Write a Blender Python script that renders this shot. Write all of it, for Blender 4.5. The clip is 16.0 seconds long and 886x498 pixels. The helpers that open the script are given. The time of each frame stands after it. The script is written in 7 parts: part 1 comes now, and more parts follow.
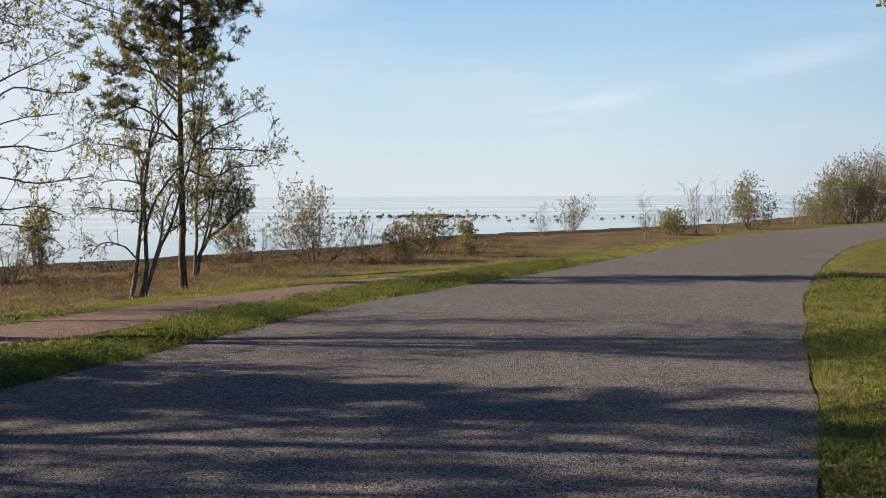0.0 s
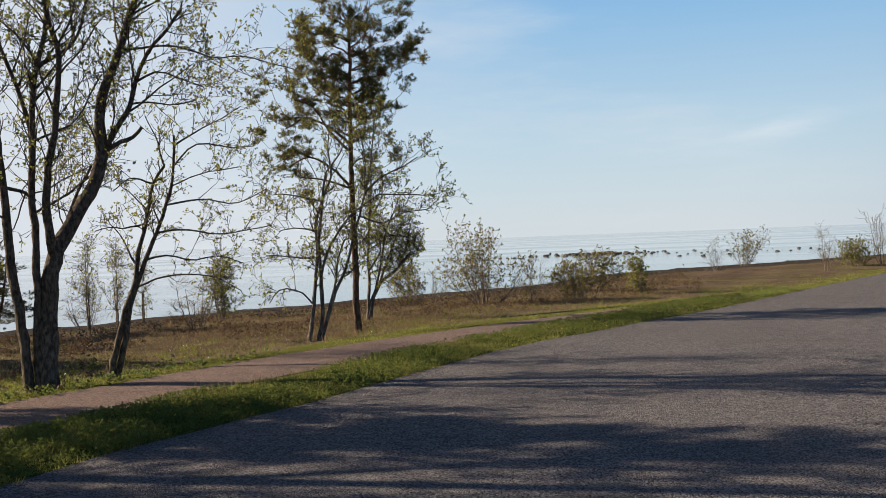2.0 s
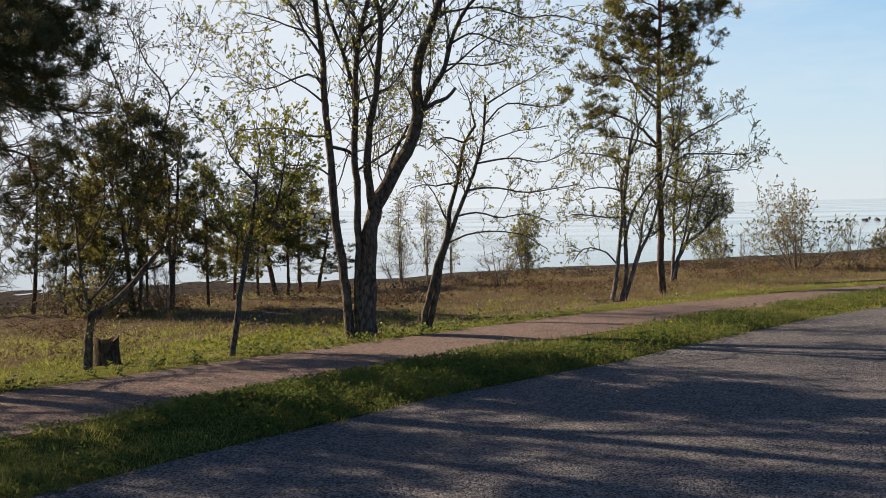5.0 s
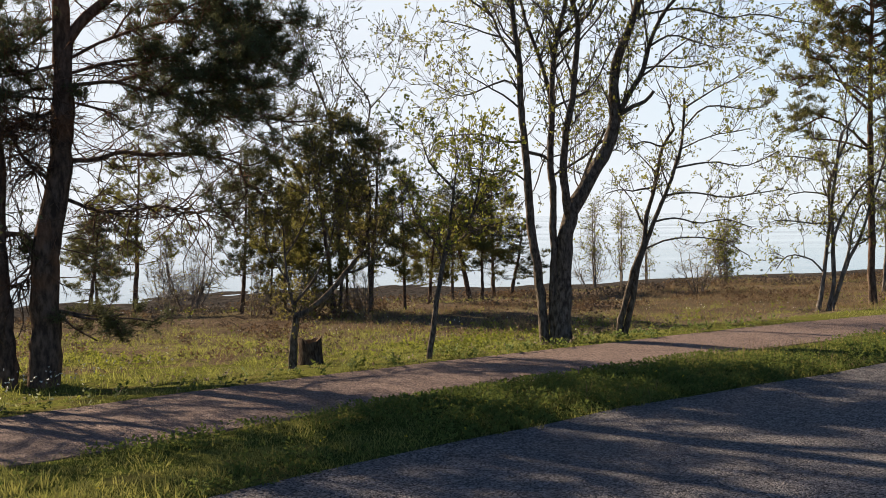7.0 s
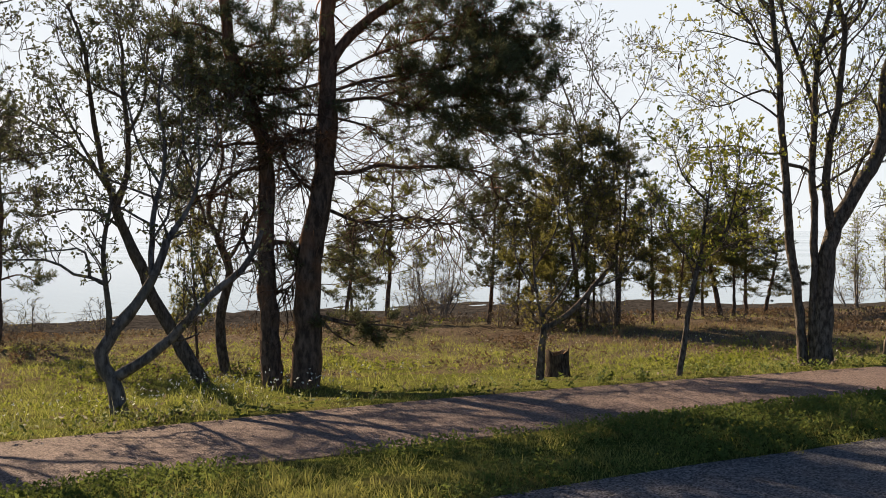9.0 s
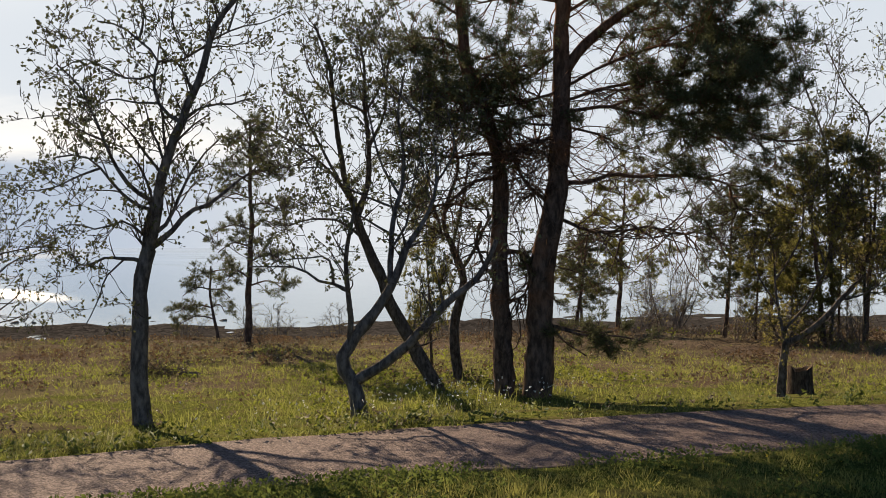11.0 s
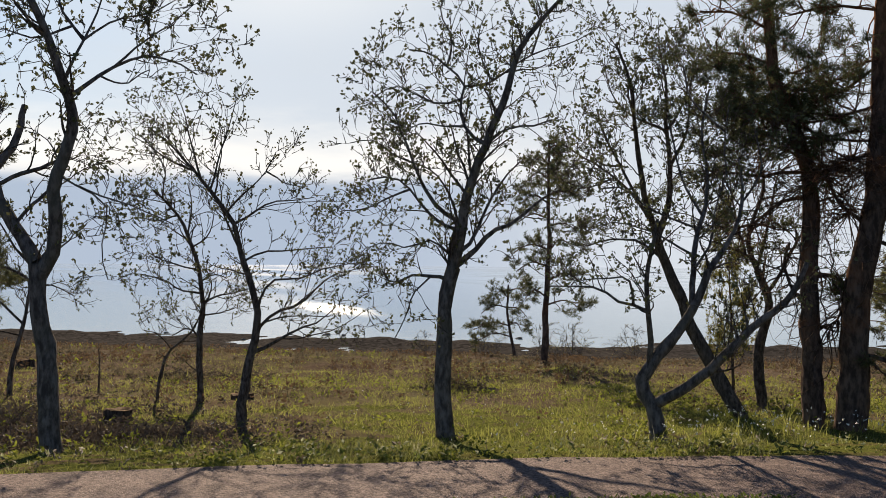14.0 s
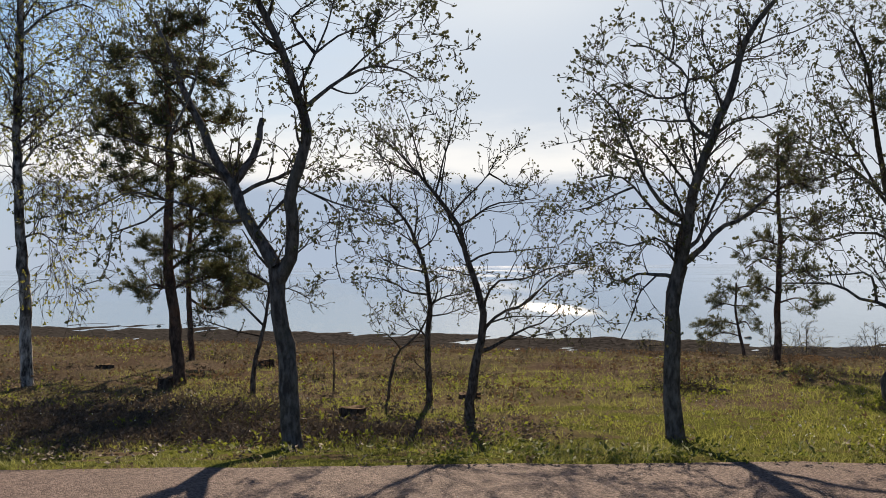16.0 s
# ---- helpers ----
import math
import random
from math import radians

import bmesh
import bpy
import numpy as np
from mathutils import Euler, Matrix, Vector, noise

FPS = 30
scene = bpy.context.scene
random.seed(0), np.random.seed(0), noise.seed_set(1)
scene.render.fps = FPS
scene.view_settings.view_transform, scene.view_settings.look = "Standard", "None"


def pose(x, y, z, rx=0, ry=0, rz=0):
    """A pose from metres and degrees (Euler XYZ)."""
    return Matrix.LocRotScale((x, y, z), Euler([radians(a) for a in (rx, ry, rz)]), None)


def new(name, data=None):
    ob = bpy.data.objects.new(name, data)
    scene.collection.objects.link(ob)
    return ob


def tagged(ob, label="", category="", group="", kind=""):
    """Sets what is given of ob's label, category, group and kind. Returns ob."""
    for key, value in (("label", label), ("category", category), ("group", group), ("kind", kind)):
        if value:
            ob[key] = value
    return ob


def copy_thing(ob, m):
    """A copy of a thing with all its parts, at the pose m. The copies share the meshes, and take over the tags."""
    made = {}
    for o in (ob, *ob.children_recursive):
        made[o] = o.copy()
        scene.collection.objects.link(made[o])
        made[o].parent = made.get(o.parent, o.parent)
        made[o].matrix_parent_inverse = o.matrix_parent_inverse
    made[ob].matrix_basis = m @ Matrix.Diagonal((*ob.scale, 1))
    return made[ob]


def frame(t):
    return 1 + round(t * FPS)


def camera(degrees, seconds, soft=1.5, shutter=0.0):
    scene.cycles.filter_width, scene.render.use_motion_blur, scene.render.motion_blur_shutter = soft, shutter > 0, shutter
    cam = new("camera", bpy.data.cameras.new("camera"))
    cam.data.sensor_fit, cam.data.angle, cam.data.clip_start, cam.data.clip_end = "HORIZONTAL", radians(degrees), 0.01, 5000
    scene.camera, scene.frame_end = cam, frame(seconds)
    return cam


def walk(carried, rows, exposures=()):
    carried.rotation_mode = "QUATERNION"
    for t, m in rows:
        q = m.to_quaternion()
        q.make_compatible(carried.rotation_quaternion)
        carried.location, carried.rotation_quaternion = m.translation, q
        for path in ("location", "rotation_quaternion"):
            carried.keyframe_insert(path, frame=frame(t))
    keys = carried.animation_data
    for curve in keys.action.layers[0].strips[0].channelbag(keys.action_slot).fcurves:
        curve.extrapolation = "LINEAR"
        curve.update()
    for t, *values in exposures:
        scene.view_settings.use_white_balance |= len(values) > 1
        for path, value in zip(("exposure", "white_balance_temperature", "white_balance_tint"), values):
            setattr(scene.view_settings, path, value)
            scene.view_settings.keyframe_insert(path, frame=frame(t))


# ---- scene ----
# ---- camera: a slow turn to the left on one spot, held a little before the body ----
EYE, ARM = 1.6, 0.244
ROWS = [
    (0.0, 0.00, -2.80, 0.28), (0.5, 1.51, -1.58, 0.58), (1.0, 3.60, -1.60, 0.88), (1.5, 5.73, -0.80, 1.53),
    (2.0, 8.72, -0.51, 2.18), (2.5, 11.55, -0.58, 2.41), (3.0, 15.06, -0.55, 2.56), (3.2, 16.03, -0.98, 2.44),
    (5.5, 26.99, -2.06, 1.22), (6.0, 29.46, -1.85, 1.21), (6.5, 31.52, -1.76, 1.35), (7.0, 34.54, -1.65, 1.28),
    (7.5, 37.11, -1.28, 0.74), (8.0, 40.16, -0.99, 0.34), (8.5, 43.78, -1.07, 0.40), (9.0, 47.36, -0.78, 0.62),
    (9.2, 48.78, -0.81, 0.46), (11.3, 61.07, -0.03, 0.32), (11.5, 62.28, 0.06, 0.27), (12.0, 65.44, 0.55, 0.07),
    (12.5, 68.29, 0.95, -0.32), (13.0, 70.22, 1.06, -0.52), (13.5, 72.34, 1.00, -0.49), (14.0, 74.68, 0.87, -0.44),
    (14.5, 77.55, 0.80, -0.55), (15.0, 80.80, 0.62, -0.23), (15.5, 83.68, 0.74, -0.08), (16.0, 86.19, 0.88, 0.52),
]
cam = camera(44.23, 16.0, soft=0.7)
walk(cam, [(t, pose(-ARM * math.sin(radians(yaw)), ARM * math.cos(radians(yaw)), EYE, 90 + pitch, roll, yaw))
           for t, yaw, pitch, roll in ROWS],
     exposures=((0.0, 1.20, 6420, 10), (1.0, 1.04, 6340, 10), (2.5, 1.08, 6440, 10), (5.5, 1.26, 6450, 10), (8.0, 1.38, 6600, 10), (9.0, 1.36, 6700, 10), (11.5, 1.08, 6480, 10), (13.0, 1.06, 6380, 10), (16.0, 0.95, 6220, 10)))

# ---- light: low evening sun over the sea, hazy sky with a cloud bank on the horizon ----
SUN_AZ, SUN_EL = 83.5, 25.0
SUN_DIR = Vector((-math.sin(radians(SUN_AZ)) * math.cos(radians(SUN_EL)), math.cos(radians(SUN_AZ)) * math.cos(radians(SUN_EL)), math.sin(radians(SUN_EL))))
sun = new("sun", bpy.data.lights.new("sun", "SUN"))
sun.data.energy, sun.data.angle, sun.data.color = 5.0, radians(0.6), (1.0, 0.80, 0.57)
sun.matrix_world = SUN_DIR.to_track_quat("Z", "Y").to_matrix().to_4x4()


class Nodes:
    """Short writing for node trees."""

    def __init__(self, tree):
        self.tree = tree
        tree.nodes.clear()

    def add(self, kind, **props):
        sockets = props.pop("i", {})
        n = self.tree.nodes.new(kind)
        for k, v in props.items():
            setattr(n, k, v)
        for k, v in sockets.items():
            if isinstance(v, bpy.types.NodeSocket):
                self.tree.links.new(v, n.inputs[k])
            else:
                n.inputs[k].default_value = v
        return n

    def math(self, op, a, b=0.0, clamp=False):
        return self.add("ShaderNodeMath", operation=op, use_clamp=clamp, i={0: a, 1: b}).outputs[0]

    def step(self, v, lo, hi, to0=0.0, to1=1.0):
        return self.add("ShaderNodeMapRange", interpolation_type="SMOOTHSTEP", i={0: v, 1: lo, 2: hi, 3: to0, 4: to1}).outputs[0]

    def mix(self, fac, a, b, blend="MIX"):
        n = self.add("ShaderNodeMix", data_type="RGBA", blend_type=blend)
        for k, v in ((0, fac), (6, a), (7, b)):
            if isinstance(v, bpy.types.NodeSocket):
                self.tree.links.new(v, n.inputs[k])
            else:
                n.inputs[k].default_value = (*v, 1) if isinstance(v, tuple) and len(v) == 3 else v
        return n.outputs[2]

    def noise(self, vec, scale, detail=3.0, rough=0.55):
        return self.add("ShaderNodeTexNoise", i={"Vector": vec, "Scale": scale, "Detail": detail, "Roughness": rough}).outputs[0]


world = bpy.data.worlds.new("evening_sky")
scene.world = world
world.use_nodes = True
w = Nodes(world.node_tree)
sky = w.add("ShaderNodeTexSky", sky_type="NISHITA", sun_disc=False, sun_elevation=radians(SUN_EL), sun_rotation=radians(-SUN_AZ),
            altitude=0.0, air_density=1.0, dust_density=1.6, ozone_density=1.6)
way = w.add("ShaderNodeTexCoord").outputs["Generated"]
xyz = w.add("ShaderNodeSeparateXYZ", i={0: way})
el = w.math("MULTIPLY", w.math("ARCSINE", xyz.outputs[2]), 57.2958)
toward = w.add("ShaderNodeVectorMath", operation="DOT_PRODUCT", i={0: way, 1: SUN_DIR}).outputs["Value"]
side = w.add("ShaderNodeVectorMath", operation="DOT_PRODUCT", i={0: way, 1: (-math.sin(radians(SUN_AZ + 8)), math.cos(radians(SUN_AZ + 8)), 0)}).outputs["Value"]
haze_way = w.add("ShaderNodeVectorMath", operation="DOT_PRODUCT", i={0: way, 1: (-math.sin(radians(56)) * 0.97, math.cos(radians(56)) * 0.97, 0.25)}).outputs["Value"]
flat = w.add("ShaderNodeMapping", i={0: way, 3: (1.0, 1.0, 5.0)}).outputs[0]
wisp = w.noise(flat, 3.0, 6.0, 0.6)
puff = w.noise(flat, 9.0, 6.0, 0.62)
edge = w.math("MULTIPLY", w.math("SUBTRACT", puff, 0.5), 3.0)
# pale evening haze near the horizon, deeper blue overhead
ramp = w.add("ShaderNodeValToRGB", i={0: w.math("DIVIDE", el, 90.0)})
ramp.color_ramp.elements[0].position, ramp.color_ramp.elements[0].color = 0.0, (0.79, 0.86, 0.90, 1)
ramp.color_ramp.elements[1].position, ramp.color_ramp.elements[1].color = 1.0, (0.030, 0.062, 0.155, 1)
for place, tone in ((0.05, (0.59, 0.76, 0.88, 1)), (0.13, (0.29, 0.56, 0.86, 1)), (0.32, (0.055, 0.125, 0.29, 1))):
    ramp.color_ramp.elements.new(place).color = tone
hazy = w.add("ShaderNodeVectorMath", operation="SCALE", i={0: ramp.outputs[0], 3: 10.0}).outputs[0]
colour = w.mix(0.8, sky.outputs[0], hazy)
low = w.step(el, 32.0, 12.0)
colour = w.mix(w.math("MULTIPLY", w.step(haze_way, 0.60, 0.94, 0.0, 0.92), low), colour, (7.25, 7.65, 8.15))
colour = w.mix(w.step(toward, 0.965, 0.999, 0.0, 0.9), colour, (11.0, 10.8, 10.2))
veil = w.math("MULTIPLY", w.math("MULTIPLY", w.step(wisp, 0.46, 0.74), w.step(toward, 0.2, 0.97, 0.35, 0.6)), low)
colour = w.mix(veil, colour, (7.6, 7.9, 8.2))
# two thin fair-weather wisps over the bay
az = w.math("MULTIPLY", w.math("ARCTAN2", w.math("MULTIPLY", xyz.outputs[0], -1.0), xyz.outputs[1]), 57.2958)
for az0, el0, long, thick, most in ((-8.5, 4.9, 2.4, 0.38, 0.26), (-18.5, 6.9, 4.0, 0.7, 0.27)):
    off = w.math("ADD", w.math("SUBTRACT", el, el0), w.math("MULTIPLY", w.math("SUBTRACT", az, az0), 0.17))
    along, across = w.math("DIVIDE", w.math("SUBTRACT", az, az0), long), w.math("DIVIDE", w.math("ADD", off, w.math("MULTIPLY", w.math("SUBTRACT", puff, 0.5), 2.0)), thick)
    body = w.math("EXPONENT", w.math("MULTIPLY", w.math("ADD", w.math("MULTIPLY", along, along), w.math("MULTIPLY", across, across)), -1.0))
    colour = w.mix(w.math("MULTIPLY", body, most), colour, (9.6, 9.5, 9.6))
# bright clouds over the bank, then the grey-blue bank itself
el_rough = w.math("ADD", el, edge)
bright = w.math("MULTIPLY", w.math("MULTIPLY", w.step(el_rough, 3.7, 4.5), w.step(el_rough, 8.5, 5.0)), w.step(side, 0.88, 0.975, 0.0, 1.0))
colour = w.mix(bright, colour, (11.2, 10.7, 9.9))
bank = w.math("MULTIPLY", w.step(w.math("ADD", el, w.math("MULTIPLY", edge, 0.5)), 5.2, 3.9), w.step(side, 0.89, 0.985, 0.0, 0.92))
colour = w.mix(bank, colour, (4.6, 5.4, 6.6))
# the sky turned from the sun is a deeper, darker blue
colour = w.mix(w.step(toward, 0.05, -0.7, 0.0, 0.8), colour, (1.5, 2.5, 4.4))
w.add("ShaderNodeOutputWorld", i={0: w.add("ShaderNodeBackground", i={0: colour, 1: 0.047}).outputs[0]})


# ---- materials ----
SEA_LEVEL, WATER_LEVEL = -1.0, -1.52

def material(name):
    m = bpy.data.materials.new(name)
    m.use_nodes = True
    return m, Nodes(m.node_tree)


def surface(n, colour, rough=0.9, bump=None, strength=0.3, distance=0.02, **more):
    sockets = {"Base Color": colour, "Roughness": rough, "Specular IOR Level": 0.0}
    sockets.update(more)
    if bump is not None:
        sockets["Normal"] = n.add("ShaderNodeBump", i={"Strength": strength, "Distance": distance, "Height": bump}).outputs[0]
    b = n.add("ShaderNodeBsdfPrincipled", i=sockets)
    n.add("ShaderNodeOutputMaterial", i={0: b.outputs[0]})
    return b


def asphalt(name, dark, light, tint, chip, relief_depth):
    m, n = material(name)
    p = n.add("ShaderNodeTexCoord").outputs["Object"]
    stones = n.add("ShaderNodeTexVoronoi", i={"Vector": p, "Scale": chip})
    big = n.noise(p, 0.35, 4.0)
    mid = n.noise(p, 2.3, 4.0)
    grit = n.noise(p, chip * 1.9, 2.0)
    c = n.mix(n.step(stones.outputs["Color"], 0.1, 0.9), dark, light)
    c = n.mix(n.math("MULTIPLY", n.step(big, 0.35, 0.7), 0.35), c, tint)
    coarse = n.noise(p, 11.0, 5.0, 0.7)
    c = n.mix(n.math("MULTIPLY", n.step(coarse, 0.42, 0.62), 0.34), c, tuple(v * 0.55 for v in tint))
    c = n.mix(n.math("MULTIPLY", n.step(mid, 0.5, 0.75), 0.25), c, tuple(v * 0.6 for v in dark))
    c = n.mix(n.math("MULTIPLY", n.step(grit, 0.62, 0.72), 0.5), c, tuple(v * 1.6 for v in light))
    h = n.math("ADD", n.math("MULTIPLY", stones.outputs["Distance"], -1.0), n.math("MULTIPLY", grit, 0.6))
    surface(n, c, 0.85, h, 1.0, relief_depth, **{"Specular IOR Level": 0.04})
    return m


def bark(name, dark, light, scale=14.0, patch=None, upper=None):
    """Ridged bark; upper gives the colour of the thin flaking bark high on an old pine."""
    m, n = material(name)
    p = n.add("ShaderNodeTexCoord").outputs["Object"]
    tall = n.add("ShaderNodeMapping", i={0: p, 3: (1.0, 1.0, 0.4)}).outputs[0]
    ridges = n.noise(tall, scale * 2.2, 5.0, 0.65)
    knobs = n.noise(p, scale * 0.7, 3.0)
    stain = n.noise(p, 2.2, 4.0)
    c = n.mix(n.step(ridges, 0.35, 0.68), dark, light)
    c = n.mix(n.math("MULTIPLY", n.step(stain, 0.5, 0.62), 0.85 if upper is None and light[0] > 0.4 else 0.45), c, patch or tuple(v * 0.6 for v in light))
    c = n.mix(n.math("MULTIPLY", n.step(knobs, 0.6, 0.75), 0.12), c, tuple(v * 1.2 for v in light))
    if upper:
        up = n.add("ShaderNodeSeparateXYZ", i={0: p}).outputs[2]
        up = n.step(n.math("ADD", up, n.math("MULTIPLY", n.math("SUBTRACT", stain, 0.5), 2.0)), 2.2, 4.6, 0.0, 0.85)
        c = n.mix(up, c, n.mix(n.step(ridges, 0.3, 0.7), tuple(v * 0.4 for v in upper), upper))
    surface(n, c, 0.92, n.math("ADD", ridges, knobs), 0.9, 0.025)
    return m


def foliage(name, a, b, glow, share=0.45):
    m, n = material(name)
    per = n.add("ShaderNodeNewGeometry").outputs["Random Per Island"]
    p = n.add("ShaderNodeTexCoord").outputs["Object"]
    c = n.mix(per, a, b)
    c = n.mix(n.math("MULTIPLY", n.step(n.noise(p, 1.6, 3.0), 0.4, 0.7), 0.4), c, glow)
    d = n.add("ShaderNodeBsdfPrincipled", i={"Base Color": c, "Roughness": 0.7, "Specular IOR Level": 0.05})
    t = n.add("ShaderNodeBsdfTranslucent", i={"Color": n.mix(0.5, c, glow)})
    n.add("ShaderNodeOutputMaterial", i={0: n.add("ShaderNodeMixShader", i={0: share, 1: d.outputs[0], 2: t.outputs[0]}).outputs[0]})
    return m


ROAD_MAT = asphalt("coarse_grey_asphalt", (0.015, 0.016, 0.019), (0.240, 0.226, 0.231), (0.097, 0.090, 0.092), 82.0, 0.009)
PATH_MAT = asphalt("worn_reddish_asphalt", (0.064, 0.048, 0.044), (0.285, 0.213, 0.190), (0.163, 0.121, 0.106), 75.0, 0.012)
BARK_DARK = bark("dark_broadleaf_bark", (0.045, 0.037, 0.031), (0.165, 0.138, 0.115))
BARK_GREY = bark("grey_lichen_bark", (0.058, 0.051, 0.047), (0.19, 0.168, 0.152), 9.0, (0.13, 0.125, 0.10))
BARK_PINE = bark("ridged_pine_bark", (0.046, 0.035, 0.029), (0.15, 0.108, 0.085), 9.0, (0.20, 0.105, 0.062), (0.25, 0.128, 0.072))
BARK_BIRCH = bark("white_birch_bark", (0.030, 0.027, 0.025), (0.55, 0.52, 0.48), 5.0, (0.05, 0.045, 0.042))
BARK_SHORE = bark("pale_shrub_bark", (0.09, 0.076, 0.062), (0.29, 0.245, 0.20))
LEAF_SPRING = foliage("spring_leaf", (0.060, 0.066, 0.036), (0.125, 0.130, 0.066), (0.165, 0.165, 0.075), 0.15)
LEAF_FORK = foliage("brownish_young_leaf", (0.075, 0.070, 0.030), (0.145, 0.130, 0.050), (0.21, 0.185, 0.06), 0.38)
LEAF_WOOD = foliage("fresh_wood_leaf", (0.12, 0.125, 0.042), (0.22, 0.22, 0.07), (0.32, 0.30, 0.09), 0.45)
LEAF_YELLOW = foliage("yellow_green_leaf", (0.12, 0.13, 0.036), (0.20, 0.205, 0.06), (0.33, 0.32, 0.075), 0.44)
LEAF_LIME = foliage("lime_young_leaf", (0.13, 0.15, 0.03), (0.23, 0.24, 0.05), (0.34, 0.34, 0.06), 0.4)
LEAF_OLIVE = foliage("olive_leaf", (0.111, 0.106, 0.034), (0.187, 0.170, 0.055), (0.281, 0.238, 0.076))
NEEDLE = foliage("pine_needle", (0.050, 0.059, 0.031), (0.108, 0.117, 0.059), (0.153, 0.153, 0.068), 0.24)
NEEDLE_DEEP = foliage("olive_pine_needle", (0.062, 0.070, 0.030), (0.135, 0.134, 0.054), (0.22, 0.20, 0.07), 0.4)
# needle tones for pines standing in sun: the sunlight is put into the colour
NEEDLE_SUN = foliage("sunlit_young_needle", (0.070, 0.072, 0.022), (0.135, 0.130, 0.038), (0.23, 0.22, 0.055), 0.4)
NEEDLE_WARM = foliage("sunlit_pine_needle", (0.072, 0.073, 0.025), (0.145, 0.134, 0.044), (0.246, 0.230, 0.060), 0.46)
GRASS = foliage("green_grass", (0.112, 0.130, 0.036), (0.226, 0.236, 0.07), (0.33, 0.34, 0.085), 0.47)
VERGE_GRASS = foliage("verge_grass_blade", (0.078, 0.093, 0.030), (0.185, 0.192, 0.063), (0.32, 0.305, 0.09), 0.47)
STRAW_PALE = foliage("pale_dry_grass", (0.118, 0.085, 0.055), (0.244, 0.178, 0.115), (0.266, 0.192, 0.104), 0.3)
STRAW = foliage("dry_grass", (0.072, 0.061, 0.043), (0.156, 0.131, 0.092), (0.187, 0.156, 0.094), 0.33)

m, n = material("rough_meadow_soil")
GROUND_MAT = m
p = n.add("ShaderNodeTexCoord").outputs["Object"]
dry = n.add("ShaderNodeAttribute", attribute_name="dry").outputs["Fac"]
beach = n.add("ShaderNodeAttribute", attribute_name="beach").outputs["Fac"]
big, mid, fine = n.noise(p, 0.28, 5.0), n.noise(p, 1.7, 5.0), n.noise(p, 22.0, 4.0, 0.7)
green = n.mix(n.step(fine, 0.3, 0.7), (0.035, 0.042, 0.013), (0.145, 0.152, 0.038))
green = n.mix(n.math("MULTIPLY", n.step(mid, 0.5, 0.6), 0.55), green, (0.09, 0.072, 0.036))
heath = n.mix(n.step(fine, 0.32, 0.68), (0.042, 0.033, 0.026), (0.19, 0.145, 0.105))
heath = n.mix(n.math("MULTIPLY", n.step(mid, 0.47, 0.6), 0.7), heath, (0.085, 0.060, 0.043))
heath = n.mix(n.math("MULTIPLY", n.step(big, 0.45, 0.6), 0.3), heath, (0.125, 0.130, 0.044))
c = n.mix(n.step(n.math("ADD", dry, n.math("MULTIPLY", n.math("SUBTRACT", mid, 0.5), 2.2)), 0.3, 0.7), green, heath)
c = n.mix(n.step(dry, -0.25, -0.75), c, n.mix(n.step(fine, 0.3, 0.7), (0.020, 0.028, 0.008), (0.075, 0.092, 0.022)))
c = n.mix(n.math("MULTIPLY", n.step(dry, 1.05, 1.5), 0.5), c, n.mix(n.step(fine, 0.35, 0.65), (0.022, 0.017, 0.014), (0.10, 0.075, 0.056)))
pebble = n.add("ShaderNodeTexVoronoi", i={"Vector": p, "Scale": 7.0})
shingle = n.mix(pebble.outputs["Color"], (0.015, 0.014, 0.013), (0.072, 0.065, 0.059))
c = n.mix(n.step(n.math("ADD", beach, n.math("MULTIPLY", n.math("SUBTRACT", mid, 0.5), 0.5)), 0.45, 0.6), c, shingle)
surface(n, c, 0.95, n.math("ADD", fine, n.math("MULTIPLY", mid, 2.0)), 0.35, 0.05)

m, n = material("calm_sea_water")
SEA_MAT = m
p = n.add("ShaderNodeTexCoord").outputs["Object"]
turned = n.add("ShaderNodeMapping", i={0: p, 2: (0, 0, radians(SUN_AZ)), 3: (0.18, 1.0, 1.0)}).outputs[0]
ripple = n.noise(p, 1.3, 4.0, 0.6)
swell = n.noise(turned, 0.06, 4.0, 0.55)
lanes = n.noise(turned, 0.03, 5.0, 0.55)
deep = n.mix(n.step(lanes, 0.42, 0.6), (0.07, 0.13, 0.17), (0.13, 0.20, 0.235))
breeze = n.add("ShaderNodeVectorMath", operation="LENGTH", i={0: n.add("ShaderNodeMapping", vector_type="POINT", i={0: n.add("ShaderNodeVectorMath", operation="SUBTRACT", i={0: p, 1: (-77.0, 13.2, WATER_LEVEL)}).outputs[0], 2: (0, 0, radians(10)), 3: (0.062, 0.36, 1.0)}).outputs[0]}).outputs["Value"]
ruffled = n.step(n.math("ADD", breeze, n.math("MULTIPLY", n.math("SUBTRACT", ripple, 0.5), 1.6)), 1.0, 0.2)
rough = n.math("ADD", n.step(lanes, 0.42, 0.58, 0.02, 0.09), n.math("MULTIPLY", ruffled, 0.15))
surface(n, deep, rough, n.math("ADD", ripple, n.math("MULTIPLY", swell, 3.0)), 0.05, 0.25, **{"Specular IOR Level": 0.5, "IOR": 1.333})
LITTER = foliage("dead_leaf_litter", (0.048, 0.040, 0.033), (0.145, 0.116, 0.092), (0.14, 0.11, 0.08), 0.15)
HEATHER = foliage("brown_heath_scrub", (0.066, 0.043, 0.030), (0.148, 0.098, 0.066), (0.156, 0.109, 0.058), 0.25)


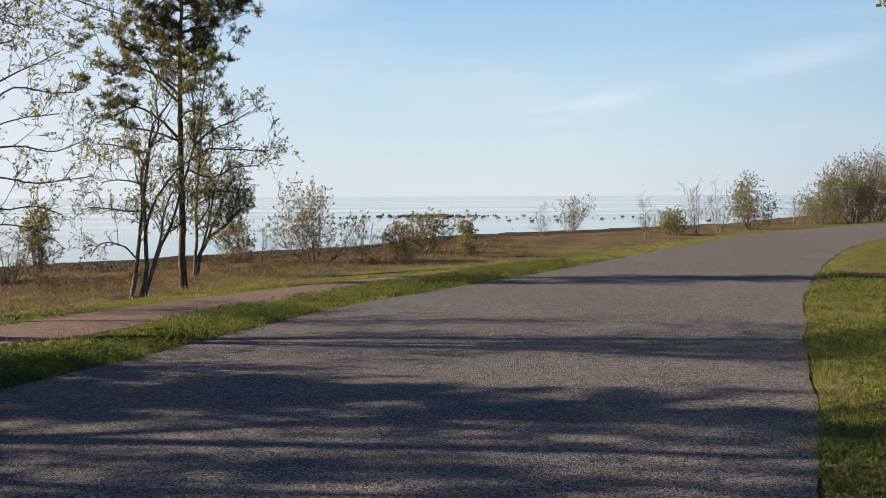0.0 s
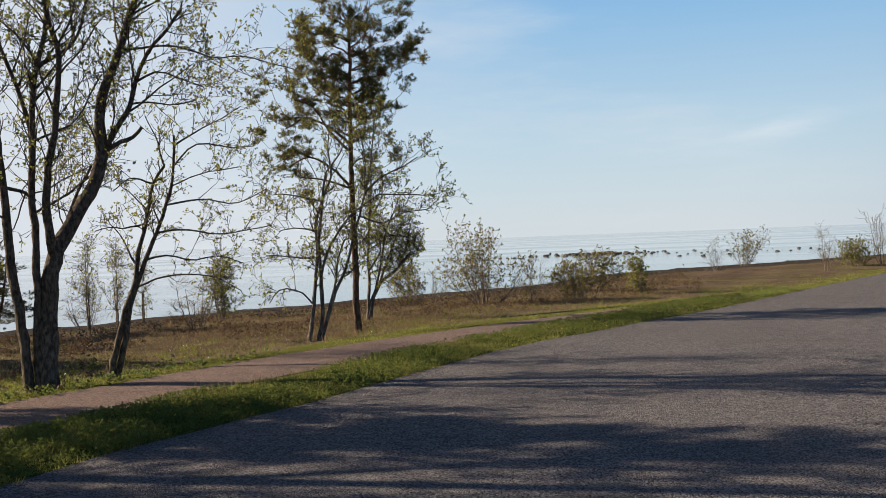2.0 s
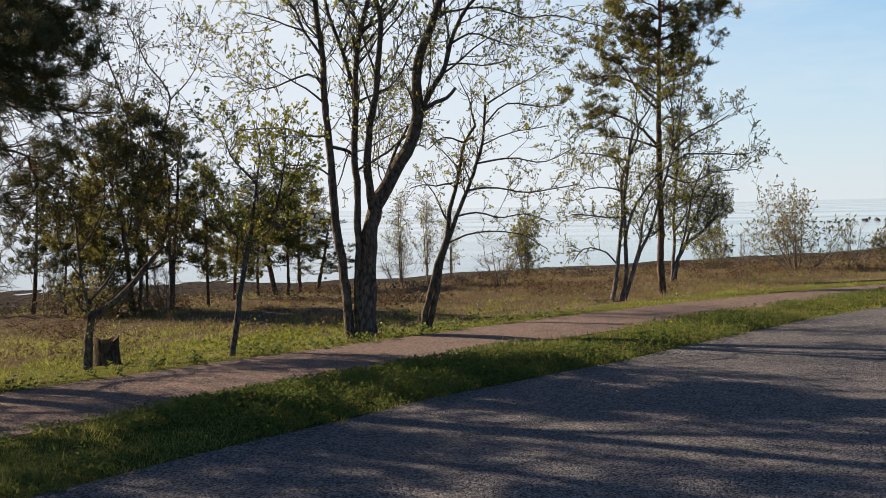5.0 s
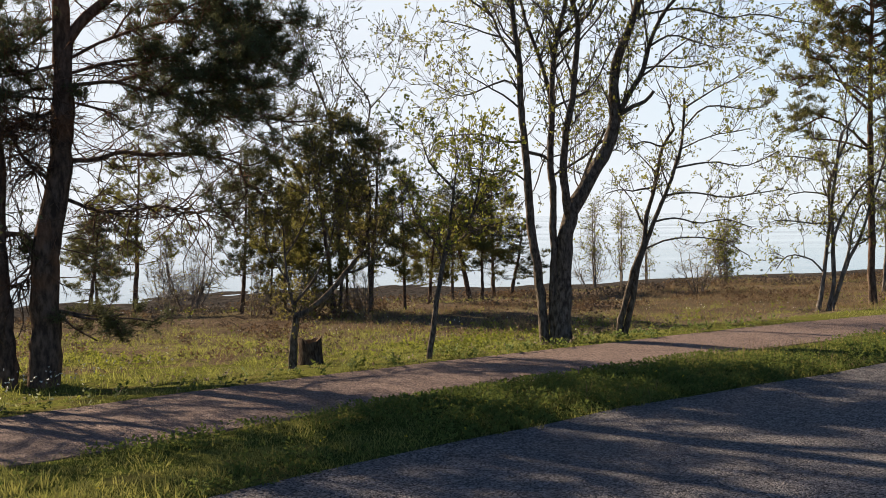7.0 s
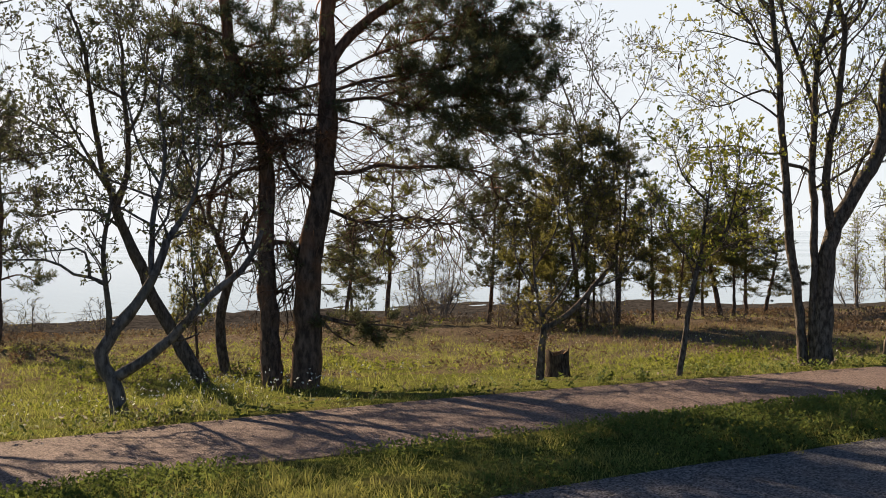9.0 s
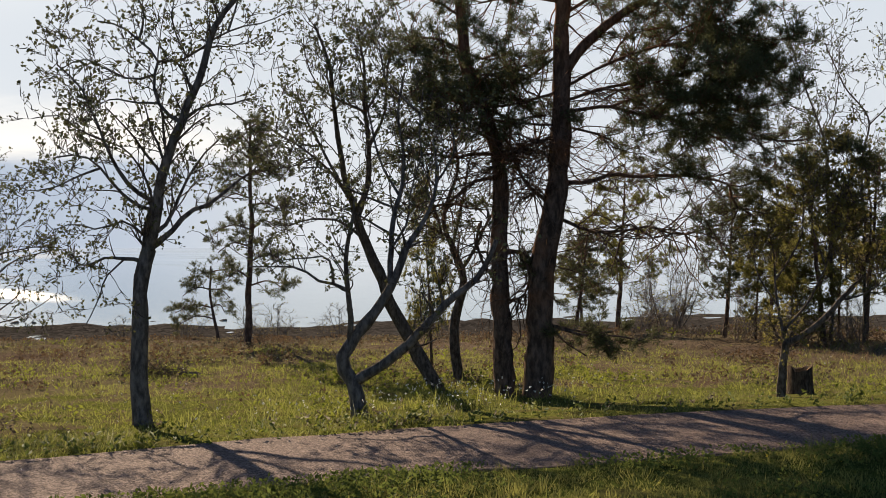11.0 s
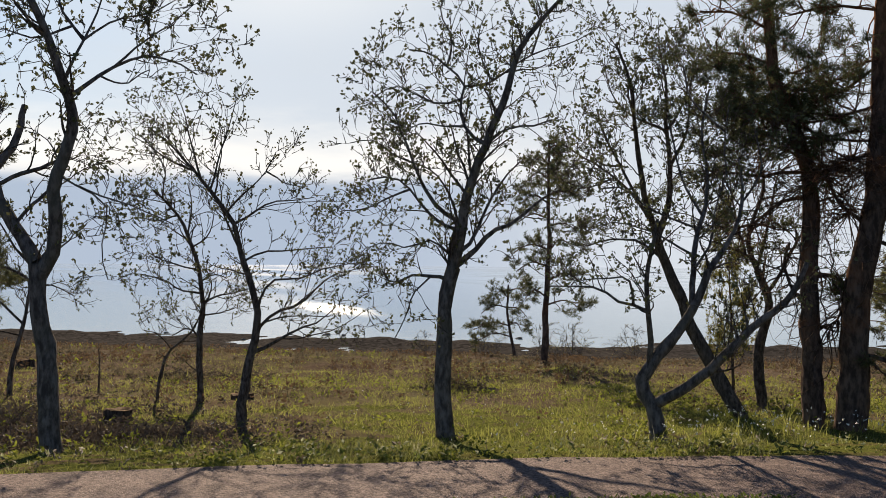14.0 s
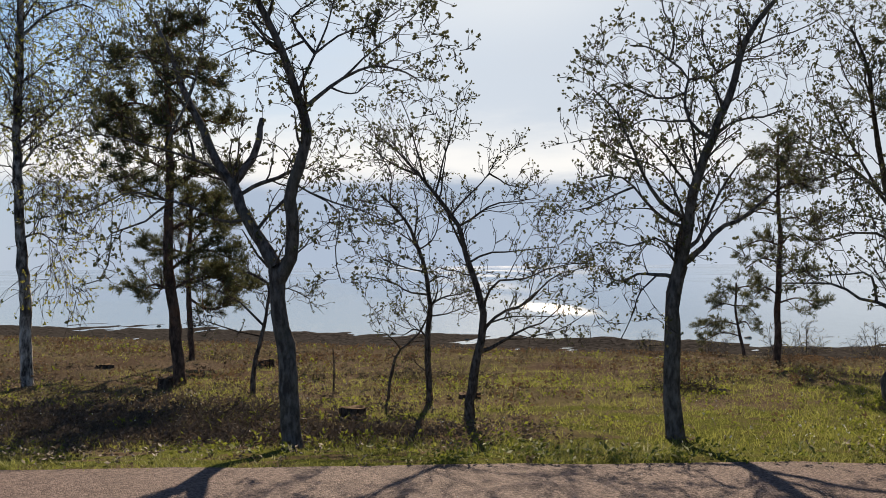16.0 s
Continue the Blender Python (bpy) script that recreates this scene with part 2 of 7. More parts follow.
# ---- building kit ----
def mesh_of(name, verts, faces, mat, smooth=False):
    """A mesh from an (n, 3) array and an (m, 3) or (m, 4) array of corners."""
    verts, faces = np.asarray(verts, np.float32).reshape(-1, 3), np.asarray(faces, np.int32)
    me = bpy.data.meshes.new(name)
    k = faces.shape[1]
    me.vertices.add(len(verts))
    me.vertices.foreach_set("co", verts.ravel())
    me.loops.add(faces.size)
    me.loops.foreach_set("vertex_index", faces.ravel())
    me.polygons.add(len(faces))
    me.polygons.foreach_set("loop_start", np.arange(0, faces.size, k, dtype=np.int32))
    me.polygons.foreach_set("use_smooth", np.full(len(faces), smooth))
    me.update(calc_edges=True)
    me.materials.append(mat)
    return me


def part(name, me, parent, label=""):
    ob = new(name, me)
    ob.parent = parent
    return tagged(ob, label)


def part_bm(name, bm, mat, parent, label="", smooth=False):
    me = bpy.data.meshes.new(name)
    for f in bm.faces:
        f.smooth = smooth
    bm.to_mesh(me)
    bm.free()
    me.materials.append(mat)
    return part(name, me, parent, label)


def spline(pts, n):
    """n points along a smooth curve through pts."""
    p = np.asarray(pts, float)
    d = np.r_[0, np.cumsum(np.linalg.norm(np.diff(p, axis=0), axis=1))]
    tan = np.gradient(p, d, axis=0)
    s = np.linspace(0, d[-1], n)
    k = np.clip(np.searchsorted(d, s, "right") - 1, 0, len(p) - 2)
    h = (d[k + 1] - d[k])[:, None]
    u = ((s - d[k])[:, None]) / h
    return ((2 * u**3 - 3 * u**2 + 1) * p[k] + (u**3 - 2 * u**2 + u) * h * tan[k]
            + (-2 * u**3 + 3 * u**2) * p[k + 1] + (u**3 - u**2) * h * tan[k + 1])


def unit(v):
    return v / np.maximum(np.linalg.norm(v, axis=-1, keepdims=True), 1e-9)


def tubes(pts, rad, sides, rng=None, knots=0.0):
    """Tapered tubes: pts (n, k, 3), rad (n, k). Gives verts and quads; closed at the tip by its small radius."""
    n, k, _ = pts.shape
    tan = unit(np.gradient(pts, axis=1))
    # one reference axis for each whole tube, the one it never runs along, so that no bend pinches it
    ref = np.eye(3)[np.abs(tan).max(axis=1).argmin(axis=1)][:, None, :]
    a = unit(np.cross(tan, np.broadcast_to(ref, tan.shape)))
    b = np.cross(tan, a)
    ang = np.arange(sides) * 2 * math.pi / sides
    r = rad[:, :, None] * np.ones(sides)
    if rng is not None:
        r = r * (1 + knots * rng.normal(size=r.shape))
    ring = pts[:, :, None] + r[..., None] * (np.cos(ang)[:, None] * a[:, :, None] + np.sin(ang)[:, None] * b[:, :, None])
    i = np.arange(n * k * sides).reshape(n, k, sides)
    j = np.roll(i, -1, axis=2)
    quads = np.stack([i[:, :-1], j[:, :-1], j[:, 1:], i[:, 1:]], -1).reshape(-1, 4)
    return ring.reshape(-1, 3), quads


def sprigs(rng, start, heading, length, k, bend=0.35, lift=0.0):
    """Wavering lines (n, k, 3) from start along heading."""
    n = len(start)
    step = (length / (k - 1))[:, None]
    pts, d = [start], unit(heading)
    for _ in range(k - 1):
        d = unit(d + rng.normal(size=(n, 3)) * bend + np.array([0, 0, lift]))
        pts.append(pts[-1] + d * step)
    return np.stack(pts, 1)


def blades(rng, at, heading, length, width):
    """Pointed leaves of two triangles, each turned at random about its own length."""
    h = unit(heading)
    s = unit(np.cross(h, rng.normal(size=h.shape)))
    l, wd = length[:, None], width[:, None]
    up = np.cross(h, s)
    v = np.stack([at, at + h * l * 0.5 + s * wd + up * wd * 0.3, at + h * l, at + h * l * 0.5 - s * wd + up * wd * 0.3], 1)
    q = np.arange(len(at) * 4).reshape(-1, 4)
    return v.reshape(-1, 3), q


def needles(rng, at, heading, count, length, width, spread=0.8):
    n = len(at)
    p = np.repeat(at, count, 0) + rng.normal(size=(n * count, 3)) * length * 0.25
    d = unit(np.repeat(unit(heading), count, 0) + rng.normal(size=(n * count, 3)) * spread)
    s = unit(np.cross(d, rng.normal(size=d.shape))) * width
    l = (length * rng.uniform(0.7, 1.25, n * count))[:, None]
    v = np.stack([p - s, p + s, p + d * l], 1)
    return v.reshape(-1, 3), np.arange(n * count * 3).reshape(-1, 3)


class Tree:
    """One tree: its stems and limbs are drawn in its own upright plane (across, up); twigs and leaves grow from them."""

    def __init__(self, name, label, seed, x, y, az, bark_mat=None):
        self.rng = np.random.default_rng(seed)
        self.root = new(name)
        stand(self.root, x, y, -0.02, az)
        tagged(self.root, label, name.replace("_", " ") if name != "broadleaf_tree" else "tree")
        self.bark = bark_mat or (BARK_PINE if name == "pine_tree" else BARK_DARK)
        self.lines, self.stub_lines = [], []
        self.fine = min(max(1.0, math.hypot(x, y) / 16.0), 1.25)
        self.swing = 0.45

    def limb(self, name, r0, r1, *pts):
        rng = self.rng
        solid = len(pts[0]) == 3
        p = np.array(pts, float) if solid else np.array([(u, 0.0, v) for u, v in pts])
        if name in ("trunk", "stem"):
            p[0, 2] -= 0.14
        if name != "trunk" and self.lines and not solid:
            # begin on the line it grows from, then swing out of the plane
            near = min((np.linalg.norm(l - p[0], axis=1).min(), i) for i, (l, _, _) in enumerate(self.lines))[1]
            l = self.lines[near][0]
            p[:, 1] += l[np.argmin(np.linalg.norm(l[:, ::2] - p[0, ::2], axis=1)), 1]
            p[0] = l[np.argmin(np.linalg.norm(l[:, ::2] - p[0, ::2], axis=1))]
            reach = np.r_[0, np.cumsum(np.linalg.norm(np.diff(p[:, ::2], axis=0), axis=1))]
            p[:, 1] += reach * rng.uniform(-1, 1) * (self.swing if name != "low_branch" else 0.0)
        k = max(8, int(np.linalg.norm(np.diff(p, axis=0), axis=1).sum() / 0.12))
        line = spline(p, k)
        line[1:] += np.cumsum(rng.normal(size=(k - 1, 3)), 0) * 0.006
        rad = r1 + (r0 - r1) * (1 - np.linspace(0, 1, k)) ** (1.0 if name == "trunk" or r0 > 0.03 else 1.5)
        if name == "trunk":
            rad[:3] *= np.array([1.22, 1.08, 1.02])
        rad = rad * 0.96
        sides = 10 if r0 > 0.05 else 7 if r0 > 0.02 else 5
        v, f = tubes(line[None], rad[None], sides, rng, 0.08 if name == "trunk" else 0.05)
        me = mesh_of(name, v, f, self.bark, True)
        part(name, me, self.root)
        if name == "stub":
            self.stub_lines.append((line, rad))
        else:
            self.lines.append((line, rad, name))
        return self

    def sample(self, gap, low, trunk_low, bare=False):
        """Starts of side branches along all limbs: place, direction of the limb, share of its length gone by."""
        at, along, share, thick = [], [], [], []
        for line, rad, name in self.lines:
            if bare and name in ("bough", "low_branch"):
                continue
            d = np.linalg.norm(np.diff(line, axis=0), axis=1).sum()
            first = trunk_low if name == "trunk" else 0.8 if name == "bough" else 0.3 if name == "low_branch" else low
            n = max(2, int(d * (1 - first) / gap))
            s = np.sort(self.rng.uniform(first, 1.0, n))
            i = s * (len(line) - 1)
            k = np.clip(i.astype(int), 0, len(line) - 2)
            at.append(line[k] + (line[k + 1] - line[k]) * (i - k)[:, None])
            along.append(unit(line[k + 1] - line[k]))
            share.append(s)
            thick.append(np.interp(i, np.arange(len(rad)), rad))
        return np.concatenate(at), np.concatenate(along), np.concatenate(share), np.concatenate(thick)

    def spread(self, gap, low, trunk_low, bend=0.34):
        """Side boughs of half the limb's length, which then bear branches of their own."""
        rng = self.rng
        at, along, share, thick = self.sample(gap, max(low, 0.2), trunk_low, True)
        keep = thick > 0.006
        at, along, share, thick = at[keep], along[keep], share[keep], thick[keep]
        n = len(at)
        head = unit(along * 0.75 + unit(np.cross(along, rng.normal(size=(n, 3)))) * 0.8 + np.array([0, 0, 0.2]))
        size = max(0.5, max(np.ptp(l[:, 2]) for l, _, _ in self.lines))
        length = np.clip(size * 0.3 * rng.uniform(0.4, 1.1, n) * (1.2 - 0.6 * share), 0.2, 1.3)
        lines = sprigs(rng, at, head, length, 7, bend * 0.9, 0.06)
        rad = np.minimum(thick * 0.5, 0.014)[:, None] * np.linspace(1, 0.35, 7)
        for line, r in zip(lines, rad):
            self.lines.append((line, r, "side"))
        return tubes(lines, rad, 4)

    def ends(self):
        at = np.array([l[-1] for l, _, _ in self.lines])
        return at, np.array([unit(l[-1] - l[-3]) for l, _, _ in self.lines])

    def broadleaf(self, leaf, gap=0.13, reach=0.6, twig=0.22, per=5, leaves=4, size=0.045, low=0.25, trunk_low=0.45, lift=0.06, droop=0.0, clump=0.05, side=0.4, bend=0.36):
        rng = self.rng
        sv, sf = self.spread(side, low, trunk_low, bend)
        at, along, share, thick = self.sample(gap, low, trunk_low)
        ea, ed = self.ends()
        at, along, share, thick = np.r_[at, ea], np.r_[along, ed], np.r_[share, np.ones(len(ea))], np.r_[thick, np.full(len(ea), 0.004)]
        n = len(at)
        out = unit(np.cross(along, rng.normal(size=(n, 3))))
        head = unit(along * 0.6 + out * 0.85 + np.array([0, 0, 0.15]))
        length = reach * rng.uniform(0.45, 1.2, n) * (1.15 - 0.45 * share)
        b = sprigs(rng, at, head, length, 6, bend, lift)
        rb = np.minimum(thick * 0.55, 0.010 * self.fine)[:, None] * np.linspace(1, 0.3, 6)
        v1, f1 = tubes(b, rb, 3)
        # fine twigs along the branches
        s = rng.uniform(0.2, 1.0, (n, per))
        s[:, -1] = 1.0
        i = s * 4.999
        k = i.astype(int)
        row = np.arange(n)[:, None]
        ta = (b[row, k] + (b[row, k + 1] - b[row, k]) * (i - k)[..., None]).reshape(-1, 3)
        td = unit(b[row, k + 1] - b[row, k]).reshape(-1, 3)
        td = unit(td * 0.7 + unit(rng.normal(size=td.shape)) * 0.75 + np.array([0, 0, 0.12 - droop]))
        tw = sprigs(rng, ta, td, twig * rng.uniform(0.4, 1.3, len(ta)), 3, 0.25, lift - droop)
        v2, f2 = tubes(tw, np.full((len(ta), 1), 0.0047 * self.fine) * np.linspace(1, 0.5, 3), 3)
        tagged(part("branchwork", mesh_of("branchwork", np.r_[sv, v1, v2], np.r_[sf, f1 + len(sv), f2 + len(sv) + len(v1)], BARK_DARK if self.bark in (BARK_BIRCH, BARK_GREY) else self.bark, True), self.root), kind="stuff")
        # leaves in small tufts at the ends
        keep = rng.uniform(size=len(ta)) < 0.92
        la, ld = np.repeat(tw[keep, -1], leaves + 1, 0), np.repeat(unit(tw[keep, -1] - tw[keep, -2]), leaves + 1, 0)
        la = la + rng.normal(size=la.shape) * clump * 0.25
        ld = unit(ld * 0.6 + rng.normal(size=ld.shape) * 0.75 + np.array([0, 0, 0.15 - droop * 2]))
        ln = size * rng.uniform(0.55, 1.3, len(la))
        v, f = blades(rng, la, ld, ln, ln * 0.36)
        tagged(part("crown", mesh_of("crown", v, f, leaf), self.root), kind="stuff")
        return self.root

    def pine(self, leaf, gap=0.16, reach=0.5, tufts=7, count=20, length=0.09, width=0.0045, low=0.35, trunk_low=0.85, lift=0.05, flat=0.35, side=0.0, dead=0):
        rng = self.rng
        wood = []
        if dead:
            # bare crooked twigs below the green
            at, along, share, thick = self.sample(0.3, 0.12, 0.3, True)
            bare = [(l, r) for l, r, name in self.lines if name == "bough"]
            pick = rng.integers(0, len(at), dead)
            start = [at[pick]] + [l[rng.integers(2, len(l), dead // 4)] for l, r in bare]
            start = np.concatenate(start)
            n = len(start)
            lines = sprigs(rng, start, rng.normal(size=(n, 3)) * np.array([1, 1, 0.5]) + np.array([0, 0, -0.35]), rng.uniform(0.3, 1.0, n), 8, 0.24, -0.02)
            wood.append(tubes(lines, rng.uniform(0.005, 0.011, n)[:, None] * np.linspace(1, 0.35, 8), 3))
            k = rng.integers(2, 7, (n, 3)).ravel()
            fork = sprigs(rng, lines[np.repeat(np.arange(n), 3), k], rng.normal(size=(n * 3, 3)), rng.uniform(0.1, 0.35, n * 3), 5, 0.42)
            wood.append(tubes(fork, np.full((n * 3, 1), 0.0032) * np.linspace(1, 0.5, 5), 3))
        if side:
            wood.append(self.spread(side, low, trunk_low))
        at, along, share, thick = self.sample(gap, low, trunk_low)
        ea, ed = self.ends()
        at, along, share, thick = np.r_[at, ea], np.r_[along, ed], np.r_[share, np.ones(len(ea))], np.r_[thick, np.full(len(ea), 0.006)]
        n = len(at)
        out = unit(np.cross(along, rng.normal(size=(n, 3)))) * np.array([1, 1, flat])
        head = unit(along * 0.5 + out + np.array([0, 0, 0.1]))
        b = sprigs(rng, at, head, reach * rng.uniform(0.5, 1.2, n) * (1.2 - 0.5 * share), 5, 0.32, lift)
        wood.append(tubes(b, np.minimum(thick * 0.6, 0.012)[:, None] * np.linspace(1, 0.35, 5), 3))
        s = rng.uniform(0.5, 1.0, (n, tufts))
        s[:, -1] = 1.0
        i = s * 3.999
        k = i.astype(int)
        row = np.arange(n)[:, None]
        ta = (b[row, k] + (b[row, k + 1] - b[row, k]) * (i - k)[..., None]).reshape(-1, 3)
        td = unit(b[row, k + 1] - b[row, k]).reshape(-1, 3)
        td = unit(td * 0.6 + rng.normal(size=td.shape) * np.array([0.7, 0.7, 0.3]) + np.array([0, 0, 0.25]))
        tw = sprigs(rng, ta, td, 0.13 * rng.uniform(0.5, 1.3, len(ta)), 3, 0.2, 0.1)
        wood.append(tubes(tw[:, ::2], np.full((len(ta), 1), 0.0042) * np.array([1, 0.6]), 3))
        v, f, base = [], [], 0
        for wv, wf in wood:
            v.append(wv)
            f.append(wf + base)
            base += len(wv)
        tagged(part("branchwork", mesh_of("branchwork", np.concatenate(v), np.concatenate(f), self.bark, True), self.root), kind="stuff")
        d = unit(tw[:, 2] - tw[:, 0])
        v, f = needles(rng, np.r_[tw[:, 2], tw[:, 1]], np.r_[d, d], count, length, width)
        tagged(part("crown", mesh_of("crown", v, f, leaf), self.root), kind="stuff")
        return self.root


# ---- ground: one sheet from the road down to the shore ----
SEA = SEA_LEVEL
SHORE_AZ = [-180, -60, -40, -25, -15, -10.7, -8, -3.4, 0.1, 3.7, 9.3, 16.9, 22.4, 27, 36, 48, 53, 60, 68, 77, 91.6, 100, 108, 120, 135, 150, 180]
SHORE_R = [6000, 6000, 700, 160, 96, 88, 82, 74, 68.6, 57, 51.5, 45.8, 43.8, 40.2, 39, 37.6, 36.3, 34.6, 34.2, 35.8, 39.6, 45, 52, 62, 110, 500, 6000]


def fall(x, y):
    """How far a place lies from the level meadow (0) down to the water's edge (1)."""
    x, y = np.asarray(x, float), np.asarray(y, float)
    r, az = np.hypot(x, y), np.degrees(np.arctan2(-x, y))
    rs = np.interp(az, SHORE_AZ, SHORE_R)
    r0 = rs * np.interp(az, [-25, -10, 130, 160], [0.85, 0.5, 0.45, 0.9])
    return np.clip((r - r0) / (rs - r0), 0, 3)


def ground(x, y):
    """Height of the land: level by the road, sinking to the shore, with a broken bar of gravel and wrack at the water's edge."""
    s, az = fall(x, y), np.degrees(np.arctan2(-np.asarray(x, float), np.asarray(y, float)))
    west = np.clip((az - 24) / 12, 0, 1) * (az < 140)
    slope = -s ** 1.2
    flats = np.where(s < 0.75, -0.986 * (s / 0.75) ** 1.2, -0.986 - 0.07 * (s - 0.75) - 0.2 * np.clip(s - 1, 0, 9))
    hollow = np.sin(s * 46 + 1.5 * np.sin(az * 0.31)) * np.sin(az * 0.42 + 1) + 0.6 * np.sin(s * 75 + az * 0.9) + 0.5 * np.sin(az * 1.9 + s * 21)
    flats = flats + 0.012 * hollow * np.clip((s - 0.68) / 0.08, 0, 1) * np.clip((1.0 - s) / 0.06, 0, 1)
    ridge = np.clip(0.55 + 0.35 * np.sin(az * 0.35) + 0.25 * np.sin(az * 1.3 + 1) + 0.15 * np.sin(az * 3.1), 0, 1.1)
    flats = flats + ridge * 0.2 * np.exp(-((s - 1.0) / 0.045) ** 2)
    return slope * (1 - west) + flats * west


ROAD_LEFT = spline([(-5.0, -60), (-5.0, 0), (-4.85, 4.8), (-4.1, 8.1), (-3.0, 11.3), (-1.5, 15.9), (0.1, 19.1), (1.7, 22.1), (4.4, 27.8), (7.8, 35), (12, 43.5), (17, 50.5), (24, 59), (40, 76), (80, 110)], 220)
ROAD_RIGHT = spline([(1.5, -60), (1.5, 0), (2.0, 5.9), (2.7, 8), (4.0, 12.2), (5.2, 15.9), (7.2, 21.3), (9.4, 26.7), (11.9, 32.2), (15.9, 39.3), (22, 48), (30, 57.5), (46, 74), (90, 108)], 220)
PATH_NEAR = spline([(-7.2, -60), (-7.2, 0), (-7.0, 3.2), (-6.5, 5.2), (-6.0, 7.2), (-5.4, 9.2), (-4.7, 11.5), (-3.8, 13.8), (-3.1, 15.7), (-1.8, 18.6), (-0.5, 21.2), (0.8, 23.8), (2.2, 26.2)], 160)
PATH_FAR = spline([(-9.2, -60), (-9.1, -1), (-8.9, 2.4), (-8.5, 5.1), (-7.9, 7.6), (-7.0, 10.2), (-6.3, 12.0), (-5.4, 14.3), (-4.3, 16.7), (-3.3, 18.5), (-1.8, 20.8), (-0.3, 22.9), (1.0, 24.6), (2.4, 26.4)], 160)


def inside(left, right, x, y):
    """Signed distance to a strip between two edges; negative inside."""
    q = np.stack([np.ravel(x), np.ravel(y)], -1)
    loop = np.r_[left, right[::-1]]
    a, b = loop, np.roll(loop, -1, 0)
    best, cross = np.full(len(q), 1e9), np.zeros(len(q), int)
    for (ax, ay), (bx, by) in zip(a, b):
        ex, ey = bx - ax, by - ay
        t = np.clip(((q[:, 0] - ax) * ex + (q[:, 1] - ay) * ey) / (ex * ex + ey * ey + 1e-12), 0, 1)
        best = np.minimum(best, np.hypot(q[:, 0] - ax - t * ex, q[:, 1] - ay - t * ey))
        if ay != by:
            cross += ((ay > q[:, 1]) != (by > q[:, 1])) & (q[:, 0] < ax + (q[:, 1] - ay) * ex / ey)
    return np.where(cross % 2 == 1, -best, best).reshape(np.shape(x))


GX, GY, GD = np.arange(-46, 100, 0.25), np.arange(-20, 116, 0.25), 0.25
_gx, _gy = np.meshgrid(GX, GY, indexing="ij")
ROAD_GAP, PATH_GAP = inside(ROAD_LEFT, ROAD_RIGHT, _gx, _gy), inside(PATH_NEAR, PATH_FAR, _gx, _gy)


def gap(table, x, y):
    """Distance to the road or the path (negative on it), read from its table."""
    i, j = np.clip((x - GX[0]) / GD, 0, len(GX) - 1.01), np.clip((y - GY[0]) / GD, 0, len(GY) - 1.01)
    a, b = i.astype(int), j.astype(int)
    u, v = i - a, j - b
    return (table[a, b] * (1 - u) * (1 - v) + table[a + 1, b] * u * (1 - v) + table[a, b + 1] * (1 - u) * v + table[a + 1, b + 1] * u * v)


SHELF = 1.2


def shelf(x, y):
    """Share (0 to 1) by which a place belongs to the meadow that lies lower than the road, past the path's seaward edge."""
    x, y = np.asarray(x, float), np.asarray(y, float)
    edge = np.where(y < 25.5, np.interp(y, PATH_FAR[:, 1], PATH_FAR[:, 0]), np.interp(y, ROAD_LEFT[:, 1], ROAD_LEFT[:, 0]))
    u = np.clip(np.minimum(gap(ROAD_GAP, x, y), gap(PATH_GAP, x, y)) / 0.6, 0, 1) * (x < edge)
    return u * u * (3 - 2 * u)


def settle(v):
    """Spread points of the seaward meadow outward and down from the eye's spot, so that the shelf lies a step below the road."""
    v = np.asarray(v, float).reshape(-1, 3)
    k = 1 + (SHELF - 1) * shelf(v[:, 0], v[:, 1])[:, None]
    eye = np.array([0, 0, EYE])
    return eye + (v - eye) * k


def spot(x, y, z):
    """The settled place of a thing and the factor of its size."""
    p = settle([(x, y, z)])[0]
    return float(p[0]), float(p[1]), float(p[2]), float(1 + (SHELF - 1) * shelf(x, y))


def stand(ob, x, y, lift=-0.02, turn=0.0, tilt=(0, 0), size=(1, 1, 1)):
    """Set a thing on the land."""
    px, py, pz, k = spot(x, y, float(ground(x, y)))
    ob.matrix_world = pose(px, py, pz + lift, tilt[0], tilt[1], turn) @ Matrix.Diagonal((k * size[0], k * size[1], k * size[2], 1))


def relief(x, y):
    """Hummocks of the rough meadow, in metres."""
    h = 0.5 * np.sin(0.9 * x + 0.7 * np.sin(0.53 * y)) * np.sin(0.8 * y + 1.1 * np.sin(0.37 * x)) + 0.35 * np.sin(2.3 * x + 1.3 * y) * np.sin(1.9 * y - 1.1 * x + 2) + 0.25 * np.sin(4.7 * x - 2.1 * y) * np.sin(4.1 * y + 1.7 * x)
    return h


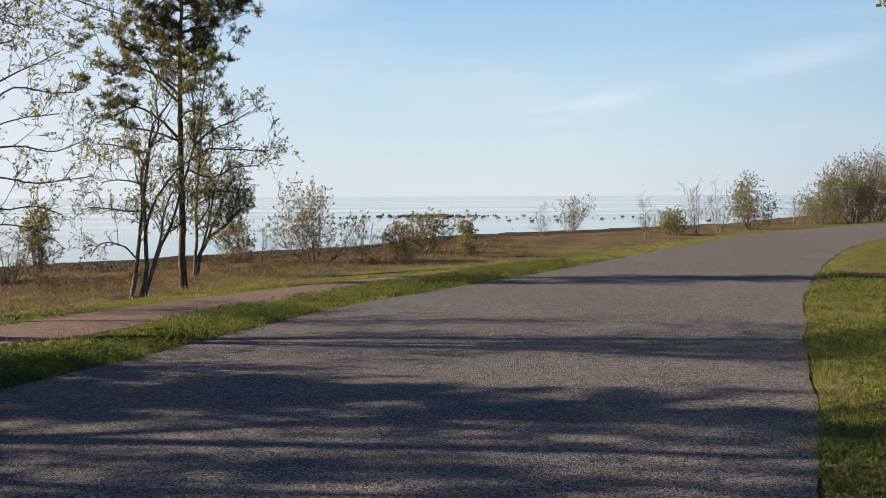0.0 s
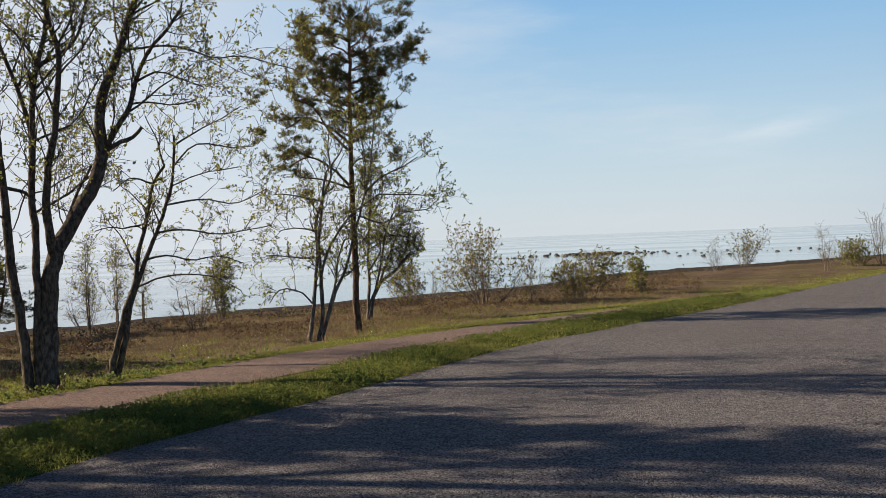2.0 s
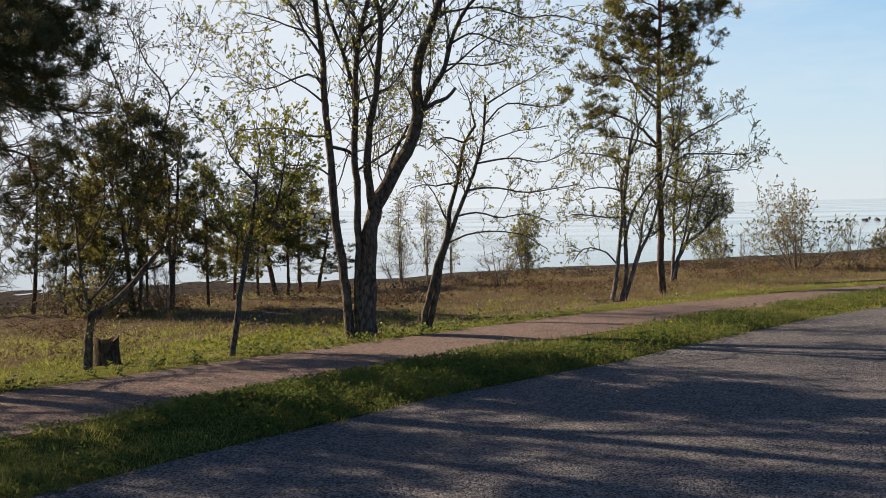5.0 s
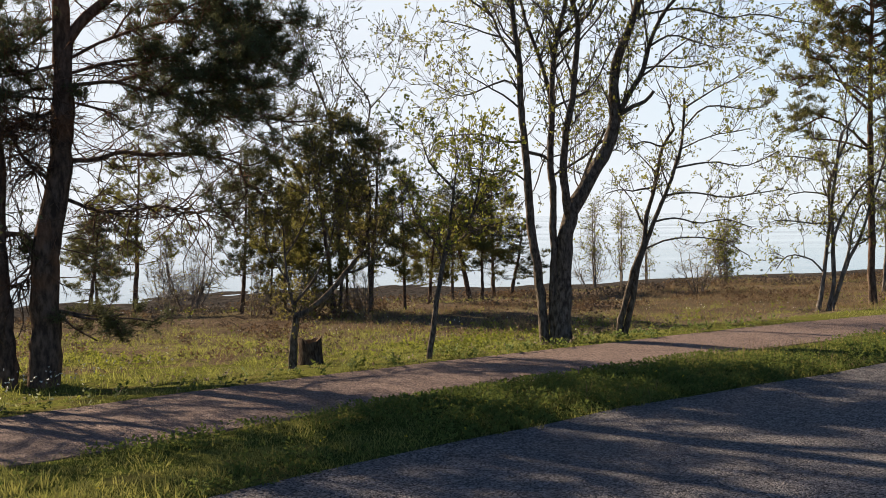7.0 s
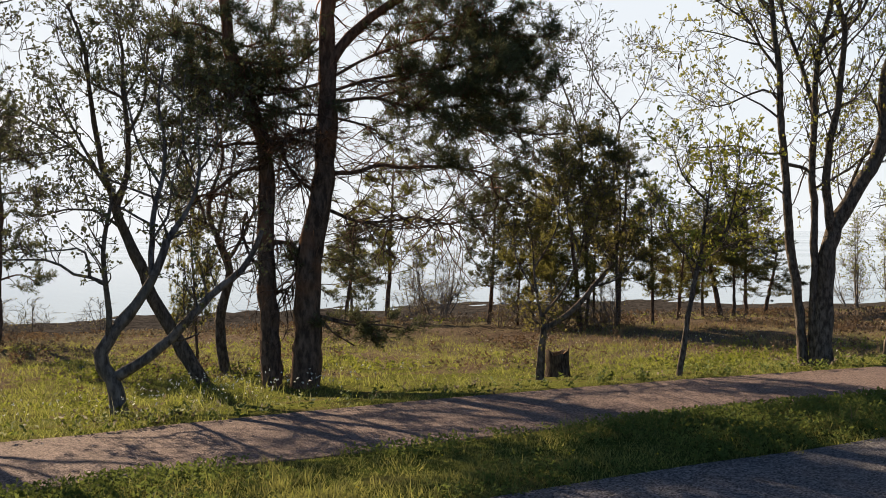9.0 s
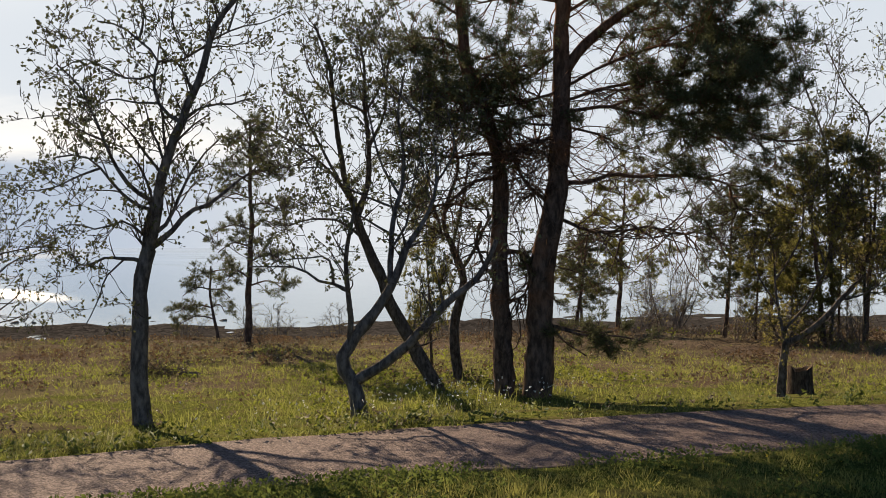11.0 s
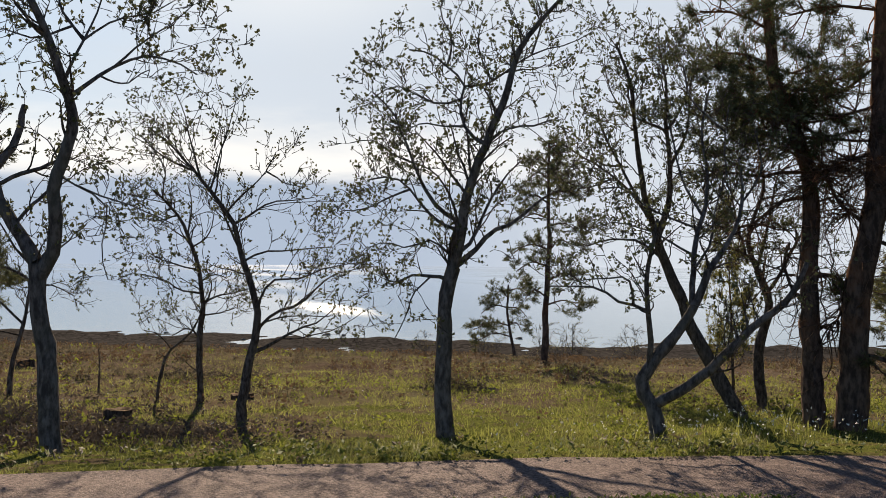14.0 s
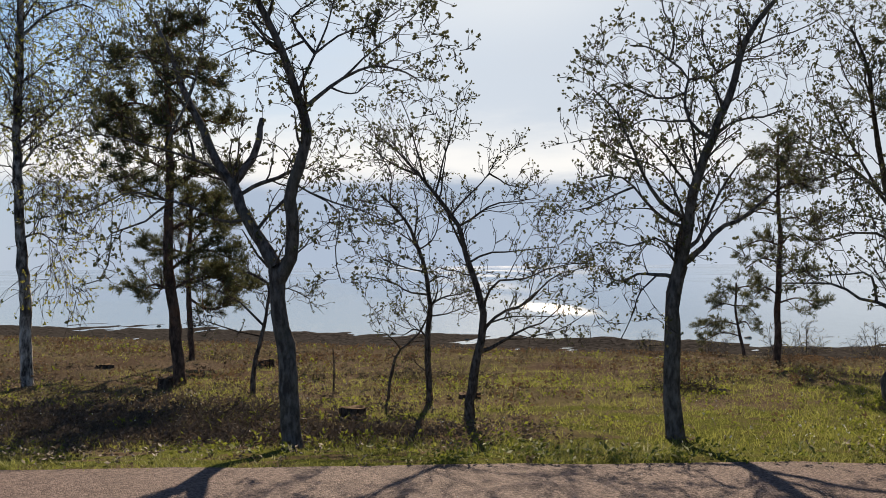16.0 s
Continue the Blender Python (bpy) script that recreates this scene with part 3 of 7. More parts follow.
def build_ground():
    az = np.radians(np.r_[np.arange(-32, 122, 0.55), np.arange(122, 328, 3.0)])
    r = np.r_[0, np.geomspace(1.0, 130, 215), np.geomspace(140, 4500, 22)]
    A, R = np.meshgrid(az, r, indexing="ij")
    x, y = -np.sin(A) * R, np.cos(A) * R
    on_road, on_path = gap(ROAD_GAP, x, y), gap(PATH_GAP, x, y)
    off = np.minimum(on_road, on_path)
    rise = np.clip((off - 0.06) / 0.35, -1, 1)
    far = fall(x, y)
    z = ground(x, y) + np.where(rise > 0, 0.035 * rise, 0.06 * rise * 1.0)
    z += 0.08 * relief(x, y) * np.clip((on_path - 1.5) / 5, 0, 1) * np.clip((on_road - 0.8) / 3, 0, 1) * (x < 30) * np.clip(2 - far, 0, 1)
    n, k = x.shape
    i = np.arange(n * k).reshape(n, k)
    j = np.roll(i, -1, 0)
    f = np.stack([i[:, :-1], i[:, 1:], j[:, 1:], j[:, :-1]], -1).reshape(-1, 4)[:, ::-1]
    me = mesh_of("ground", settle(np.stack([x, y, z], -1)), f, GROUND_MAT, True)
    seaward = np.clip((np.minimum(on_path, on_road) - np.interp(y, [7, 13], [1.6, 0.3])) / np.interp(y, [7, 13], [5.2, 0.9]), 0, 1)
    seaward = np.maximum(seaward, 1.2 * np.exp(-(((x + 10.5) / 0.5) ** 2 + ((y + 0.6) / 1.8) ** 2)))
    seaward = np.maximum(seaward, 1.5 * np.exp(-(((x + 11.4) / 1.6) ** 2 + ((y + 3.2) / 2.5) ** 2)))
    green_zone = np.clip(0.5 + 0.9 * relief(x * 0.7 + 3.1, y * 0.7 - 1.7), 0, 1)
    seaward = seaward + 0.5 * (1 - green_zone) * (seaward > 0.02)
    right = (x > np.interp(y, ROAD_RIGHT[:, 1], ROAD_RIGHT[:, 0]))
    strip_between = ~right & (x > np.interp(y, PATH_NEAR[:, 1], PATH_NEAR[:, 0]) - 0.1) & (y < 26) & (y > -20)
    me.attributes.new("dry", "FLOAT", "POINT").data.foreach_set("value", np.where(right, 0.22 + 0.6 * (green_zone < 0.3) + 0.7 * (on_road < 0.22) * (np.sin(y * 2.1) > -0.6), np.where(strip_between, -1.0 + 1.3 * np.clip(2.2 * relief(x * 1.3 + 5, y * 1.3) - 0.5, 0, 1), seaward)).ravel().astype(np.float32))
    me.attributes.new("beach", "FLOAT", "POINT").data.foreach_set("value", (far * np.interp(np.degrees(np.arctan2(-x, y)), [2, 14, 32], [1.9, 1.6, 0.9])).ravel().astype(np.float32))
    tagged(new("ground", me), "rough meadow of green and dry grass down to the shore", "ground", kind="structure")


def strip(name, left, right, mat, label, thick=0.03, cols=14):
    t = np.linspace(0, 1, cols)[None, :, None]
    p = left[:, None] * (1 - t) + right[:, None] * t
    rng = np.random.default_rng(5)
    p[:, 0] += rng.normal(size=p[:, 0].shape) * 0.025
    p[:, -1] += rng.normal(size=p[:, -1].shape) * 0.025
    z = 0.012 * np.sin(np.pi * t[..., 0]) * np.ones(p.shape[:2])
    z[:, 0] = z[:, -1] = -thick
    n, k = p.shape[:2]
    p[:, 1], p[:, -2] = p[:, 0] + (p[:, 1] - p[:, 0]) * 0.03, p[:, -1] + (p[:, -2] - p[:, -1]) * 0.03
    i = np.arange(n * k).reshape(n, k)
    f = np.stack([i[:-1, :-1], i[:-1, 1:], i[1:, 1:], i[1:, :-1]], -1).reshape(-1, 4)
    tagged(new(name, mesh_of(name, np.concatenate([p, z[..., None]], -1), f, mat)), label, name, kind="structure")


build_ground()
strip("road", ROAD_LEFT, ROAD_RIGHT, ROAD_MAT, "coarse grey asphalt road curving along the coast")
strip("pavement", PATH_FAR, PATH_NEAR, PATH_MAT, "worn reddish asphalt path beside the road")


def build_sea():
    az = np.radians(np.arange(-60, 181, 2.0))
    r = np.geomspace(18, 4800, 50)
    A, R = np.meshgrid(az, r, indexing="ij")
    v = np.stack([-np.sin(A) * R, np.cos(A) * R, np.full(A.shape, WATER_LEVEL)], -1)
    n, k = A.shape
    i = np.arange(n * k).reshape(n, k)
    f = np.stack([i[:-1, :-1], i[1:, :-1], i[1:, 1:], i[:-1, 1:]], -1).reshape(-1, 4)
    tagged(new("water", mesh_of("water", v, f[:, ::-1], SEA_MAT, True)), "calm pale blue sea reaching the horizon", "sea", kind="structure")


build_sea()


# ---- trees that stand by the path and in the meadow ----
slim_pine = Tree("pine_tree", "tall slim pine with dark clumped needles above bare trunk", 17, -4.38, 18.57, 13.3)
slim_pine.swing = 0.15
slim_pine.limb("trunk", 0.070, 0.023, (0.00, -0.01), (-0.01, 0.77), (-0.01, 1.85), (-0.02, 2.65), (-0.02, 3.45), (-0.01, 4.24), (0.03, 5.03), (0.04, 5.44))
slim_pine.limb("limb", 0.023, 0.014, (-0.01, 4.01), (-0.37, 4.15), (-0.65, 4.35))
slim_pine.limb("limb", 0.028, 0.014, (-0.01, 3.32), (-0.30, 3.56), (-0.75, 3.77), (-1.20, 3.75))
slim_pine.limb("limb", 0.028, 0.014, (-0.02, 3.13), (-0.37, 3.52), (-0.67, 3.96), (-0.98, 4.07))
slim_pine.limb("limb", 0.028, 0.014, (-0.02, 2.60), (-0.38, 2.93), (-0.76, 3.10), (-1.10, 2.94))
slim_pine.limb("limb", 0.023, 0.014, (-0.02, 2.51), (-0.46, 2.71), (-0.91, 2.78))
slim_pine.limb("limb", 0.023, 0.014, (0.00, 4.20), (0.23, 4.00), (0.47, 4.02))
slim_pine.limb("limb", 0.023, 0.014, (0.01, 4.36), (0.28, 4.44), (0.55, 4.51))
slim_pine.limb("limb", 0.023, 0.014, (-0.01, 3.78), (0.23, 3.74), (0.44, 3.88))
slim_pine.limb("limb", 0.023, 0.014, (0.03, 4.75), (-0.28, 4.87), (-0.47, 4.69))
slim_pine.limb("limb", 0.023, 0.014, (0.03, 4.84), (0.28, 4.92), (0.43, 5.00))
slim_pine.limb("limb", 0.019, 0.014, (0.03, 5.03), (-0.20, 5.23), (-0.39, 5.20))
slim_pine.limb("limb", 0.019, 0.014, (0.03, 5.12), (0.25, 5.29))
slim_pine.limb("limb", 0.019, 0.014, (0.04, 5.26), (-0.05, 5.59))
slim_pine.limb("limb", 0.019, 0.014, (0.04, 5.26), (0.14, 5.53))
slim_pine.limb("limb", 0.019, 0.014, (0.01, 4.48), (-0.21, 4.54), (-0.44, 4.43))
slim_pine.limb("limb", 0.019, 0.014, (0.02, 4.61), (0.20, 4.65), (0.35, 4.73))
slim_pine.limb("limb", 0.019, 0.014, (0.00, 4.15), (0.20, 4.23), (0.42, 4.17))
slim_pine.limb("limb", 0.019, 0.014, (-0.75, 3.77), (-0.95, 3.69), (-1.10, 3.62))
slim_pine.limb("limb", 0.019, 0.014, (-0.76, 3.10), (-0.95, 3.17), (-1.06, 3.08))
slim_pine.limb("limb", 0.019, 0.014, (-0.02, 2.94), (0.16, 3.06), (0.31, 2.99))
slim_pine.limb("limb", 0.019, 0.014, (-0.01, 3.64), (-0.18, 3.88), (-0.37, 3.85))
slim_pine.limb("limb", 0.019, 0.014, (0.03, 5.29), (-0.05, 5.34), (-0.13, 5.41))
slim_pine.limb("limb", 0.019, 0.014, (0.03, 5.19), (0.14, 5.22), (0.25, 5.28))
slim_pine.limb("limb", 0.019, 0.014, (0.03, 5.08), (-0.11, 5.14), (-0.24, 5.22))
slim_pine.limb("limb", 0.019, 0.014, (0.03, 4.98), (0.13, 5.02), (0.22, 5.08))
slim_pine.limb("limb", 0.019, 0.014, (0.03, 4.88), (-0.10, 4.94), (-0.22, 5.01))
slim_pine.limb("limb", 0.019, 0.014, (0.03, 4.78), (0.11, 4.82), (0.20, 4.88))
slim_pine.limb("limb", 0.019, 0.014, (0.02, 4.68), (-0.09, 4.73), (-0.20, 4.80))
slim_pine.limb("limb", 0.019, 0.014, (0.02, 4.58), (0.16, 4.61), (0.30, 4.67))
slim_pine.limb("limb", 0.019, 0.014, (0.02, 4.47), (-0.08, 4.53), (-0.18, 4.60))
slim_pine.limb("limb", 0.019, 0.014, (0.02, 4.37), (0.15, 4.41), (0.28, 4.47))
slim_pine.limb("limb", 0.019, 0.014, (0.02, 4.27), (-0.07, 4.32), (-0.16, 4.39))
slim_pine.limb("limb", 0.019, 0.014, (0.02, 4.17), (0.13, 4.21), (0.25, 4.27))
slim_pine.limb("limb", 0.019, 0.014, (-0.01, 4.07), (-0.15, 4.12), (-0.29, 4.20))
slim_pine.limb("limb", 0.019, 0.014, (-0.01, 3.97), (0.10, 4.01), (0.20, 4.06))
slim_pine.limb("limb", 0.019, 0.014, (-0.01, 3.86), (-0.14, 3.92), (-0.27, 3.99))
slim_pine.limb("limb", 0.019, 0.014, (-0.01, 3.76), (0.08, 3.80), (0.18, 3.86))
slim_pine.limb("limb", 0.019, 0.014, (-0.01, 3.66), (-0.13, 3.71), (-0.25, 3.78))
slim_pine.limb("limb", 0.019, 0.014, (-0.01, 3.56), (0.07, 3.60), (0.16, 3.66))
slim_pine.limb("limb", 0.019, 0.014, (-0.01, 3.46), (-0.12, 3.51), (-0.23, 3.58))
slim_pine.limb("limb", 0.019, 0.014, (-0.01, 3.35), (0.12, 3.39), (0.26, 3.45))
slim_pine.pine(NEEDLE_DEEP, 0.12, 0.14, 6, 13, 0.058, 0.0058, 0.6, 0.94, flat=0.3, side=1.2, dead=40)

drooping_tree = Tree("broadleaf_tree", "leaning tree with drooping twigs and yellowish new leaves", 18, -4.87, 21.63, 12.7, BARK_GREY)
drooping_tree.limb("trunk", 0.049, 0.022, (0.01, 0.25), (0.12, 0.54), (0.28, 0.81), (0.48, 0.94), (0.66, 1.12), (0.87, 1.37))
drooping_tree.limb("trunk", 0.038, 0.016, (-0.03, 0.12), (0.04, 0.76), (0.08, 1.57), (0.13, 2.12), (0.17, 2.55), (0.15, 3.09))
drooping_tree.limb("limb", 0.027, 0.016, (0.26, 0.81), (0.49, 1.46), (0.70, 1.89))
drooping_tree.limb("limb", 0.027, 0.016, (0.12, 0.58), (0.28, 1.25), (0.39, 1.89), (0.55, 2.21))
drooping_tree.limb("limb", 0.022, 0.011, (0.48, 0.94), (0.79, 1.24), (1.08, 1.50))
drooping_tree.limb("limb", 0.022, 0.011, (0.66, 1.12), (0.80, 1.56), (0.90, 1.94))
drooping_tree.limb("limb", 0.022, 0.011, (0.08, 1.57), (-0.18, 1.80), (-0.39, 1.86))
drooping_tree.limb("limb", 0.022, 0.011, (0.13, 2.12), (0.35, 2.54), (0.40, 2.97))
drooping_tree.limb("limb", 0.022, 0.011, (0.04, 1.03), (0.28, 1.46), (0.23, 1.79))
drooping_tree.broadleaf(LEAF_LIME, 0.075, 0.38, 0.2, 6, 6, 0.032, 0.2, 0.3, droop=0.12)

clump_tree = Tree("broadleaf_tree", "clump of thin leaning stems with sparse new leaves", 16, -4.74, 17.17, 15.4, BARK_GREY)
clump_tree.limb("trunk", 0.040, 0.018, (-0.16, 0.01), (-0.06, 0.44), (0.01, 0.94), (0.06, 1.45), (0.04, 1.85), (0.04, 2.00), (0.16, 2.30), (0.19, 2.44))
clump_tree.limb("trunk", 0.040, 0.018, (-0.01, 0.04), (0.10, 0.48), (0.11, 1.04), (0.11, 1.65), (0.16, 2.04), (0.20, 2.39), (0.26, 2.74))
clump_tree.limb("trunk", 0.035, 0.013, (-0.06, 0.04), (0.16, 0.33), (0.27, 0.68), (0.37, 0.94), (0.51, 1.24), (0.63, 1.64), (0.74, 2.03), (0.84, 2.37), (0.96, 2.80))
clump_tree.limb("trunk", 0.031, 0.013, (0.04, 0.03), (0.18, 0.54), (0.31, 0.98), (0.36, 1.33), (0.48, 1.68))
clump_tree.limb("limb", 0.027, 0.013, (0.11, 1.09), (0.23, 1.49), (0.38, 1.79), (0.57, 2.03), (0.81, 2.22), (1.08, 2.36))
clump_tree.limb("limb", 0.018, 0.009, (0.00, 0.64), (-0.23, 0.84), (-0.57, 0.90), (-0.77, 0.69))
clump_tree.limb("limb", 0.018, 0.009, (0.06, 1.39), (-0.22, 1.40), (-0.56, 1.46), (-0.71, 1.46))
clump_tree.limb("limb", 0.018, 0.009, (0.04, 1.85), (-0.21, 1.90), (-0.51, 1.86))
clump_tree.limb("limb", 0.018, 0.009, (0.16, 2.30), (-0.06, 2.36), (-0.40, 2.41), (-0.55, 2.42))
clump_tree.limb("limb", 0.022, 0.009, (0.21, 2.44), (0.34, 2.74), (0.29, 3.14), (0.34, 3.52))
clump_tree.limb("limb", 0.022, 0.009, (0.84, 2.37), (1.20, 2.70), (1.48, 2.80), (1.71, 2.93))
clump_tree.limb("limb", 0.018, 0.009, (1.03, 2.36), (1.57, 2.35), (1.89, 2.34), (2.03, 2.36))
clump_tree.limb("limb", 0.018, 0.009, (0.96, 2.80), (1.04, 3.23), (1.09, 3.66))
clump_tree.limb("limb", 0.018, 0.009, (0.26, 2.74), (0.50, 3.08), (0.59, 3.51))
clump_tree.limb("limb", 0.018, 0.009, (0.74, 2.03), (1.07, 1.93), (1.49, 2.09), (1.81, 2.12))
clump_tree.limb("limb", 0.018, 0.009, (0.84, 2.37), (0.87, 2.89), (0.80, 3.33))
clump_tree.broadleaf(LEAF_YELLOW, 0.10, 0.34, 0.14, 5, 4, 0.035, 0.25, 0.4, bend=0.2)

twin_stem_tree = Tree("broadleaf_tree", "slender leaning twin-stemmed tree with long side branches", 15, -6.23, 13.03, 25.6)
twin_stem_tree.limb("trunk", 0.048, 0.018, (-0.05, 0.02), (0.08, 0.47), (0.19, 0.90), (0.31, 1.22), (0.34, 1.55), (0.43, 1.92), (0.48, 2.19), (0.55, 2.46), (0.68, 2.68))
twin_stem_tree.limb("trunk", 0.044, 0.015, (0.01, 0.04), (0.16, 0.47), (0.22, 0.85), (0.34, 1.22), (0.47, 1.55), (0.59, 1.82), (0.70, 2.09), (0.79, 2.35), (0.84, 2.72), (0.85, 3.05))
twin_stem_tree.limb("limb", 0.015, 0.007, (0.59, 1.80), (0.91, 1.86), (1.28, 1.80), (1.76, 1.84), (2.05, 1.89))
twin_stem_tree.limb("limb", 0.015, 0.007, (0.45, 1.47), (0.74, 1.54), (1.01, 1.48), (1.34, 1.50), (1.70, 1.39))
twin_stem_tree.limb("limb", 0.015, 0.007, (0.33, 1.14), (0.58, 1.25), (1.01, 1.29), (1.33, 1.23), (1.70, 1.04))
twin_stem_tree.limb("limb", 0.015, 0.007, (0.74, 2.19), (1.13, 2.24), (1.56, 2.17), (1.93, 2.33))
twin_stem_tree.limb("limb", 0.015, 0.007, (0.84, 2.72), (1.14, 2.93), (1.57, 2.86), (1.83, 2.86))
twin_stem_tree.limb("limb", 0.015, 0.007, (0.55, 2.46), (0.28, 2.53), (0.06, 2.37))
twin_stem_tree.limb("limb", 0.015, 0.007, (0.44, 1.92), (0.21, 1.91), (-0.00, 1.93), (-0.16, 1.89))
twin_stem_tree.limb("limb", 0.015, 0.007, (0.85, 2.94), (1.15, 3.14), (1.47, 3.30), (1.73, 3.45))
twin_stem_tree.limb("limb", 0.015, 0.007, (0.68, 2.68), (0.61, 3.06), (0.50, 3.27))
twin_stem_tree.limb("limb", 0.011, 0.007, (0.79, 2.38), (1.19, 2.58), (1.63, 2.64))
twin_stem_tree.broadleaf(LEAF_YELLOW, 0.115, 0.34, 0.13, 4, 4, 0.032, 0.25, 0.5, bend=0.15, side=0.45)

willow_tree = Tree("broadleaf_tree", "many-stemmed willow with dark stems and sparse yellow-green leaves", 14, -6.57, 11.94, 28.8)
willow_tree.limb("trunk", 0.066, 0.024, (-0.12, 0.06), (-0.15, 0.40), (-0.18, 0.92), (-0.25, 1.43), (-0.30, 2.04), (-0.31, 2.45), (-0.35, 3.02), (-0.37, 3.53), (-0.41, 3.93), (-0.44, 4.24), (-0.47, 4.65), (-0.52, 5.19))
willow_tree.limb("trunk", 0.056, 0.021, (-0.04, 0.03), (-0.01, 0.66), (0.02, 1.17), (0.02, 1.68), (0.01, 2.19), (0.04, 2.80), (0.05, 3.46), (0.12, 3.87), (0.21, 4.22), (0.27, 4.77), (0.30, 5.31))
willow_tree.limb("trunk", 0.125, 0.028, (0.07, 0.02), (0.10, 0.55), (0.12, 1.06), (0.16, 1.43), (0.23, 1.62), (0.34, 1.83), (0.47, 2.08), (0.60, 2.31), (0.68, 2.49), (0.74, 2.74), (0.74, 3.09), (0.78, 3.45), (0.91, 3.74), (0.99, 3.95), (1.07, 4.20), (1.22, 4.61), (1.34, 5.15))
willow_tree.limb("limb", 0.056, 0.021, (0.14, 1.50), (0.13, 2.09), (0.15, 2.54), (0.23, 2.90), (0.26, 3.31), (0.30, 3.76), (0.19, 4.22), (0.16, 4.63))
willow_tree.limb("limb", 0.028, 0.014, (0.30, 3.77), (0.49, 4.06), (0.56, 4.21), (0.64, 4.55))
willow_tree.limb("limb", 0.017, 0.010, (0.26, 2.97), (0.50, 3.17), (0.67, 3.48), (0.76, 3.63))
willow_tree.limb("limb", 0.035, 0.014, (0.15, 2.61), (-0.02, 3.01), (-0.09, 3.36), (-0.21, 3.77), (-0.31, 4.03), (-0.35, 4.23), (-0.43, 4.65))
willow_tree.limb("limb", 0.024, 0.021, (-0.30, 2.43), (-0.13, 2.36), (-0.01, 2.25))
willow_tree.limb("limb", 0.038, 0.017, (0.71, 2.63), (0.85, 2.94), (1.06, 3.29), (1.14, 3.64), (1.27, 3.94), (1.48, 4.19), (1.67, 4.46))
willow_tree.limb("limb", 0.017, 0.007, (1.28, 3.97), (1.68, 4.05), (1.94, 3.99), (2.07, 3.95), (2.48, 3.98), (2.76, 3.92), (3.10, 3.85))
willow_tree.limb("stub", 0.035, 0.021, (0.77, 2.78), (0.92, 2.90), (1.05, 2.93), (1.21, 3.07))
willow_tree.limb("limb", 0.021, 0.017, (0.20, 1.67), (0.37, 2.08), (0.53, 2.43), (0.67, 2.66))
willow_tree.limb("limb", 0.017, 0.014, (0.14, 2.09), (0.38, 2.34), (0.65, 2.56))
willow_tree.limb("limb", 0.017, 0.007, (-0.31, 2.55), (-0.61, 2.52), (-0.78, 2.59), (-1.13, 2.60), (-1.41, 2.57))
willow_tree.limb("limb", 0.017, 0.007, (-0.35, 3.07), (-0.52, 3.28), (-0.77, 3.23), (-1.14, 3.13), (-1.49, 3.30))
willow_tree.limb("limb", 0.021, 0.010, (-0.38, 3.48), (-0.62, 3.83), (-0.73, 4.09), (-0.83, 4.24), (-0.95, 4.52))
willow_tree.limb("limb", 0.014, 0.007, (-0.58, 3.81), (-0.92, 3.94), (-1.37, 4.05))
willow_tree.limb("limb", 0.017, 0.007, (-0.73, 4.09), (-1.09, 4.39), (-1.42, 4.67))
willow_tree.limb("limb", 0.017, 0.007, (1.14, 3.64), (1.38, 3.71), (1.65, 3.64), (1.93, 3.53))
willow_tree.limb("limb", 0.014, 0.007, (0.99, 3.95), (1.12, 4.34), (1.40, 4.60))
willow_tree.limb("limb", 0.014, 0.007, (1.06, 3.29), (1.31, 3.37), (1.58, 3.33), (1.86, 3.39))
willow_tree.limb("limb", 0.014, 0.007, (-0.30, 2.04), (-0.51, 2.17), (-0.79, 2.18), (-1.07, 2.25))
willow_tree.limb("limb", 0.017, 0.007, (-0.44, 4.24), (-0.74, 4.58), (-0.93, 5.00))
willow_tree.broadleaf(LEAF_YELLOW, 0.115, 0.55, 0.17, 5, 4, 0.036, 0.25, 0.45, bend=0.15)

yellow_green_tree = Tree("young_tree", "small leaning tree with a round crown of fresh yellow-green leaves", 13, -7.24, 10.14, 35.6)
yellow_green_tree.limb("trunk", 0.038, 0.026, (-0.01, -0.01), (0.07, 0.49), (0.15, 1.00), (0.22, 1.38))
yellow_green_tree.limb("limb", 0.022, 0.006, (0.22, 1.38), (0.33, 1.88), (0.40, 2.26), (0.34, 2.64))
yellow_green_tree.limb("limb", 0.019, 0.006, (0.22, 1.32), (0.58, 1.69), (0.77, 2.06), (0.85, 2.44))
yellow_green_tree.limb("limb", 0.016, 0.006, (0.19, 1.19), (-0.06, 1.58), (-0.18, 1.96))
yellow_green_tree.limb("limb", 0.016, 0.006, (0.21, 1.25), (0.51, 1.44), (0.89, 1.56))
yellow_green_tree.limb("limb", 0.016, 0.006, (0.33, 1.88), (0.08, 2.21), (-0.04, 2.52))
yellow_green_tree.limb("limb", 0.016, 0.006, (0.45, 1.57), (0.65, 2.13), (0.66, 2.51))
yellow_green_tree.broadleaf(LEAF_LIME, 0.09, 0.4, 0.18, 5, 5, 0.04, 0.1, 0.75, bend=0.2)

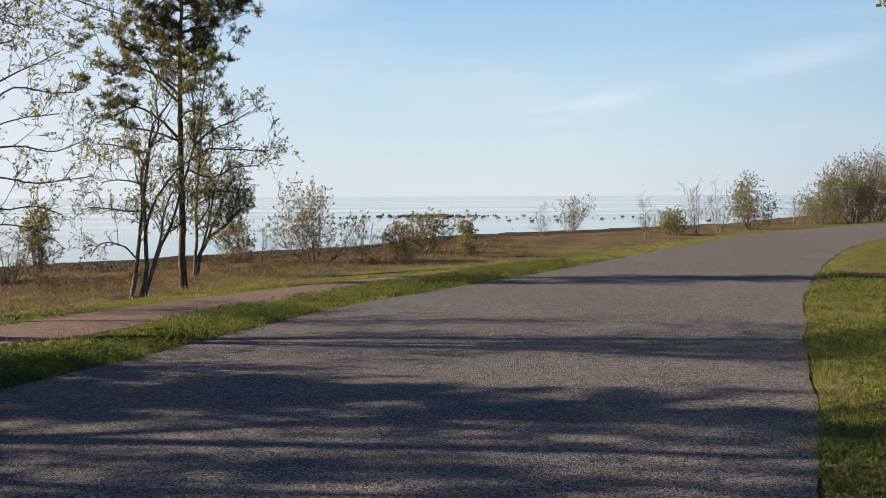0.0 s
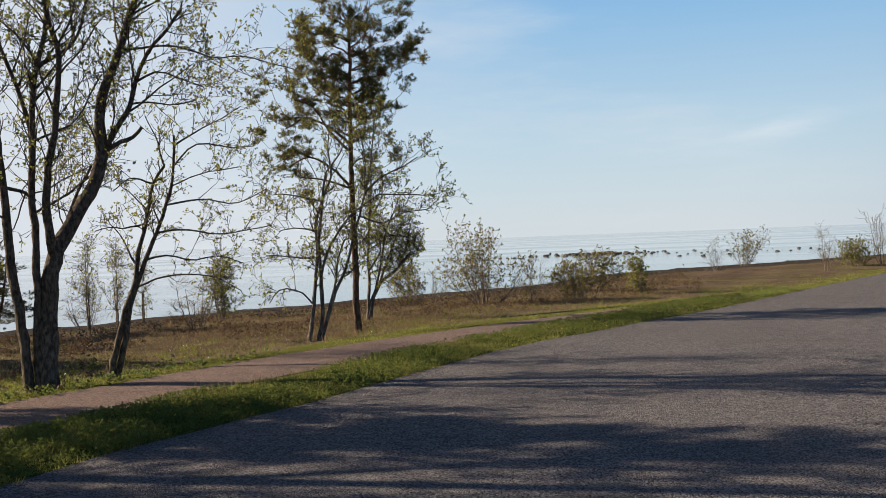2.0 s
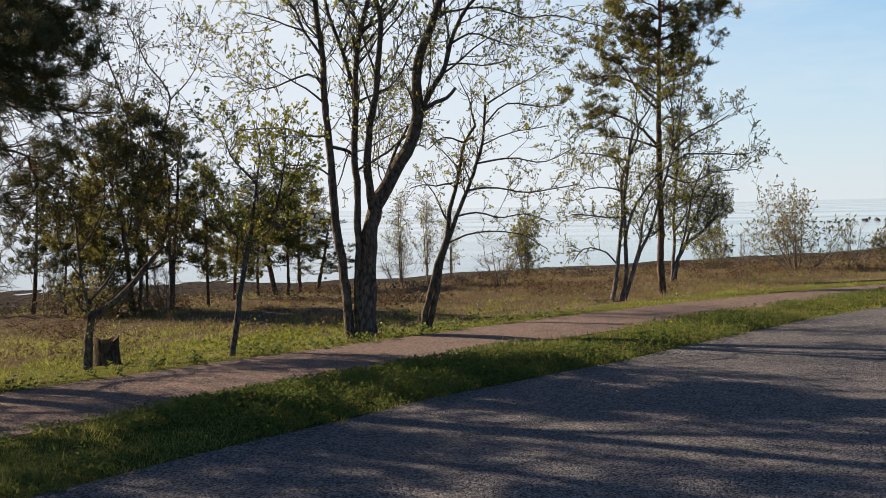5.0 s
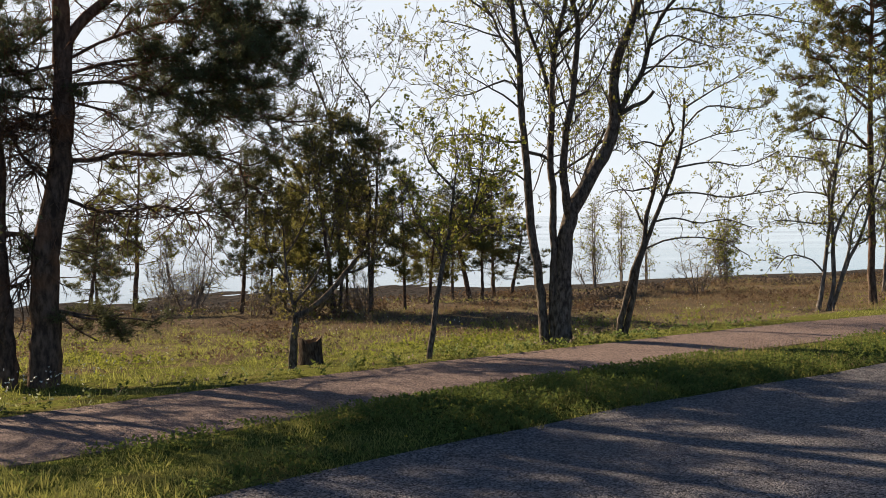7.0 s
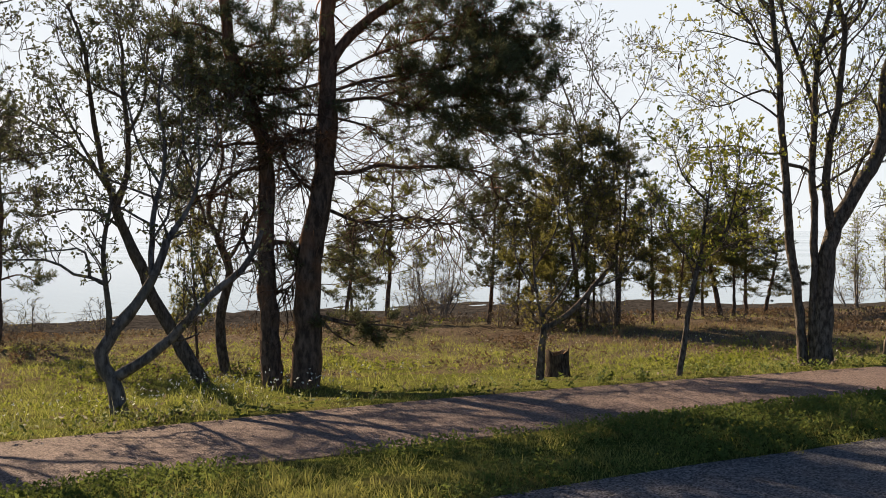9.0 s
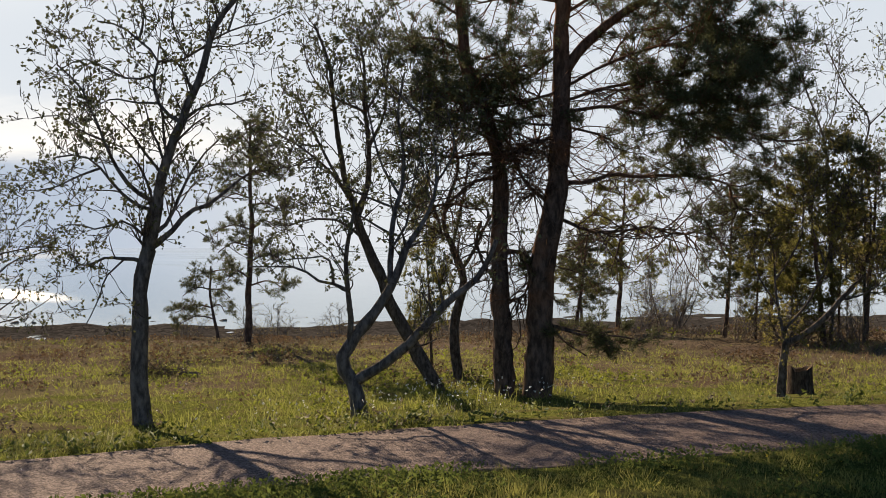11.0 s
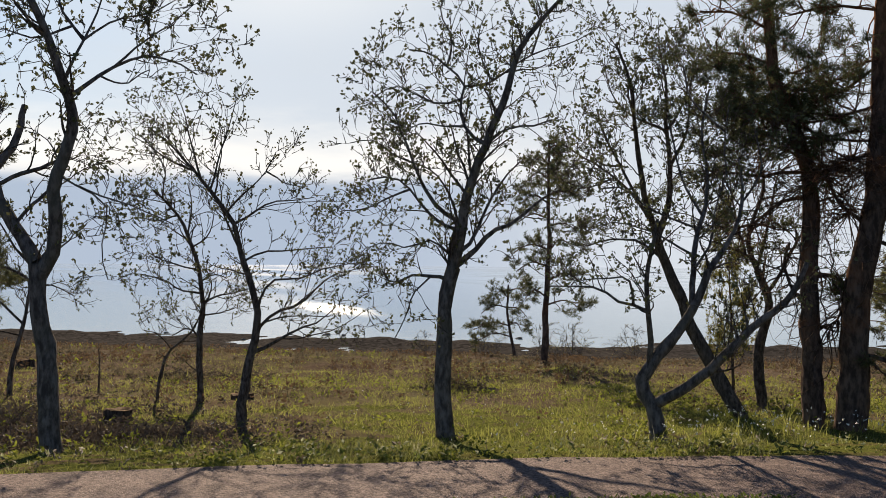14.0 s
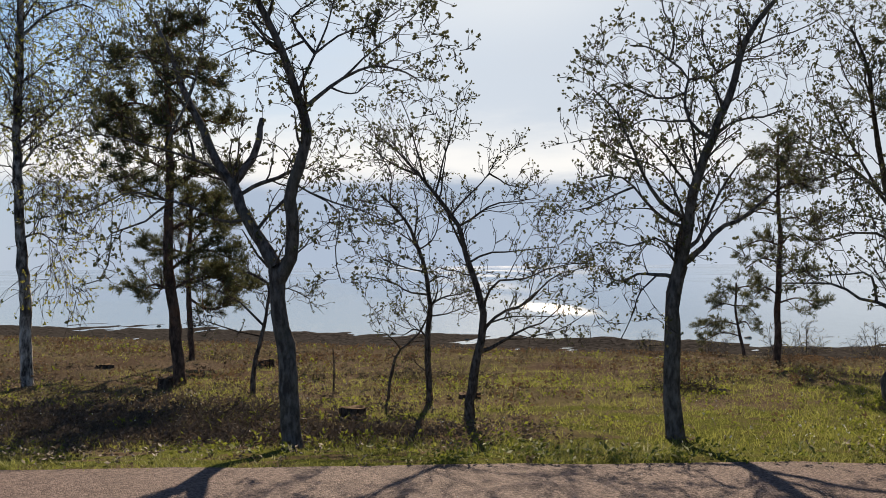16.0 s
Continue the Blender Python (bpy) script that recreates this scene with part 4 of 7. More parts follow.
small_forked_tree = Tree("broadleaf_tree", "small forked tree standing beside a cut trunk", 12, -8.00, 8.74, 42.5)
small_forked_tree.limb("trunk", 0.052, 0.040, (-0.01, -0.02), (0.02, 0.35), (0.05, 0.59))
small_forked_tree.limb("limb", 0.039, 0.015, (0.03, 0.55), (0.33, 0.76), (0.55, 1.00), (0.77, 1.29), (0.84, 1.65))
small_forked_tree.limb("limb", 0.021, 0.006, (0.03, 0.65), (-0.04, 1.07), (-0.06, 1.49), (-0.17, 1.97))
small_forked_tree.limb("limb", 0.018, 0.006, (0.06, 0.68), (0.28, 1.00), (0.47, 1.42), (0.52, 2.02))
small_forked_tree.limb("limb", 0.015, 0.006, (0.55, 1.00), (0.82, 1.11), (1.07, 1.34))
small_forked_tree.limb("limb", 0.015, 0.006, (0.83, 1.59), (0.87, 2.01), (0.80, 2.43))
small_forked_tree.limb("limb", 0.015, 0.006, (-0.06, 1.25), (0.18, 1.66), (0.22, 2.26))
small_forked_tree.limb("limb", 0.012, 0.006, (0.47, 1.42), (0.30, 1.84), (0.37, 2.32))
small_forked_tree.limb("limb", 0.012, 0.006, (0.51, 1.90), (0.67, 2.19), (0.62, 2.49))
small_forked_tree.limb("limb", 0.012, 0.006, (0.77, 1.29), (0.59, 1.60), (0.66, 2.01))
small_forked_tree.limb("limb", 0.012, 0.006, (-0.03, 1.01), (-0.24, 1.32), (-0.26, 1.67))
small_forked_tree.broadleaf(LEAF_FORK, 0.06, 0.33, 0.17, 6, 5, 0.040, 0.5, 0.9, side=0.3)

great_pine = Tree("pine_tree", "large old pine with thick dark trunk and reddish upper bark", 10, -9.43, 6.69, 54.6)
great_pine.swing = 0.28
great_pine.limb("trunk", 0.162, 0.026, (0.02, -0.01), (0.04, 0.28), (0.07, 0.74), (0.08, 1.09), (0.13, 1.55), (0.19, 1.95), (0.24, 2.24), (0.26, 2.53), (0.29, 3.10), (0.31, 3.68), (0.33, 4.31), (0.33, 5.11), (0.31, 5.91), (0.29, 6.60), (0.29, 7.39))
great_pine.limb("limb", 0.064, 0.020, (0.34, 3.32), (0.50, 3.63), (0.68, 3.81), (0.88, 3.96), (1.14, 4.11), (1.50, 4.30), (1.91, 4.37))
great_pine.limb("bough", 0.029, 0.012, (0.27, 2.25), (0.55, 2.27), (0.78, 2.34), (1.13, 2.34), (1.48, 2.36), (1.84, 2.33), (2.05, 2.28), (2.12, 2.07), (2.27, 1.97))
great_pine.limb("bough", 0.023, 0.009, (0.27, 1.86), (0.66, 1.77), (1.00, 1.79), (1.24, 1.84), (1.45, 1.75), (1.89, 1.79))
great_pine.limb("limb", 0.020, 0.012, (0.30, 3.10), (0.67, 3.23), (1.14, 3.35), (1.67, 3.48), (1.97, 3.61))
great_pine.limb("limb", 0.023, 0.012, (0.29, 2.93), (0.78, 3.06), (1.13, 2.97), (1.49, 2.96), (1.84, 3.01), (2.33, 3.05))
great_pine.limb("limb", 0.017, 0.012, (1.13, 2.97), (1.60, 2.86), (2.08, 2.81), (2.51, 2.70), (2.82, 2.70))
great_pine.limb("limb", 0.020, 0.012, (0.30, 3.28), (0.73, 3.46), (1.26, 3.65), (1.85, 3.72))
great_pine.limb("limb", 0.017, 0.012, (0.28, 2.82), (0.55, 2.77), (0.81, 2.68))
great_pine.limb("limb", 0.017, 0.012, (0.78, 3.06), (1.25, 3.18), (1.66, 3.16), (2.03, 3.31))
great_pine.limb("limb", 0.014, 0.009, (1.13, 2.97), (1.37, 3.12), (1.72, 3.13), (2.08, 3.08))
great_pine.limb("limb", 0.014, 0.009, (1.26, 3.65), (1.61, 3.89), (1.97, 3.90))
great_pine.limb("limb", 0.014, 0.009, (0.73, 3.46), (0.96, 3.76), (1.37, 3.89))
great_pine.limb("limb", 0.014, 0.009, (0.67, 3.23), (1.02, 3.18), (1.37, 3.27))
great_pine.limb("limb", 0.014, 0.009, (1.66, 2.86), (1.90, 2.75), (2.26, 2.75))
great_pine.limb("limb", 0.012, 0.009, (1.49, 2.96), (1.54, 2.74), (1.66, 2.54))
great_pine.limb("limb", 0.020, 0.012, (0.33, 3.97), (0.91, 4.33), (1.62, 4.54), (2.22, 4.62))
great_pine.limb("limb", 0.020, 0.012, (0.33, 4.31), (0.92, 4.80), (1.74, 5.01))
great_pine.limb("limb", 0.017, 0.012, (0.91, 4.33), (1.38, 4.24), (1.85, 4.14), (2.21, 4.03))
great_pine.limb("limb", 0.020, 0.012, (0.33, 4.89), (0.92, 5.38), (1.51, 5.53))
great_pine.limb("limb", 0.017, 0.012, (0.32, 5.46), (0.81, 5.89), (1.28, 6.03))
great_pine.limb("limb", 0.017, 0.012, (0.31, 6.03), (0.64, 6.45), (0.99, 6.59))
great_pine.limb("limb", 0.017, 0.012, (0.31, 3.62), (-0.13, 3.33), (-0.57, 3.26), (-0.90, 3.20))
great_pine.limb("limb", 0.017, 0.012, (0.29, 3.22), (-0.07, 3.10), (-0.46, 3.03), (-0.79, 3.09))
great_pine.limb("limb", 0.017, 0.012, (0.28, 2.87), (-0.13, 2.87), (-0.52, 2.92))
great_pine.limb("bough", 0.020, 0.012, (0.26, 2.72), (-0.02, 2.67), (-0.30, 2.58))
great_pine.limb("limb", 0.017, 0.012, (0.32, 4.08), (-0.12, 4.18), (-0.56, 4.11))
great_pine.limb("limb", 0.017, 0.012, (0.33, 4.66), (-0.17, 4.81), (-0.61, 4.78))
great_pine.limb("limb", 0.017, 0.012, (0.32, 5.23), (-0.10, 5.49), (-0.49, 5.52))
great_pine.limb("limb", 0.017, 0.012, (0.31, 5.86), (-0.04, 6.17), (-0.37, 6.21))
great_pine.limb("limb", 0.014, 0.012, (0.29, 6.54), (0.14, 6.92), (-0.03, 7.14))
great_pine.limb("limb", 0.014, 0.012, (0.29, 6.65), (0.53, 7.07), (0.71, 7.26))
great_pine.limb("bough", 0.026, 0.017, (0.12, 2.07), (-0.05, 2.24), (-0.16, 2.44), (-0.23, 2.65))
great_pine.limb("limb", 0.012, 0.009, (0.05, 3.27), (-0.24, 3.41), (-0.46, 3.38))
great_pine.limb("low_branch", 0.014, 0.009, (0.19, 0.81), (0.53, 0.73), (0.79, 0.75))
great_pine.limb("low_branch", 0.017, 0.009, (0.19, 0.76), (0.53, 0.66), (0.88, 0.65), (1.18, 0.59))
great_pine.limb("low_branch", 0.014, 0.009, (0.20, 0.78), (0.36, 0.57), (0.53, 0.47))
great_pine.pine(NEEDLE, 0.082, 0.31, 7, 14, 0.058, 0.0045, 0.25, 0.93, flat=0.3, side=0.38, dead=340)

second_pine = Tree("pine_tree", "tall old pine beside a larger one, dark ridged trunk", 11, -9.67, 6.47, 56.2)
second_pine.swing = 0.3
second_pine.limb("trunk", 0.116, 0.023, (0.00, -0.01), (-0.00, 0.28), (-0.01, 0.63), (-0.01, 1.09), (-0.02, 1.49), (-0.02, 2.24), (-0.05, 2.59), (-0.15, 2.90), (-0.27, 3.18), (-0.38, 3.41), (-0.42, 3.66), (-0.45, 3.94), (-0.48, 4.40), (-0.49, 5.07), (-0.49, 5.80), (-0.48, 6.48))
second_pine.limb("bough", 0.023, 0.012, (-0.03, 2.57), (-0.26, 2.58), (-0.54, 2.55), (-0.81, 2.58), (-1.08, 2.55))
second_pine.limb("bough", 0.023, 0.012, (-0.02, 2.29), (-0.27, 2.29), (-0.60, 2.07), (-0.82, 2.04))
second_pine.limb("limb", 0.017, 0.012, (-0.10, 2.73), (-0.37, 2.84), (-0.65, 2.86))
second_pine.limb("limb", 0.017, 0.012, (-0.26, 3.15), (-0.59, 3.26), (-0.86, 3.25))
second_pine.limb("limb", 0.017, 0.012, (-0.38, 3.41), (-0.03, 3.39), (0.31, 3.46))
second_pine.limb("limb", 0.017, 0.012, (-0.34, 3.32), (0.02, 3.16), (0.36, 3.11))
second_pine.limb("limb", 0.017, 0.012, (-0.20, 3.01), (0.07, 2.93), (0.41, 2.97))
second_pine.limb("limb", 0.017, 0.012, (-0.42, 3.66), (-0.69, 3.77), (-1.02, 3.78))
second_pine.limb("limb", 0.014, 0.012, (-0.43, 3.69), (-0.20, 3.55), (0.03, 3.62))
second_pine.limb("limb", 0.017, 0.012, (-0.46, 4.06), (-0.79, 4.21), (-1.12, 4.23))
second_pine.limb("limb", 0.017, 0.012, (-0.48, 4.40), (-0.07, 4.59), (0.26, 4.60))
second_pine.limb("limb", 0.017, 0.012, (-0.49, 4.85), (-0.84, 5.05), (-1.11, 5.06))
second_pine.limb("limb", 0.017, 0.012, (-0.49, 5.07), (-0.12, 5.32), (0.16, 5.37))
second_pine.limb("limb", 0.014, 0.012, (-0.49, 5.64), (-0.77, 5.90), (-0.99, 5.91))
second_pine.limb("limb", 0.014, 0.012, (-0.49, 5.75), (-0.17, 6.06), (-0.00, 6.10))
second_pine.limb("limb", 0.014, 0.012, (-0.49, 6.31), (-0.60, 6.69))
second_pine.limb("limb", 0.014, 0.012, (-0.49, 6.37), (-0.33, 6.72))
second_pine.limb("bough", 0.023, 0.014, (-0.08, 1.26), (-0.21, 1.44), (-0.27, 1.67), (-0.21, 1.87))
second_pine.limb("bough", 0.026, 0.020, (0.05, 1.60), (0.20, 1.52), (0.31, 1.43))
second_pine.limb("bough", 0.014, 0.009, (0.05, 0.97), (0.22, 1.09), (0.28, 1.26))
second_pine.limb("limb", 0.014, 0.009, (-0.59, 3.26), (-0.73, 3.09), (-0.92, 3.03))
second_pine.pine(NEEDLE, 0.17, 0.28, 6, 14, 0.058, 0.0044, 0.34, 0.93, flat=0.3, side=0.75, dead=130)

crooked_tree = Tree("broadleaf_tree", "crooked slender tree with bare lower trunk", 9, -10.85, 6.67, 58.4)
crooked_tree.limb("trunk", 0.070, 0.041, (0.01, -0.02), (-0.05, 0.25), (-0.08, 0.57), (-0.07, 0.76), (-0.01, 0.95), (0.04, 1.21), (-0.01, 1.40), (-0.09, 1.59))
crooked_tree.limb("limb", 0.032, 0.013, (-0.09, 1.59), (-0.17, 1.84), (-0.12, 2.16), (-0.01, 2.48), (-0.04, 2.87))
crooked_tree.limb("limb", 0.025, 0.013, (0.02, 1.33), (0.12, 1.52), (0.27, 1.84), (0.40, 2.10))
crooked_tree.limb("limb", 0.022, 0.010, (-0.10, 1.65), (0.02, 2.03), (0.08, 2.42), (0.14, 2.80))
crooked_tree.limb("limb", 0.019, 0.010, (-0.12, 1.71), (-0.36, 1.84), (-0.61, 1.91))
crooked_tree.limb("limb", 0.019, 0.010, (-0.17, 1.84), (-0.36, 2.23), (-0.42, 2.61))
crooked_tree.broadleaf(LEAF_SPRING, 0.12, 0.40, 0.15, 5, 4, 0.034, 0.25, 0.7, side=0.34, bend=0.17)

leaning_tree = Tree("broadleaf_tree", "leaning tree crossing its crooked neighbour, with leafy top", 8, -10.46, 6.13, 59.6)
leaning_tree.limb("trunk", 0.091, 0.046, (0.03, -0.04), (-0.03, 0.13), (-0.14, 0.31), (-0.26, 0.52), (-0.38, 0.74), (-0.49, 0.92), (-0.58, 1.16), (-0.68, 1.40), (-0.78, 1.67), (-0.86, 1.92), (-0.90, 2.04))
leaning_tree.limb("limb", 0.039, 0.012, (-0.88, 1.98), (-0.97, 2.26), (-1.02, 2.63), (-1.06, 3.06), (-1.08, 3.44), (-1.20, 3.87))
leaning_tree.limb("limb", 0.039, 0.012, (-0.87, 1.95), (-0.76, 2.32), (-0.75, 2.69), (-0.79, 3.06), (-0.82, 3.56), (-0.89, 3.99))
leaning_tree.limb("limb", 0.021, 0.009, (-0.75, 2.69), (-0.57, 3.00), (-0.52, 3.36), (-0.46, 3.79))
leaning_tree.limb("limb", 0.024, 0.009, (-0.91, 2.07), (-1.13, 2.38), (-1.38, 2.63), (-1.69, 2.82), (-1.88, 2.95))
leaning_tree.limb("limb", 0.021, 0.009, (-0.97, 2.26), (-1.25, 2.69), (-1.44, 3.07), (-1.57, 3.44))
leaning_tree.limb("limb", 0.021, 0.009, (-0.78, 1.67), (-1.09, 1.89), (-1.37, 1.92), (-1.62, 1.83))
leaning_tree.limb("limb", 0.018, 0.006, (-1.06, 3.06), (-1.26, 3.38), (-1.44, 3.69), (-1.48, 4.00))
leaning_tree.limb("limb", 0.018, 0.009, (-0.79, 3.06), (-0.61, 3.37), (-0.52, 3.73))
leaning_tree.limb("limb", 0.015, 0.006, (-1.38, 2.63), (-1.56, 2.51), (-1.75, 2.48))
leaning_tree.limb("limb", 0.015, 0.006, (-1.25, 2.69), (-1.50, 2.76), (-1.69, 3.20))
leaning_tree.broadleaf(LEAF_SPRING, 0.11, 0.40, 0.15, 5, 4, 0.036, 0.25, 0.8, side=0.34, bend=0.17)

zigzag_tree = Tree("broadleaf_tree", "zigzag tree with a crooked forked trunk and small leaves", 7, -9.09, 4.51, 63.6, BARK_GREY)
zigzag_tree.limb("trunk", 0.084, 0.036, (0.01, -0.00), (-0.02, 0.16), (-0.04, 0.34), (-0.11, 0.46), (-0.17, 0.57), (-0.16, 0.63), (-0.09, 0.73), (0.02, 0.89), (0.15, 1.05), (0.26, 1.20), (0.38, 1.44), (0.46, 1.64))
zigzag_tree.limb("limb", 0.031, 0.010, (0.46, 1.64), (0.58, 1.80), (0.68, 1.97), (0.75, 2.25), (0.73, 2.61))
zigzag_tree.limb("limb", 0.031, 0.010, (0.30, 1.28), (0.28, 1.56), (0.30, 1.85), (0.39, 2.13), (0.42, 2.46), (0.38, 2.87), (0.42, 3.28))
zigzag_tree.limb("limb", 0.054, 0.023, (-0.03, 0.40), (0.15, 0.52), (0.29, 0.63), (0.44, 0.78), (0.59, 0.96), (0.78, 1.18), (0.98, 1.33), (1.08, 1.47), (1.18, 1.70))
zigzag_tree.limb("limb", 0.031, 0.015, (-0.05, 0.72), (-0.08, 0.95), (-0.10, 1.18), (-0.11, 1.49), (-0.08, 1.79), (-0.04, 2.00))
zigzag_tree.limb("limb", 0.018, 0.008, (-0.10, 1.18), (-0.21, 1.28), (-0.39, 1.31), (-0.51, 1.41), (-0.75, 1.43), (-1.01, 1.42))
zigzag_tree.limb("limb", 0.015, 0.005, (-0.11, 1.43), (-0.28, 1.51), (-0.49, 1.51), (-0.75, 1.48))
zigzag_tree.limb("limb", 0.015, 0.008, (0.39, 2.13), (0.20, 2.41), (0.14, 2.72), (0.07, 3.02))
zigzag_tree.limb("limb", 0.015, 0.008, (0.28, 1.56), (0.43, 1.80), (0.48, 2.10), (0.58, 2.46))
zigzag_tree.limb("limb", 0.013, 0.008, (0.75, 2.25), (0.88, 2.51), (0.83, 2.82))
zigzag_tree.limb("limb", 0.013, 0.008, (0.42, 2.46), (0.58, 2.77), (0.63, 3.12))
zigzag_tree.limb("limb", 0.013, 0.008, (0.38, 2.87), (0.27, 3.18), (0.22, 3.43))
zigzag_tree.limb("limb", 0.013, 0.008, (-0.04, 2.00), (-0.21, 2.25), (-0.34, 2.36), (-0.55, 2.36))
zigzag_tree.limb("limb", 0.013, 0.005, (-0.08, 1.79), (-0.26, 2.00), (-0.49, 2.02), (-0.70, 1.94))
zigzag_tree.broadleaf(LEAF_SPRING, 0.11, 0.40, 0.15, 5, 4, 0.036, 0.3, 0.9, side=0.34, bend=0.17)

shore_pine = Tree("pine_tree", "far slim pine near the shore", 22, -17.04, 6.40, 69.4)
shore_pine.limb("trunk", 0.065, 0.019, (0.00, -0.03), (0.03, 0.85), (0.06, 2.32), (0.05, 3.70))
shore_pine.limb("limb", 0.019, 0.009, (0.06, 1.03), (0.31, 1.14), (0.56, 1.00))
shore_pine.limb("limb", 0.019, 0.009, (0.05, 1.21), (-0.13, 1.32), (-0.31, 1.17))
shore_pine.limb("limb", 0.019, 0.009, (0.05, 1.49), (0.32, 1.60), (0.60, 1.46))
shore_pine.limb("limb", 0.019, 0.009, (0.05, 1.68), (-0.20, 1.78), (-0.45, 1.63))
shore_pine.limb("limb", 0.019, 0.009, (0.05, 1.95), (-0.23, 2.06), (-0.50, 1.91))
shore_pine.limb("limb", 0.019, 0.009, (0.05, 2.04), (0.28, 2.16), (0.50, 2.01))
shore_pine.limb("limb", 0.019, 0.009, (0.05, 2.32), (0.32, 2.43), (0.59, 2.29))
shore_pine.limb("limb", 0.019, 0.009, (0.05, 2.46), (-0.21, 2.57), (-0.46, 2.42))
shore_pine.limb("limb", 0.019, 0.009, (0.04, 2.78), (-0.19, 2.89), (-0.41, 2.74))
shore_pine.limb("limb", 0.019, 0.009, (0.04, 2.83), (0.34, 2.94), (0.63, 2.79))
shore_pine.limb("limb", 0.019, 0.009, (0.04, 3.06), (0.25, 3.17), (0.45, 3.02))
shore_pine.limb("limb", 0.019, 0.009, (0.04, 3.15), (-0.14, 3.26), (-0.33, 3.11))
shore_pine.limb("limb", 0.019, 0.009, (0.04, 3.38), (0.20, 3.49), (0.36, 3.34))
shore_pine.limb("limb", 0.019, 0.009, (0.04, 3.43), (-0.10, 3.54), (-0.24, 3.39))
shore_pine.limb("limb", 0.019, 0.009, (0.04, 3.59), (0.13, 3.70), (0.22, 3.56))
shore_pine.pine(NEEDLE, 0.08, 0.28, 5, 15, 0.065, 0.0055, 0.05, 0.8)

leaning_shore_pine = Tree("pine_tree", "small leaning pine near the shore", 23, -23.52, 8.21, 70.8)
leaning_shore_pine.limb("trunk", 0.045, 0.019, (0.03, -0.02), (-0.13, 0.48), (-0.22, 1.11), (-0.20, 1.75))
leaning_shore_pine.limb("limb", 0.019, 0.010, (-0.20, 1.62), (0.05, 1.67), (0.30, 1.50))
leaning_shore_pine.limb("limb", 0.019, 0.010, (-0.20, 1.56), (-0.39, 1.61), (-0.58, 1.42))
leaning_shore_pine.limb("limb", 0.019, 0.010, (-0.20, 1.24), (-0.52, 1.29), (-0.83, 1.10))
leaning_shore_pine.limb("limb", 0.019, 0.010, (-0.19, 1.18), (0.00, 1.23), (0.19, 1.05))
leaning_shore_pine.limb("limb", 0.019, 0.010, (-0.18, 0.86), (-0.59, 0.90), (-1.01, 0.72))
leaning_shore_pine.limb("limb", 0.019, 0.010, (-0.18, 0.86), (-0.06, 0.91), (0.07, 0.74))
leaning_shore_pine.limb("limb", 0.019, 0.010, (-0.16, 0.61), (-0.54, 0.65), (-0.91, 0.47))
leaning_shore_pine.pine(NEEDLE, 0.08, 0.28, 5, 15, 0.065, 0.0055, 0.05, 0.8)

vase_tree = Tree("broadleaf_tree", "vase-shaped roadside tree with grey bark and small new leaves", 2, -9.84, 2.72, 74.5, BARK_GREY)
vase_tree.limb("trunk", 0.092, 0.064, (0.02, -0.02), (0.01, 0.25), (0.00, 0.50), (0.01, 0.91), (0.03, 1.19), (0.06, 1.45), (0.10, 1.59))
vase_tree.limb("limb", 0.056, 0.010, (0.10, 1.54), (0.11, 1.78), (0.15, 2.02), (0.20, 2.27), (0.26, 2.51), (0.33, 2.69), (0.42, 2.90), (0.51, 3.11), (0.58, 3.32), (0.65, 3.53), (0.77, 3.71), (0.93, 3.90), (1.11, 4.09), (1.24, 4.30))
vase_tree.limb("limb", 0.028, 0.020, (0.07, 1.53), (0.04, 1.73), (0.08, 1.91), (0.12, 2.03))
vase_tree.limb("limb", 0.023, 0.008, (0.12, 1.99), (-0.04, 2.12), (-0.19, 2.32), (-0.27, 2.52), (-0.35, 2.75), (-0.46, 2.98), (-0.61, 3.11))
vase_tree.limb("limb", 0.020, 0.008, (0.10, 1.94), (-0.07, 2.01), (-0.22, 2.17), (-0.35, 2.34), (-0.50, 2.44), (-0.70, 2.42))
vase_tree.limb("limb", 0.033, 0.008, (0.15, 1.62), (0.27, 1.76), (0.42, 1.92), (0.63, 2.02), (0.78, 2.13), (0.94, 2.26), (1.15, 2.34))
vase_tree.limb("limb", 0.023, 0.008, (0.15, 1.68), (0.24, 1.84), (0.34, 2.07), (0.45, 2.30), (0.57, 2.46), (0.68, 2.57))
vase_tree.limb("limb", 0.023, 0.008, (0.04, 1.42), (-0.04, 1.51), (-0.16, 1.53), (-0.32, 1.53), (-0.44, 1.47), (-0.59, 1.49))
vase_tree.limb("limb", 0.010, 0.005, (-0.16, 1.52), (-0.29, 1.35), (-0.36, 1.12), (-0.45, 0.97))
vase_tree.limb("limb", 0.020, 0.008, (0.32, 2.69), (0.18, 2.84), (0.12, 3.07), (0.16, 3.28), (0.00, 3.46), (-0.15, 3.58), (-0.36, 3.63))
vase_tree.limb("limb", 0.015, 0.008, (0.36, 2.79), (0.57, 2.85), (0.78, 2.87), (0.96, 2.93))
vase_tree.limb("limb", 0.015, 0.008, (0.16, 2.13), (-0.02, 2.37), (-0.12, 2.50), (-0.22, 2.55))
vase_tree.limb("limb", 0.013, 0.005, (0.51, 3.11), (0.41, 3.29), (0.31, 3.49), (0.28, 3.75), (0.36, 3.96))
vase_tree.limb("limb", 0.013, 0.005, (0.66, 3.50), (0.88, 3.56), (1.14, 3.59), (1.30, 3.67))
vase_tree.limb("limb", 0.013, 0.005, (0.58, 3.29), (0.78, 3.40), (0.91, 3.45))
